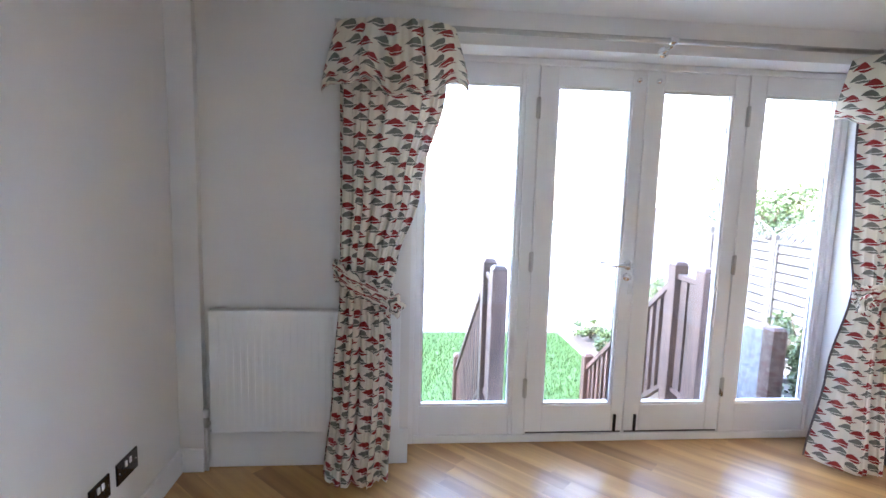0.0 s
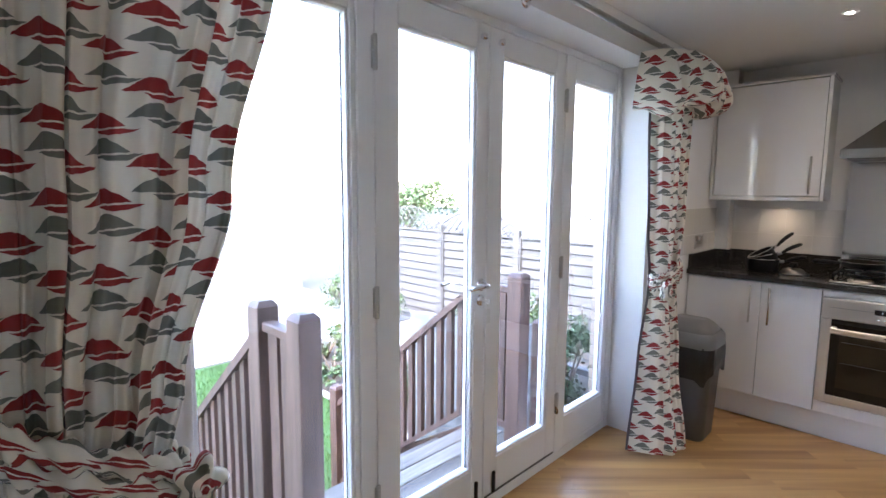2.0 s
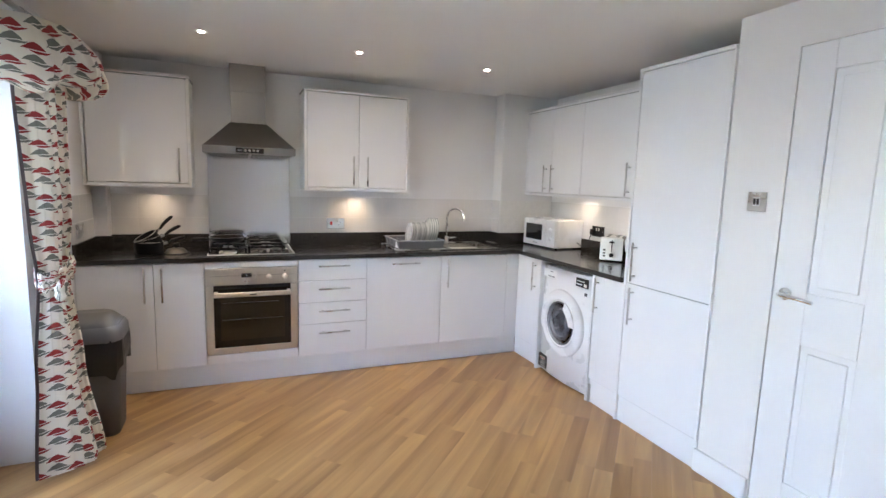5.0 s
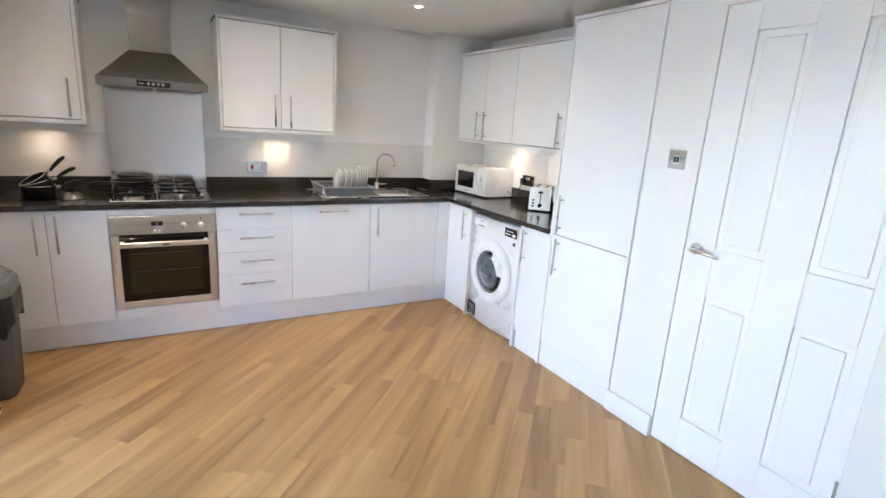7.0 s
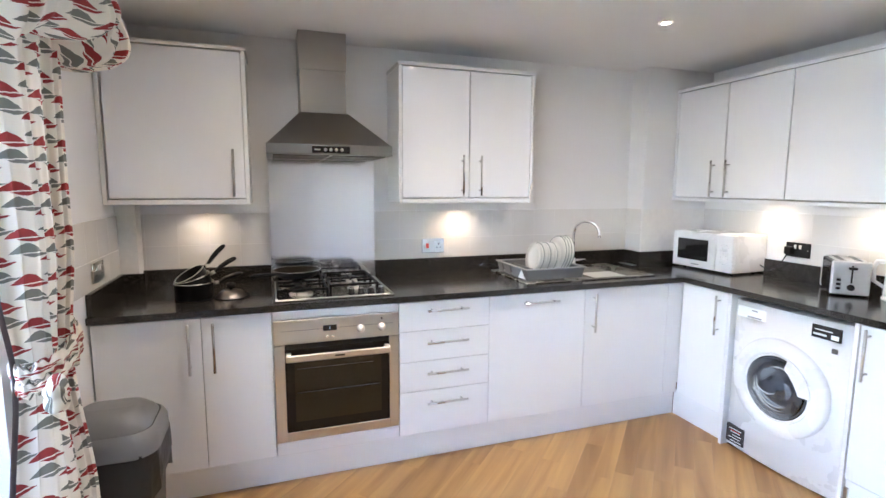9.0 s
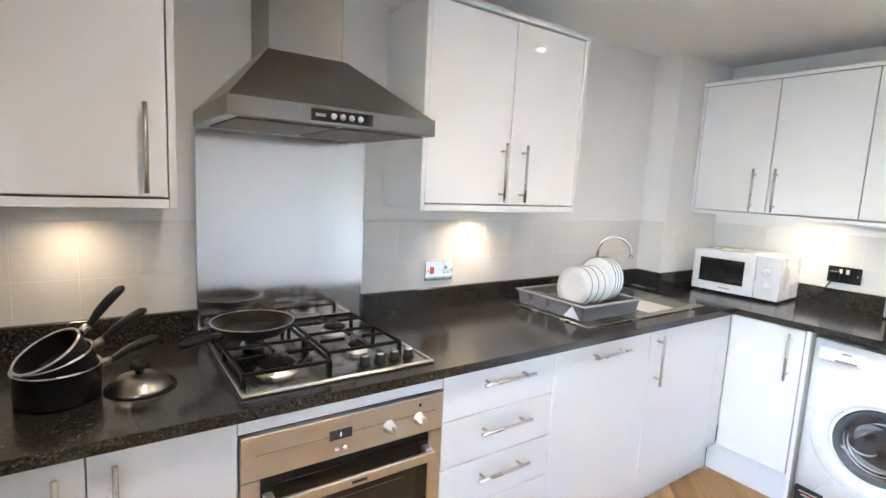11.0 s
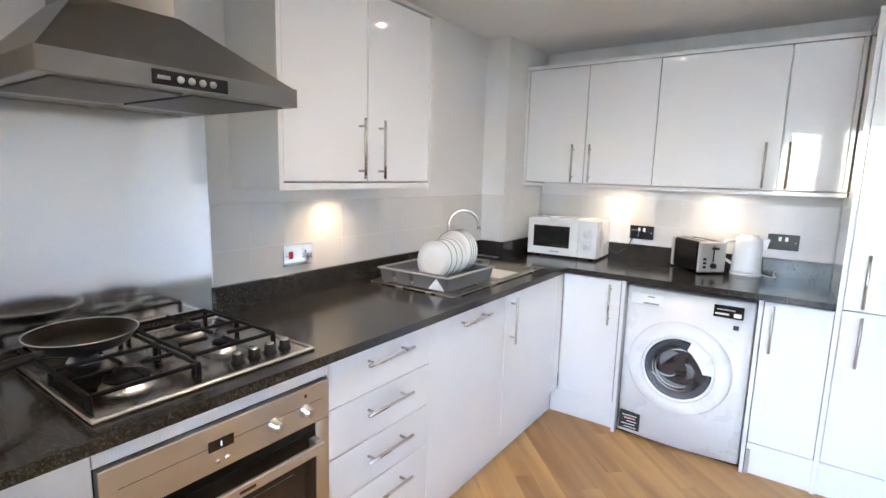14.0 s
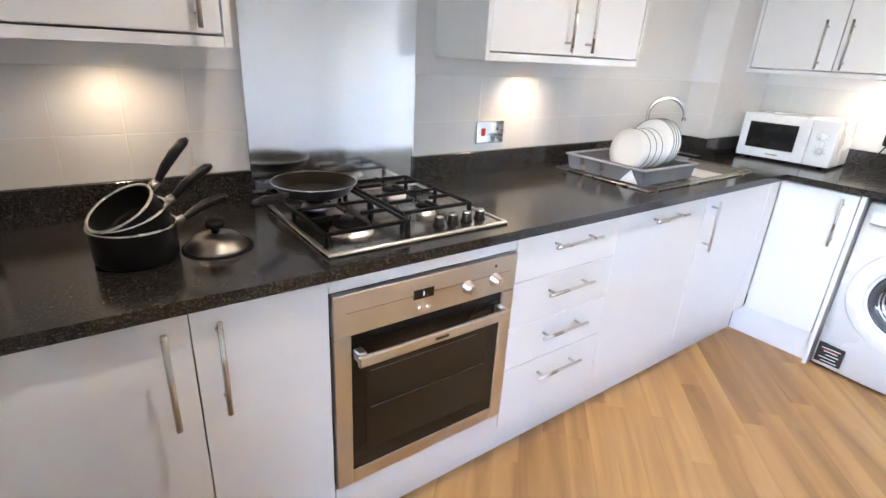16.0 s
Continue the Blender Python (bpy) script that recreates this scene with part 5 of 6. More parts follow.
part("sticker_line", box(2.735, 2.80, yf + 0.0206, yf + 0.0212, 0.1085, 0.1125), RED, st)
for fx in (x0 + 0.05, x1 - 0.05):
    part("foot", lathe([(0.0, 0.0), (0.02, 0.0), (0.02, 0.014)], (fx, yf - 0.05, 0), 14), BLACK, wm)
    part("foot", lathe([(0.0, 0.0), (0.02, 0.0), (0.02, 0.014)], (fx, yf - 0.40, 0), 14), BLACK, wm)
single("plinth_end", box(2.190, 2.207, FY - 0.012, FY - 0.002, 0.0, 0.125, 0.001), NICKEL, (2.2, -0.70, 0), "grey plastic end cap of the plinth", "plinth")

# bin
bx0, bx1, by0, by1 = 2.625, 2.925, 2.085, 2.385
bin_ = thing("kitchen_bin", (2.78, 2.22, 0), "grey plastic swing-top kitchen bin with a black liner", "bin")


def rounded_loft(levels, top=False, wave=None):
    """Rounded-rectangle rings (inset x, inset y, height, radius) joined upwards."""
    bm = bmesh.new()
    rings = []
    for li, (ix, iy, hgt, rad) in enumerate(levels):
        a, b, c, d = bx0 + ix, bx1 - ix, by0 + iy, by1 - iy
        ring = []
        for qx, qy, s0 in ((b - rad, d - rad, 0), (a + rad, d - rad, 90), (a + rad, c + rad, 180), (b - rad, c + rad, 270)):
            for k in range(9):
                an = radians(s0 + 11.25 * k)
                dx, dy, dz = wave(an, li) if wave else (0, 0, 0)
                ring.append(bm.verts.new((qx + rad * math.cos(an) + dx, qy + rad * math.sin(an) + dy, hgt + dz)))
        rings.append(ring)
    n = len(rings[0])
    for a, b in zip(rings, rings[1:]):
        for k in range(n):
            bm.faces.new((a[k], a[(k + 1) % n], b[(k + 1) % n], b[k])).smooth = True
    if top:
        bm.faces.new(rings[-1])
    bmesh.ops.recalc_face_normals(bm, faces=bm.faces[:])
    return bm


def liner_wave(an, li):
    """Folds of the bag; its hem hangs lower at the room-side corner."""
    if li == 0:
        return (0.008 * math.cos(an) * (1 + math.sin(7 * an)), 0.008 * math.sin(an) * (1 + math.sin(9 * an)), -0.050 * math.exp(-((an - 3.7) / 0.45) ** 2) + 0.018 * math.sin(3 * an + 1))
    return (0.004 * math.sin(11 * an + li), 0.004 * math.sin(13 * an - li), 0.0)


part("tub", rounded_loft([(0.040, 0.036, 0.0, 0.05), (0.034, 0.030, 0.012, 0.055), (0.008, 0.008, 0.535, 0.07)]), DARK_PLASTIC, bin_)
part("liner", rounded_loft([(0.004, 0.004, 0.395, 0.07), (-0.008, -0.008, 0.470, 0.075), (-0.006, -0.006, 0.520, 0.075), (-0.003, -0.003, 0.556, 0.075)], wave=liner_wave), LINER, bin_, "black bag folded over the rim")
lid = part("lid", rounded_loft([(0.002, 0.002, 0.540, 0.075), (-0.006, -0.006, 0.548, 0.080), (-0.004, -0.004, 0.600, 0.080), (0.006, 0.006, 0.622, 0.078), (0.014, 0.014, 0.628, 0.075)]), BIN_LID, bin_, "mid-grey rounded lid rim")
part("flap", rounded_loft([(0.018, 0.018, 0.618, 0.072), (0.020, 0.020, 0.630, 0.072), (0.040, 0.032, 0.654, 0.070), (0.075, 0.050, 0.678, 0.060), (0.110, 0.070, 0.690, 0.03)], True), BIN_LID, lid, "domed swing flap")
part("flap_seam", rounded_loft([(0.0135, 0.0135, 0.6255, 0.075), (0.019, 0.019, 0.6262, 0.072)]), BLACK, lid, "dark gap round the flap")

# radiator
rad = thing("radiator", (-0.45, 2.38, 0.19), "white panel radiator on the wall by the garden doors", "radiator")
rx0, rx1, rz0, rz1 = -0.845, 0.060, 0.205, 0.812
part("panel", box(rx0, rx1, 2.352, 2.366, rz0, rz1, 0.005, 2), SATIN, rad)
for i in range(26):
    xx = rx0 + 0.030 + i * 0.0333
    part("flute", box(xx, xx + 0.018, 2.3508, 2.353, rz0 + 0.03, rz1 - 0.03, 0.001), SATIN, rad)
part("top_grille", box(rx0, rx1, 2.366, 2.404, rz1 - 0.012, rz1 - 0.001, 0.003), SATIN, rad)
part("back_panel", box(rx0, rx1, 2.394, 2.404, rz0, rz1 - 0.012, 0.002), SATIN, rad)
part("bracket", box(rx0 + 0.1, rx0 + 0.13, 2.404, NY - 0.0165, 0.4, 0.6), SATIN, rad)
part("bracket", box(rx1 - 0.13, rx1 - 0.1, 2.404, NY - 0.0165, 0.4, 0.6), SATIN, rad)
part("valve", join(tube([(rx0 + 0.002, 2.38, 0.245), (rx0 - 0.030, 2.38, 0.245)], 0.010, 12), tube([(rx0 - 0.030, 2.38, 0.225), (rx0 - 0.030, 2.38, 0.275)], 0.013, 14)), NICKEL, rad, "steel lockshield valve")
part("valve_cap", tube([(rx0 - 0.030, 2.38, 0.275), (rx0 - 0.030, 2.38, 0.315)], 0.014, 14), WHITE_PLASTIC, rad)
part("pipe", tube([(rx0 - 0.030, 2.38, 0.0), (rx0 - 0.030, 2.38, 0.226)], 0.0075, 12), SATIN, rad)

# curtain rail
ROD_Y, ROD_Z = 2.330, 2.128
rail = thing("curtain_rail", (1.27, ROD_Y, ROD_Z), "brushed steel curtain pole on three brackets", "curtain rail")
part("pole", tube([(-0.235, ROD_Y, ROD_Z), (2.775, ROD_Y, ROD_Z)], 0.0125, 16), STEEL, rail)
for x in (-0.24, 2.78):
    part("finial", lathe([(0.0, -0.016), (0.016, -0.014), (0.016, 0.014), (0.0, 0.016)], (x, ROD_Y, ROD_Z), 16, "x"), CHROME, rail)
for x in (-0.08, 1.314, 2.70):
    part("bracket", join(tube([(x, ROD_Y - 0.002, ROD_Z - 0.018), (x, NY - 0.004, ROD_Z - 0.030)], 0.009, 12), lathe([(0.0, -0.006), (0.026, -0.005), (0.027, 0.0)], (x, NY - 0.0005, ROD_Z - 0.030), 20, "y"),
                         lathe([(0.010, -0.018), (0.018, -0.016), (0.018, 0.016), (0.010, 0.018)], (x, ROD_Y, ROD_Z), 16, "x")), CHROME, rail)


# ---- curtains ----
def cloth_mesh(columns, rows, place, cloth_h, full=1.0):
    """A sheet: place(s, t) gives the point; the print lies in the cloth's own metres."""
    bm = bmesh.new()
    uv = bm.loops.layers.uv.new("cloth")
    g = [[bm.verts.new(place(i / columns, j / rows)) for i in range(columns + 1)] for j in range(rows + 1)]
    along = []
    for row in g:
        run = [0.0]
        for a, b in zip(row, row[1:]):
            run.append(run[-1] + full * (b.co - a.co).length)
        along.append(run)
    for j in range(rows):
        for i in range(columns):
            f = bm.faces.new((g[j][i], g[j][i + 1], g[j + 1][i + 1], g[j + 1][i]))
            f.smooth = True
            for loop, (a, b) in zip(f.loops, ((i, j), (i + 1, j), (i + 1, j + 1), (i, j + 1))):
                loop[uv].uv = (along[b][a], (1 - b / rows) * cloth_h)
    return bm


def curve(keys, t):
    """Smooth value at t through (t, value) keys."""
    for (a, va), (b, vb) in zip(keys, keys[1:]):
        if t <= b:
            k = (t - a) / (b - a)
            return va + (vb - va) * k * k * (3 - 2 * k)
    return keys[-1][1]


def curtain(left, right, depth_y, label, seed, swag=1.0, lean=0.0, deep=1.0, pleats=8.5, spread=(0.065, 0.075), full=1.0, belly=((0.0, 0.06), (0.9, 0.02), (2.1, 0.03))):
    """left, right: the two edges as (height, x) keys, from hem to head."""
    rnd = random.Random(seed)
    ph = [rnd.uniform(0, 6.28) for _ in range(6)]
    c = thing("curtain", ((left[0][1] + right[0][1]) / 2, depth_y, 0.03), label, "curtain", "curtains at the garden doors")
    z0, z1 = 0.025, 2.095

    def place(s, t):
        z = z1 + (z0 - z1) * t
        xl, xr = curve(left, z), curve(right, z)
        squeeze = (xr - xl) / 0.46
        tie = math.exp(-((z - 0.93) / 0.13) ** 2)
        # flat panels of uneven width with narrow valleys between them
        w = s + 0.030 * math.sin(s * 11 + ph[4]) + 0.006 * math.sin(z * 2.2 + s * 9 + ph[5])
        f = (w * pleats + ph[0]) % 1.0
        n = int(w * pleats + ph[0])
        valley = math.exp(-((f - 0.5) / (0.085 + 0.035 * math.sin(n * 2.3 + ph[1]) + 0.05 * max(0.0, 0.9 - z))) ** 2)
        depth = (0.65 + 0.35 * math.sin(n * 4.1 + ph[2])) * (0.75 + 0.25 * math.sin(z * 3.1 + n * 1.9))
        amp = deep * (0.066 + 0.012 * (1 - min(1.0, squeeze))) * (1 - 0.4 * tie)
        broad = 0.012 * math.sin(w * 2 * math.pi * 2.6 + ph[3]) + 0.004 * math.sin(w * 2 * math.pi * 15 + ph[2] - z)
        x = xl + (xr - xl) * s + 0.004 * math.sin(w * 2 * math.pi * 9 + ph[3])
        bulge = curve(belly, z) * max(0.0, math.sin(math.pi * s)) ** 0.7
        return (x, depth_y - bulge + amp * valley * depth - broad, z + 0.006 * math.sin(w * 2 * math.pi * pleats / 2 + ph[1]) * t)

    body = part("drop", cloth_mesh(380, 70, place, 2.07, full), CLOTH, c, "pleated printed cotton drop")
    lining = part("lining", cloth_mesh(20, 30, lambda s, t: Vector(place(0.05 * s + (0.0 if left[0][1] > 1 else 0.95), t)) + Vector((0.0, 0.014, 0.0)), 2.0), LINING, c, "dull mauve lining at the leading edge")
    # gathered valance over the head
    vl, vr = curve(left, 1.95) - spread[0], curve(right, 1.95) + spread[1]

    def val(s, t):
        drop = 0.285 + 0.030 * math.sin(s * 9.5 + ph[2]) + 0.018 * math.sin(s * 23 + ph[1])
        z = 2.112 - drop * math.sin(math.pi * 0.54 * t) / math.sin(math.pi * 0.54)
        puff = math.sin(math.pi * min(1.0, 0.10 + 0.84 * t)) ** 0.7
        wide = math.sin(math.pi / 2 * min(1.0, t / 0.72))
        x = vl + 0.065 * (1 - wide) + (vr - vl - 0.13 * (1 - wide)) * s
        u = s + 0.03 * math.sin(s * 13 + ph[1])
        crease = math.exp(-(((u * 7.3 + ph[0]) % 1.0 - 0.5) / 0.13) ** 2)
        fold = (0.4 - crease) * (0.034 + 0.020 * math.sin(u * 17 + ph[2])) + math.sin(s * 2 * math.pi * 17 + ph[3] + 3 * t) * 0.006
        sag = 0.028 * math.sin(s * 2 * math.pi * 2.5 + ph[4] + 1.5 * t) * t
        ends = math.sin(math.pi * min(1, max(0, s))) ** 0.30
        out = 0.098 * puff * swag * (1 + lean * s) + fold * (0.6 + 0.6 * t) + sag
        return (x, depth_y + 0.10 * (1 - ends) - 0.012 - out * ends, z + 0.012 * crease * t)

    part("valance", cloth_mesh(220, 30, val, 0.36, 1.15), CLOTH, c, "gathered valance swag at the head")
    xl, xr = curve(left, 0.96), curve(right, 0.93)
    # ruffled tie-back wrapped round the waist
    for dz, rr in ((0.012, 0.030), (-0.030, 0.026)):
        def ring(s, t, dz=dz, rr=rr):
            a = 2 * math.pi * s
            cx_, hw = (xl + xr) / 2, (xr - xl) / 2 + 0.012
            q = 2 * math.pi * t
            puff = rr * (0.80 + 0.22 * math.sin(a * 11 + ph[1] + 30 * dz) + 0.20 * math.sin(a * 23 + ph[2] + 40 * dz + 2 * q))
            tilt_ = -0.075 * math.cos(a) if left[0][1] < 1 else 0.03 * math.cos(a)
            return (cx_ + (hw + puff * 0.5 * math.cos(q)) * math.cos(a), depth_y - 0.010 + (0.060 + puff * 0.5 * math.cos(q)) * math.sin(a), 0.965 + dz + tilt_ + puff * math.sin(q))
        part("tie_back", cloth_mesh(180, 14, ring, 0.20), CLOTH, c, "ruffled tie-back")
    side = xr + 0.02 if left[0][1] < 1 else xl - 0.015

    def rosette(s, t):
        a, q = 2 * math.pi * s, math.pi * t
        r = 0.040 * (1 + 0.25 * math.sin(5 * a + ph[0]) * math.sin(q))
        return (side + r * math.sin(q) * math.cos(a), depth_y - 0.075 + 0.7 * r * math.cos(q), 0.885 + 1.2 * r * math.sin(q) * math.sin(a))
    part("bow", cloth_mesh(40, 16, rosette, 0.16), CLOTH, c, "gathered bow of the tie-back")
    for i in range(8):
        x = curve(left, 2.0) + 0.03 + (curve(right, 2.0) - curve(left, 2.0) - 0.06) * (i / 7) + rnd.uniform(-0.012, 0.012)
        r = part("ring", join(tube([(x, ROD_Y + 0.021 * math.cos(k * math.pi / 8), ROD_Z - 0.004 + 0.021 * math.sin(k * math.pi / 8)) for k in range(17)], 0.0028, 8, False)), CHROME, c, "thin chrome curtain ring")
    return c


curtain([(0.0, -0.300), (0.5, -0.255), (0.95, -0.222), (1.15, -0.222), (2.1, -0.226)],
        [(0.0, 0.015), (0.5, 0.030), (0.93, 0.012), (1.05, 0.040), (1.4, 0.140), (1.85, 0.245), (2.1, 0.270)],
        2.245, "tied-back cream curtain with red and grey leaf print, by the radiator", 3, 1.15, 0.25, 1.0, 6.5, (0.085, 0.095), 1.0, ((0.0, 0.085), (0.9, 0.02), (2.1, 0.03)))
curtain([(0.0, 2.255), (0.5, 2.325), (0.95, 2.410), (1.2, 2.375), (1.8, 2.335), (2.1, 2.330)],
        [(0.0, 2.650), (0.5, 2.665), (0.95, 2.675), (1.3, 2.680), (2.1, 2.715)],
        2.330, "tied-back cream curtain with red and grey leaf print, by the bin", 8, 1.9, 0.5, 0.75, 4.6, (0.085, 0.06), 1.25, ((0.0, 0.18), (0.5, 0.10), (0.93, 0.05), (1.3, 0.08), (2.1, 0.09)))


# ---- garden ----
GZ = -1.15
ground = structure("ground", box(-60, 60, 2.83, 90, GZ - 0.3, GZ - 0.02), SOIL, "ground of the back garden", "ground")
structure("ground_house", box(-60, 60, -40, 2.83, GZ - 0.3, GZ - 0.02), SOIL, "ground around the house", "ground")
lawn = structure("lawn", box(-5.0, 2.95, 2.95, 8.6, GZ - 0.05, GZ), GRASS_SOIL, "bright green mown lawn", "lawn")
structure("pavement", box(-8.0, 6.35, 8.65, 13.0, GZ - 0.05, GZ + 0.01), PAVING, "pale stone patio beyond the lawn", "pavement")
structure("path", box(4.25, 6.30, 2.95, 8.6, GZ - 0.05, GZ + 0.005), PAVING, "pale garden path beside the fence", "path")
structure("flower_bed", box(3.0, 4.2, 2.95, 8.6, GZ - 0.05, GZ + 0.03), SOIL, "planted border beside the lawn", "flower bed")
edging = thing("bed_edging", (2.975, 5.8, GZ), "pale stone edging of the flower border", "edging")
for i in range(12):
    part("stone", box(2.952, 2.998, 2.97 + 0.468 * i, 3.43 + 0.468 * i, GZ - 0.02, GZ + 0.06 + 0.006 * (i % 3), 0.008), PAVING, edging)

# grass blades
rnd = random.Random(5)
verts, faces = [], []
for k in range(26000):
    x, y = rnd.uniform(-1.2, 2.93), 2.95 + 5.6 * rnd.random() ** 0.9
    h, a = rnd.uniform(0.03, 0.065), rnd.uniform(0, 6.28)
    w, lean = 0.006, rnd.uniform(-0.025, 0.025)
    i = len(verts)
    verts += [(x - w * math.cos(a), y - w * math.sin(a), GZ), (x + w * math.cos(a), y + w * math.sin(a), GZ), (x + lean, y + lean * math.sin(a), GZ + h)]
    faces.append((i, i + 1, i + 2))
me = bpy.data.meshes.new("grass")
me.from_pydata(verts, [], faces)
me.materials.append(GRASS)
tagged(new("grass", me), "short bright green lawn grass", "grass", kind="stuff")

# timber landing, steps and balustrades
LX0, LX1, LY0, LY1 = 0.60, 2.00, 2.84, 3.24
NSTEP = 6
steps = thing("garden_steps", (1.3, 3.3, GZ), "brown stained timber steps down to the garden", "steps")
for i in range(4):
    part("landing_board", box(LX0 - 0.04, LX1 + 0.04, LY0 - 0.01 + 0.104 * i, LY0 + 0.088 + 0.104 * i, -0.055, -0.03, 0.004), DECK, steps, "weathered landing board")
rise, going = (-0.03 - GZ) / NSTEP, 0.245
for i in range(1, NSTEP):
    zt, y = -0.03 - rise * i, LY1 + 0.02 + going * (i - 1)
    part("tread", box(LX0 + 0.03, LX1 - 0.03, y, y + going + 0.02, zt - 0.035, zt, 0.004), DECK, steps)
    part("riser", box(LX0 + 0.03, LX1 - 0.03, y, y + 0.02, zt + 0.001, zt + rise - 0.036), STAIN, steps)
for x in (LX0, LX1 - 0.045):
    bm = bmesh.new()
    pr = [(LY1 + 0.01, -0.03), (LY1 + 0.01, -0.30), (4.55, GZ), (4.70, GZ), (4.70, GZ + 0.22)]
    a = [bm.verts.new((x, y, z)) for y, z in pr]
    b = [bm.verts.new((x + 0.045, y, z)) for y, z in pr]
    bm.faces.new(a[::-1]), bm.faces.new(b)
    for k in range(5):
        bm.faces.new((a[k], a[(k + 1) % 5], b[(k + 1) % 5], b[k]))
    bmesh.ops.recalc_face_normals(bm, faces=bm.faces[:])
    part("string", bm, STAIN, steps, "sloping side string")
    part("leg", box(x, x + 0.045, LY0, LY0 + 0.08, GZ, -0.056), STAIN, steps)


def newel(parent, x, y, z0, z1, w=0.046):
    bm = box(x - w, x + w, y - w, y + w, z0, z1 - 0.02, 0.004)
    cap = frustum((x - w + 0.001, x + w - 0.001, y - w + 0.001, y + w - 0.001, z1 - 0.0201), (x - w * 0.6, x + w * 0.6, y - w * 0.6, y + w * 0.6, z1))
    part("newel", join(bm, cap), STAIN, parent, "square post with a chamfered top")


def sloping_rail(parent, name, x, ya, za, yb, zb, w, h):
    bm = bmesh.new()
    r = [[bm.verts.new((x + sx * w, y, z + sz * h)) for sx, sz in ((-1, -1), (1, -1), (1, 1), (-1, 1))] for y, z in ((ya, za), (yb, zb))]
    bm.faces.new(r[0]), bm.faces.new(r[1][::-1])
    for k in range(4):
        bm.faces.new((r[0][k], r[1][k], r[1][(k + 1) % 4], r[0][(k + 1) % 4]))
    bmesh.ops.recalc_face_normals(bm, faces=bm.faces[:])
    part(name, bm, STAIN, parent)


for x in (0.640, 1.945):
    bal = thing("balustrade", (x, 3.7, GZ), "brown stained timber balustrade of the garden steps", "balustrade", "step balustrades")
    newel(bal, x, 2.875, -0.5, 0.965)
    newel(bal, x, 3.195, -0.5, 0.962)
    newel(bal, x, 4.670, GZ, -0.185)
    part("handrail", box(x - 0.030, x + 0.030, 2.921, 3.149, 0.845, 0.885, 0.006), STAIN, bal)
    part("bottom_rail", box(x - 0.022, x + 0.022, 2.921, 3.149, 0.06, 0.10, 0.004), STAIN, bal)
    for y in (2.985, 3.085):
        part("baluster", box(x - 0.018, x + 0.018, y - 0.036, y + 0.036, 0.10, 0.846), STAIN, bal)
    ya, za, yb, zb = 3.240, 0.800, 4.625, -0.320
    sloping_rail(bal, "handrail", x, ya, za, yb, zb, 0.030, 0.024)
    sloping_rail(bal, "bottom_rail", x, ya, za - 0.72, yb, zb - 0.68, 0.022, 0.020)
    for i in range(15):
        k = (i + 0.6) / 15.2
        y = ya + (yb - ya) * k
        z = za + (zb - za) * k
        part("baluster", box(x - 0.016, x + 0.016, y - 0.021, y + 0.021, z - 0.715, z - 0.012), STAIN, bal)

# low board fence and planter to the right of the steps
low = thing("low_fence", (2.85, 4.2, GZ), "low grey weathered board fence beside the steps", "fence")
newel(low, 2.72, 3.22, GZ, 0.50, 0.055)
for i in range(11):
    y = 3.29 + 0.150 * i
    top = 0.44 - 0.022 * i
    part("board", box(2.74 + 0.024 * i, 2.76 + 0.024 * i, y, y + 0.143, GZ, top, 0.004), SLEEPER, low)
planter = thing("planter", (3.6, 3.6, GZ), "raised sleeper planter full of soil", "planter")
for i in range(4):
    part("sleeper", box(3.05, 4.25, 3.00, 3.09, GZ + 0.20 * i, GZ + 0.195 + 0.20 * i, 0.01), SLEEPER, planter)
    part("sleeper", box(3.05, 4.25, 4.41, 4.50, GZ + 0.20 * i, GZ + 0.195 + 0.20 * i, 0.01), SLEEPER, planter)
    part("sleeper", box(3.05, 3.14, 3.09, 4.41, GZ + 0.20 * i, GZ + 0.195 + 0.20 * i, 0.01), SLEEPER, planter)
    part("sleeper", box(4.16, 4.25, 3.09, 4.41, GZ + 0.20 * i, GZ + 0.195 + 0.20 * i, 0.01), SLEEPER, planter)
part("soil", box(3.14, 4.16, 3.09, 4.41, GZ + 0.1, GZ + 0.74, 0.02), SOIL, planter)


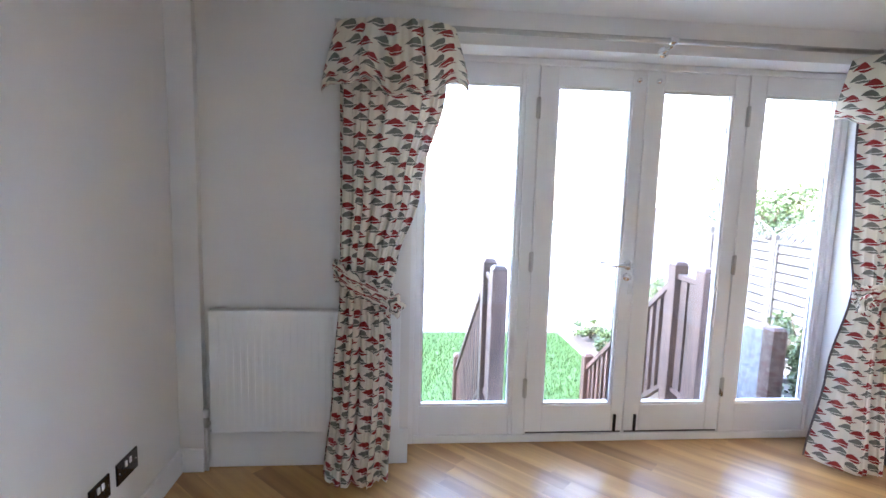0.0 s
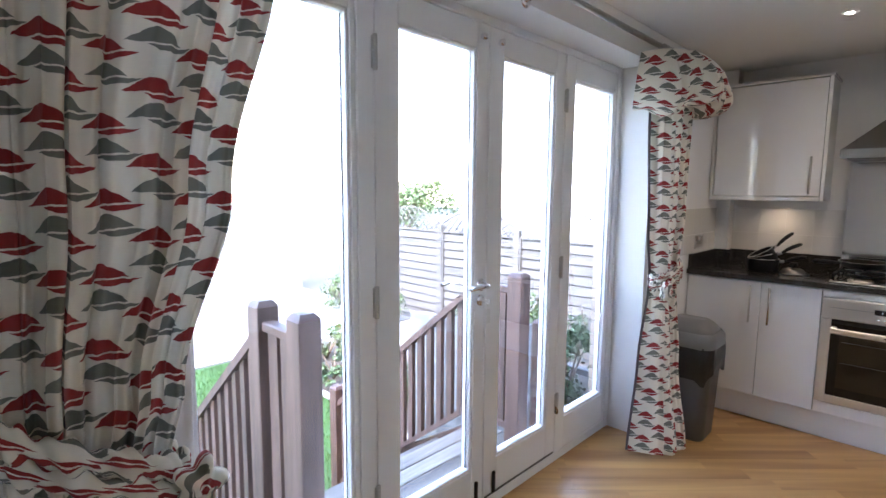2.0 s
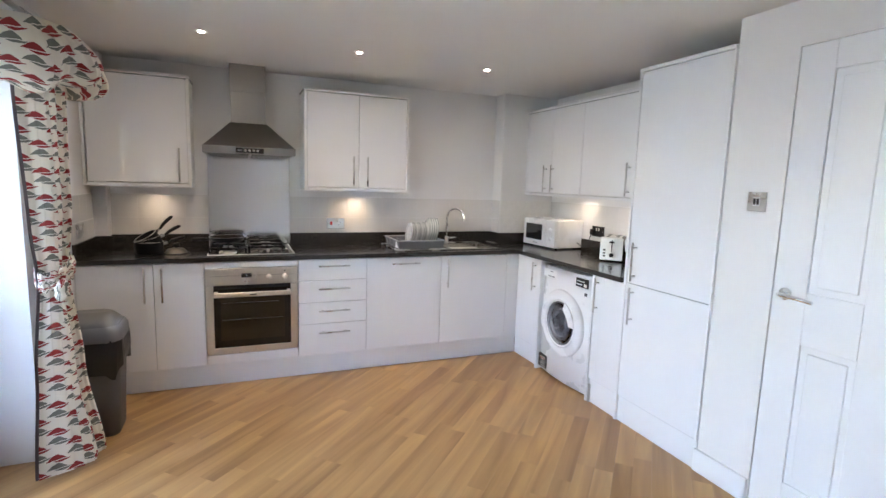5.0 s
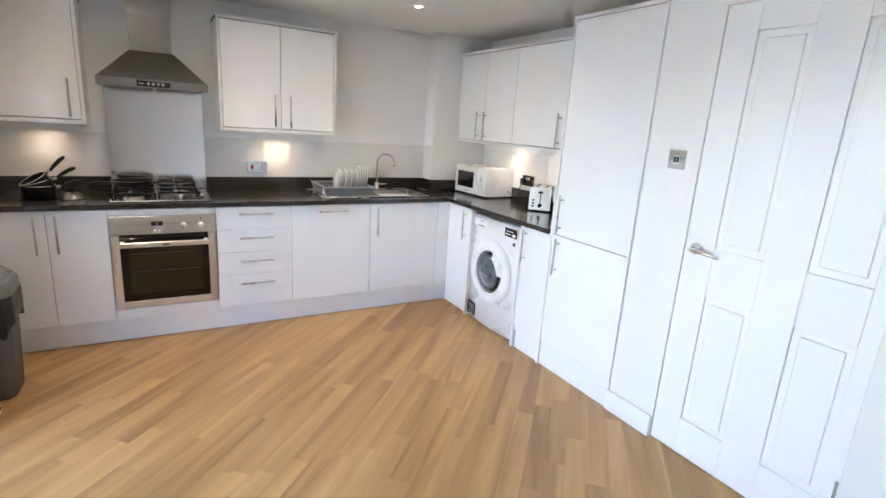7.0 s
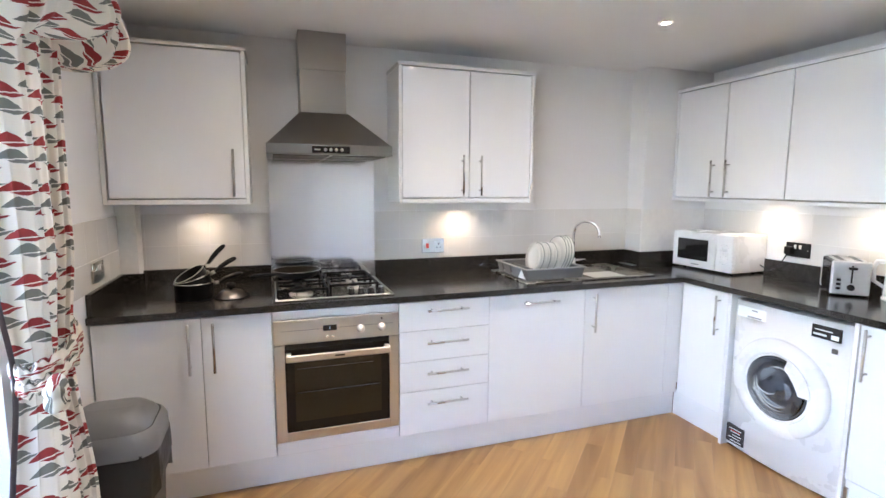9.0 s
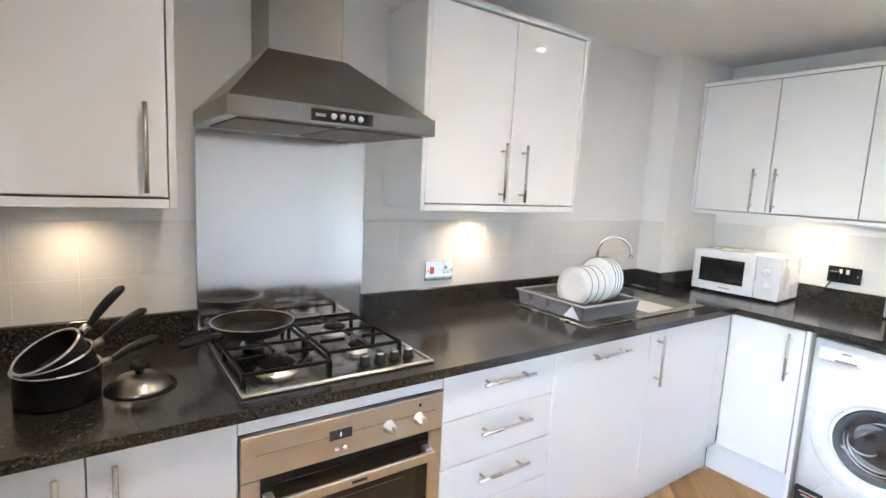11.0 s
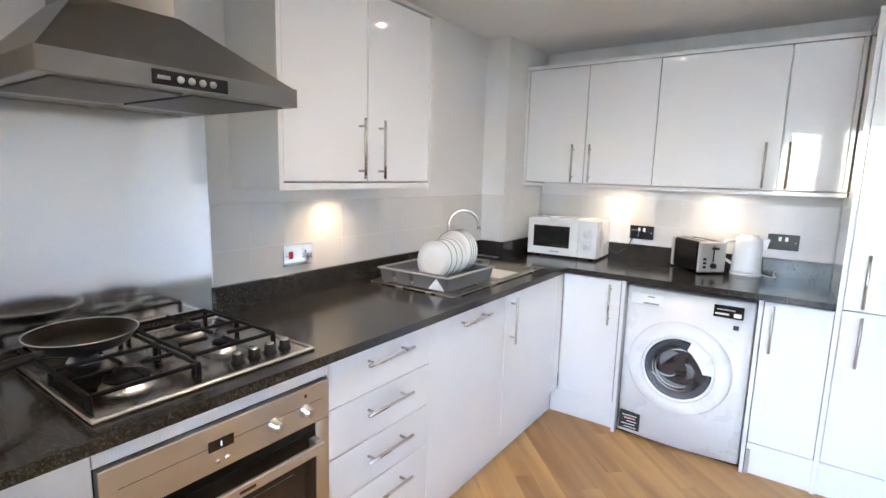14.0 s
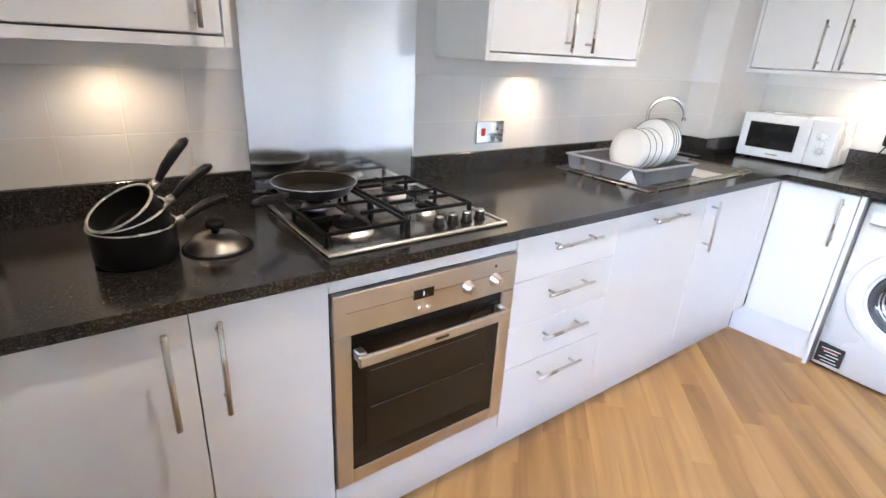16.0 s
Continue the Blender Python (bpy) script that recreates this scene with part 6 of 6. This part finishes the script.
def shrub(x, y, z, r, h, mat, label, n=900, seed=1, size=0.05):
    rn = random.Random(seed)
    s = thing("shrub", (x, y, z), label, "shrub", "garden shrubs")
    stems = []
    for k in range(6):
        a = k * 1.05 + rn.random()
        stems.append(tube([(x, y, z), (x + 0.3 * r * math.cos(a), y + 0.3 * r * math.sin(a), z + 0.4 * h), (x + 0.7 * r * math.cos(a), y + 0.7 * r * math.sin(a), z + 0.85 * h)], [0.014, 0.010, 0.004], 6))
    part("stems", join(*stems), BARK, s)
    vs, fs = [], []
    clumps = [(rn.uniform(-1, 1), rn.uniform(-1, 1), rn.uniform(0.15, 1), rn.uniform(0.25, 0.5)) for _ in range(12)]
    for _ in range(n):
        cx_, cy_, cz_, cr = rn.choice(clumps)
        d = Vector((rn.gauss(0, 1), rn.gauss(0, 1), rn.gauss(0, 1))).normalized() * cr * rn.random() ** 0.4
        p = Vector((x + r * 0.75 * (cx_ + d.x), y + r * 0.75 * (cy_ + d.y), z + max(0.03, h * (cz_ * 0.75 + d.z * 0.5))))
        t1 = Vector((rn.gauss(0, 1), rn.gauss(0, 1), rn.gauss(0, 0.6))).normalized() * size * rn.uniform(0.6, 1.2)
        t2 = t1.cross(Vector((rn.gauss(0, 1), rn.gauss(0, 1), rn.gauss(0, 1)))).normalized() * size * 0.45
        i = len(vs)
        vs += [tuple(p), tuple(p + t1 * 0.5 + t2), tuple(p + t1), tuple(p + t1 * 0.5 - t2)]
        fs.append((i, i + 1, i + 2, i + 3))
    me = bpy.data.meshes.new("leaves")
    me.from_pydata(vs, [], fs)
    me.transform(Matrix.Translation((-x, -y, -z)))
    me.materials.append(mat)
    lv = new("leaves", me)
    lv.parent = s
    ORIGIN[lv] = Vector((x, y, z))
    return s


for k, (x, y, r, h, m, n) in enumerate([(3.35, 6.9, 0.38, 0.40, LEAF, 900), (3.75, 7.7, 0.42, 0.50, LEAF_PALE, 900), (3.45, 5.7, 0.32, 0.35, LEAF, 800), (3.8, 6.2, 0.35, 0.45, LEAF, 800), (3.4, 8.2, 0.3, 0.35, LEAF_PALE, 700), (3.75, 5.1, 0.35, 0.40, LEAF_PALE, 800)]):
    shrub(x, y, GZ + 0.03, r, h, m, "low leafy green shrub in the flower border", n, 20 + k)
for k, (x, y, r, h, m) in enumerate([(3.45, 3.45, 0.30, 0.80, LEAF), (3.75, 4.00, 0.32, 1.00, LEAF_PALE), (3.40, 4.10, 0.26, 0.70, LEAF), (3.95, 3.40, 0.26, 0.90, LEAF_PALE)]):
    shrub(x, y, GZ + 0.74, r, h, m, "leafy green shrub growing in the planter", 900, 40 + k, 0.045)
for k, (x, y, r, h, m) in enumerate([(6.0, 7.0, 0.35, 0.7, LEAF), (5.95, 8.9, 0.45, 0.8, LEAF_PALE), (5.9, 10.6, 0.5, 0.8, LEAF_PALE), (6.0, 5.2, 0.35, 0.75, LEAF)]):
    shrub(x, y, GZ + 0.006, r, h, m, "bushy green shrub against the fence", 900, 60 + k)


# boundary fences with slatted panels, trellis tops and posts
def fence_panel(parent, o, d, length, slats, height, trellis):
    """Panel from o along the unit direction d."""
    o, d = Vector(o), Vector(d)
    rot = Matrix.Translation(o) @ Matrix.Rotation(math.atan2(d.y, d.x), 4, "Z")
    for i in range(slats):
        z = 0.04 + (height - 0.04) * i / slats
        pitch = (height - 0.04) / slats
        lap = Matrix.Translation((0, 0, z)) @ Matrix.Rotation(radians(8), 4, "X")
        part("slat", turned(box(0.05, length - 0.05, -0.006, 0.006, 0.0, pitch * 0.86, 0.002), rot @ lap), FENCE, parent)
    # added dark sheet, no real board: paints the shade seen between slats
    part("gap_shade", turned(box(0.06, length - 0.06, -0.040, -0.032, 0.03, height), rot), FENCE_GAP_SHADE, parent)
    part("batten", turned(join(box(0.05, 0.085, 0.015, 0.035, 0.03, height), box(length - 0.085, length - 0.05, 0.015, 0.035, 0.03, height)), rot), FENCE, parent)
    if trellis:
        bars = []
        n = 11
        for i in range(n):
            a = 0.05 + (length - 0.1) * i / n
            b = 0.05 + (length - 0.1) * (i + 2.2) / n
            arch = lambda q: height + 0.16 + 0.30 * math.sin(math.pi * min(1, max(0, q / length)))
            b = min(b, length - 0.05)
            bars.append(tube([(a, 0.0, height + 0.015), (b, 0.0, arch(b))], 0.010, 6))
            a2, b2 = length - a, length - b
            bars.append(tube([(a2, 0.014, height + 0.015), (b2, 0.014, arch(b2))], 0.010, 6))
        bars.append(tube([(0.05 + (length - 0.1) * k / 12, 0.0, height + 0.17 + 0.30 * math.sin(math.pi * k / 12)) for k in range(13)], 0.016, 6))
        bars.append(box(0.05, length - 0.05, -0.02, 0.02, height, height + 0.03))
        part("trellis", turned(join(*bars), rot), FENCE, parent, "arched lattice top")


east_fence = thing("garden_fence", (6.5, 8, GZ), "weathered slatted timber fence with arched trellis", "fence", "boundary fences")
for i in range(5):
    y = 2.60 + 1.80 * i
    part("post", box(6.45, 6.55, y - 0.05, y + 0.05, GZ, 0.78, 0.006), FENCE, east_fence)
    if i < 4:
        fence_panel(east_fence, (6.5, y, GZ), (0, 1, 0), 1.8, 11, 1.78, True)
garden_wall = thing("garden_wall", (0, 13.2, GZ), "white painted wall across the end of the garden", "garden wall")
part("wall", box(-7.9, 6.4, 13.1, 13.3, GZ, 0.55, 0.01), RENDERED, garden_wall)
part("coping", box(-7.9, 6.4, 13.06, 13.34, 0.55, 0.61, 0.01), RENDERED, garden_wall)
west_fence = thing("garden_fence", (-5.2, 8, GZ), "weathered slatted timber fence beside the lawn", "fence", "boundary fences")
for i in range(6):
    y = 3.0 + 1.8 * i
    part("post", box(-5.25, -5.15, y - 0.05, y + 0.05, GZ, 0.70, 0.006), FENCE, west_fence)
    if i < 5:
        fence_panel(west_fence, (-5.2, y, GZ), (0, 1, 0), 1.8, 9, 1.78, False)

# tree behind the fence
tree = thing("tree", (12.3, 15.6, GZ), "leafy green garden tree beyond the fence", "tree")
rn = random.Random(9)
limbs = [tube([(12.3, 15.6, GZ), (12.32, 15.6, -0.2), (12.28, 15.62, 0.6)], [0.16, 0.12, 0.09], 10)]
for k in range(7):
    a = k * 0.9
    limbs.append(tube([(12.3, 15.6, -0.1 + 0.1 * k), (12.3 + 0.6 * math.cos(a), 15.6 + 0.6 * math.sin(a), 0.5 + 0.1 * k), (12.3 + 1.2 * math.cos(a), 15.6 + 1.2 * math.sin(a), 1.1 + 0.12 * k)], [0.06, 0.04, 0.015], 7))
part("trunk", join(*limbs), BARK, tree)
vs, fs = [], []
clumps = [(rn.uniform(-1.5, 1.5), rn.uniform(-1.5, 1.5), rn.uniform(0.4, 2.0), rn.uniform(0.35, 0.65)) for _ in range(26)]
for _ in range(4200):
    cx_, cy_, cz_, cr = rn.choice(clumps)
    d = Vector((rn.gauss(0, 1), rn.gauss(0, 1), rn.gauss(0, 1))).normalized() * cr * rn.random() ** 0.4
    p = Vector((12.3 + cx_ + d.x, 15.6 + cy_ + d.y, cz_ + d.z * 0.8))
    t1 = Vector((rn.gauss(0, 1), rn.gauss(0, 1), rn.gauss(0, 0.6))).normalized() * 0.12
    t2 = t1.cross(Vector((rn.gauss(0, 1), rn.gauss(0, 1), 1))).normalized() * 0.05
    i = len(vs)
    vs += [tuple(p), tuple(p + t1 * 0.5 + t2), tuple(p + t1), tuple(p + t1 * 0.5 - t2)]
    fs.append((i, i + 1, i + 2, i + 3))
me = bpy.data.meshes.new("crown")
me.from_pydata(vs, [], fs)
me.transform(Matrix.Translation((-12.3, -15.6, -GZ)))
me.materials.append(LEAF_PALE)
crown = new("crown", me)
crown.parent = tree

# opaque pale blue-grey: haze put into the colour of the far panes
HAZE_GLASS = material("hazy_window_glass", (0.42, 0.46, 0.50), 0.15)
# neighbouring house beyond the east fence
house = thing("neighbour_house", (20, 9, GZ), "pale rendered neighbouring house with a tiled roof", "house")
part("wall", box(17.0, 25.0, 3.0, 14.0, GZ, 8.2), RENDERED, house)
bm = bmesh.new()
pv = [(16.6, 8.2), (25.4, 8.2), (21.0, 11.2)]
a = [bm.verts.new((x, 2.6, z)) for x, z in pv]
b = [bm.verts.new((x, 14.4, z)) for x, z in pv]
bm.faces.new(a), bm.faces.new(b[::-1])
for k in range(3):
    bm.faces.new((a[k], b[k], b[(k + 1) % 3], a[(k + 1) % 3]))
bmesh.ops.recalc_face_normals(bm, faces=bm.faces[:])
part("roof", bm, ROOF_TILE, house)
for y in (5.0, 8.2, 11.4):
    for z in (0.0, 2.6):
        w = part("window", box(16.95, 17.02, y, y + 1.2, z, z + 1.2, 0.01), WHITE_PLASTIC, house)
        part("pane", join(box(16.93, 16.955, y + 0.07, y + 0.57, z + 0.07, z + 1.13), box(16.93, 16.955, y + 0.63, y + 1.13, z + 0.07, z + 1.13)), HAZE_GLASS, w)

# outer brick leaf of this house
BX0, BX1 = -0.03, 2.615
structure("outer_wall", join(box(-7.0, BX0, 2.70, 2.785, GZ, 5.2), box(BX1 + 0.004, 9.0, 2.70, 2.785, GZ, 5.2), box(BX0, BX1 + 0.004, 2.70, 2.785, 2.14, 5.2), box(BX0, BX1 + 0.004, 2.70, 2.785, GZ, -0.02)), MORTAR, "buff brick outside wall of the house", "wall")
house_roof = structure("roof", box(-7.0, 9.0, -6.0, 2.69, 5.2, 5.4), ROOF_TILE, "tiled roof of the house", "roof")
structure("sill", box(BX0, BX1, 2.70, 2.835, -0.022, 0.02, 0.004), PAVING, "pale stone door sill", "sill")
outer = bpy.data.objects["outer_wall"]


def shared_piece(name, mesh, mat_parent, place, turn=0.0):
    ob = new(name, mesh)
    ob.parent = mat_parent
    ob.matrix_basis = Matrix.Translation(place) @ Matrix.Rotation(turn, 4, "Z")
    return ob


def piece_mesh(name, w, d, h, bevel, mat):
    bm = box(-w / 2, w / 2, -d / 2, d / 2, -h / 2, h / 2, bevel)
    me = bpy.data.meshes.new(name)
    bm.to_mesh(me)
    bm.free()
    me.materials.append(mat)
    return me


brick_mesh = piece_mesh("brick", 0.215, 0.1025, 0.065, 0.004, BRICK)
half_mesh = piece_mesh("brick_half", 0.1025, 0.1025, 0.065, 0.004, BRICK)
for r in range(45):
    z = -0.95 + 0.075 * r
    if z > 2.35:
        break
    if r % 2:
        shared_piece("brick", half_mesh, outer, (BX1 + 0.0513, 2.745, z))
        off = 0.1025 + 0.010
    else:
        off = 0.0
    for k in range(3):
        shared_piece("brick", brick_mesh, outer, (BX1 + off + 0.1075 + 0.225 * k, 2.745, z))

# ---- wall tiles ----
tile_back = thing("wall_tiles", (3.79, 0.8, 1.0), "glossy cream wall tiles above the worktop", "tiles", kind="structure")
TZ = [(1.007, 1.1285), (1.1315, 1.300)]
tile_cache = {}


def tile(parent, place, size, turn):
    key = tuple(round(s, 3) for s in size)
    if key not in tile_cache:
        tile_cache[key] = piece_mesh("tile", size[0], 0.006, size[1], 0.0006, TILE)
    ob = new("tile", tile_cache[key])
    ob.parent = parent
    ob.matrix_basis = Matrix.Translation(Vector(place) - ORIGIN[parent]) @ Matrix.Rotation(turn, 4, "Z")


def tile_run(a, b, fixed, axis, normal_turn):
    """Tiles between a and b along one wall, cut at the far end."""
    for z0, z1 in TZ:
        p = a
        sgn = 1 if b > a else -1
        while (b - p) * sgn > 0.01:
            w = min(0.153, abs(b - p))
            c = p + sgn * w / 2
            place = (fixed, c, (z0 + z1) / 2) if axis == "y" else (c, fixed, (z0 + z1) / 2)
            tile(tile_back, place, (w, z1 - z0), normal_turn)
            p += sgn * (w + 0.002)


part("grout", join(box(WX - 0.0069, WX - 0.0005, -0.744, 1.094, 1.006, 1.301), box(WX - 0.0069, WX - 0.0005, 1.696, 2.329, 1.006, 1.301), box(3.697, 3.6995, 2.331, NY - 0.001, 1.006, 1.301),
                   box(2.66, 3.696, NY - 0.0069, NY - 0.0005, 1.006, 1.301), box(3.641, 3.796, -0.7445, -0.739, 1.006, 1.301), box(3.637, 3.6395, SY + 0.004, -0.747, 1.006, 1.301), box(1.946, 3.636, SY + 0.0005, SY + 0.0069, 1.006, 1.301)), GROUT, tile_back)
tile_run(1.696, 2.327, WX - 0.0045, "y", radians(90))
tile_run(1.094, -0.742, WX - 0.0045, "y", radians(90))
tile_run(3.635, 1.948, SY + 0.0045, "x", 0.0)
tile_run(3.694, 2.70, NY - 0.0045, "x", 0.0)
tile_run(3.790, 3.642, -0.7405, "x", 0.0)

# ---- floor boards, laid at forty-five degrees ----
def clip(poly, a, b, c):
    """Keeps the side where a*x + b*y <= c."""
    out = []
    for (p, q) in zip(poly, poly[1:] + poly[:1]):
        dp, dq = a * p[0] + b * p[1] - c, a * q[0] + b * q[1] - c
        if dp <= 0:
            out.append(p)
        if dp * dq < 0:
            k = dp / (dp - dq)
            out.append((p[0] + k * (q[0] - p[0]), p[1] + k * (q[1] - p[1])))
    return out


rnd = random.Random(12)
W = 0.092
c45 = math.sqrt(0.5)
for row in range(-40, 60):
    v0 = row * W
    u = -4.0 - rnd.random() * 0.8
    while u < 5.0:
        ln = rnd.uniform(0.55, 1.05)
        quad = [(u + 0.0002, v0 + 0.0002), (u + ln - 0.0002, v0 + 0.0002), (u + ln - 0.0002, v0 + W - 0.0002), (u + 0.0002, v0 + W - 0.0002)]
        mid = (u + ln / 2, v0 + W / 2)
        # u runs south-east, v north-east
        poly = [(c45 * (a + b), c45 * (b - a)) for a, b in quad]
        for e in ((-1, 0, -WW - 0.0), (1, 0, 3.262), (0, -1, 0.74), (0, 1, 2.60)):
            poly = clip(poly, *e) if len(poly) > 2 else []
        u += ln
        if len(poly) < 3:
            continue
        cx_, cy_ = c45 * (mid[0] + mid[1]), c45 * (mid[1] - mid[0])
        bm = bmesh.new()
        loc = []
        for x, y in poly:
            dx, dy = x - cx_, y - cy_
            loc.append((c45 * (dx - dy), c45 * (dx + dy)))
        top = [bm.verts.new((a, b, 0.0)) for a, b in loc]
        bot = [bm.verts.new((a, b, -0.016)) for a, b in loc]
        f = bm.faces.new(top)
        for k in range(len(top)):
            bm.faces.new((top[k], bot[k], bot[(k + 1) % len(top)], top[(k + 1) % len(top)]))
        bmesh.ops.recalc_face_normals(bm, faces=bm.faces[:])
        me = bpy.data.meshes.new("board")
        bm.to_mesh(me)
        bm.free()
        me.materials.append(OAK)
        ob = new("board", me)
        ob.parent = floor
        ob.matrix_basis = Matrix.Translation((cx_, cy_, 0.0)) @ Matrix.Rotation(radians(-45), 4, "Z")
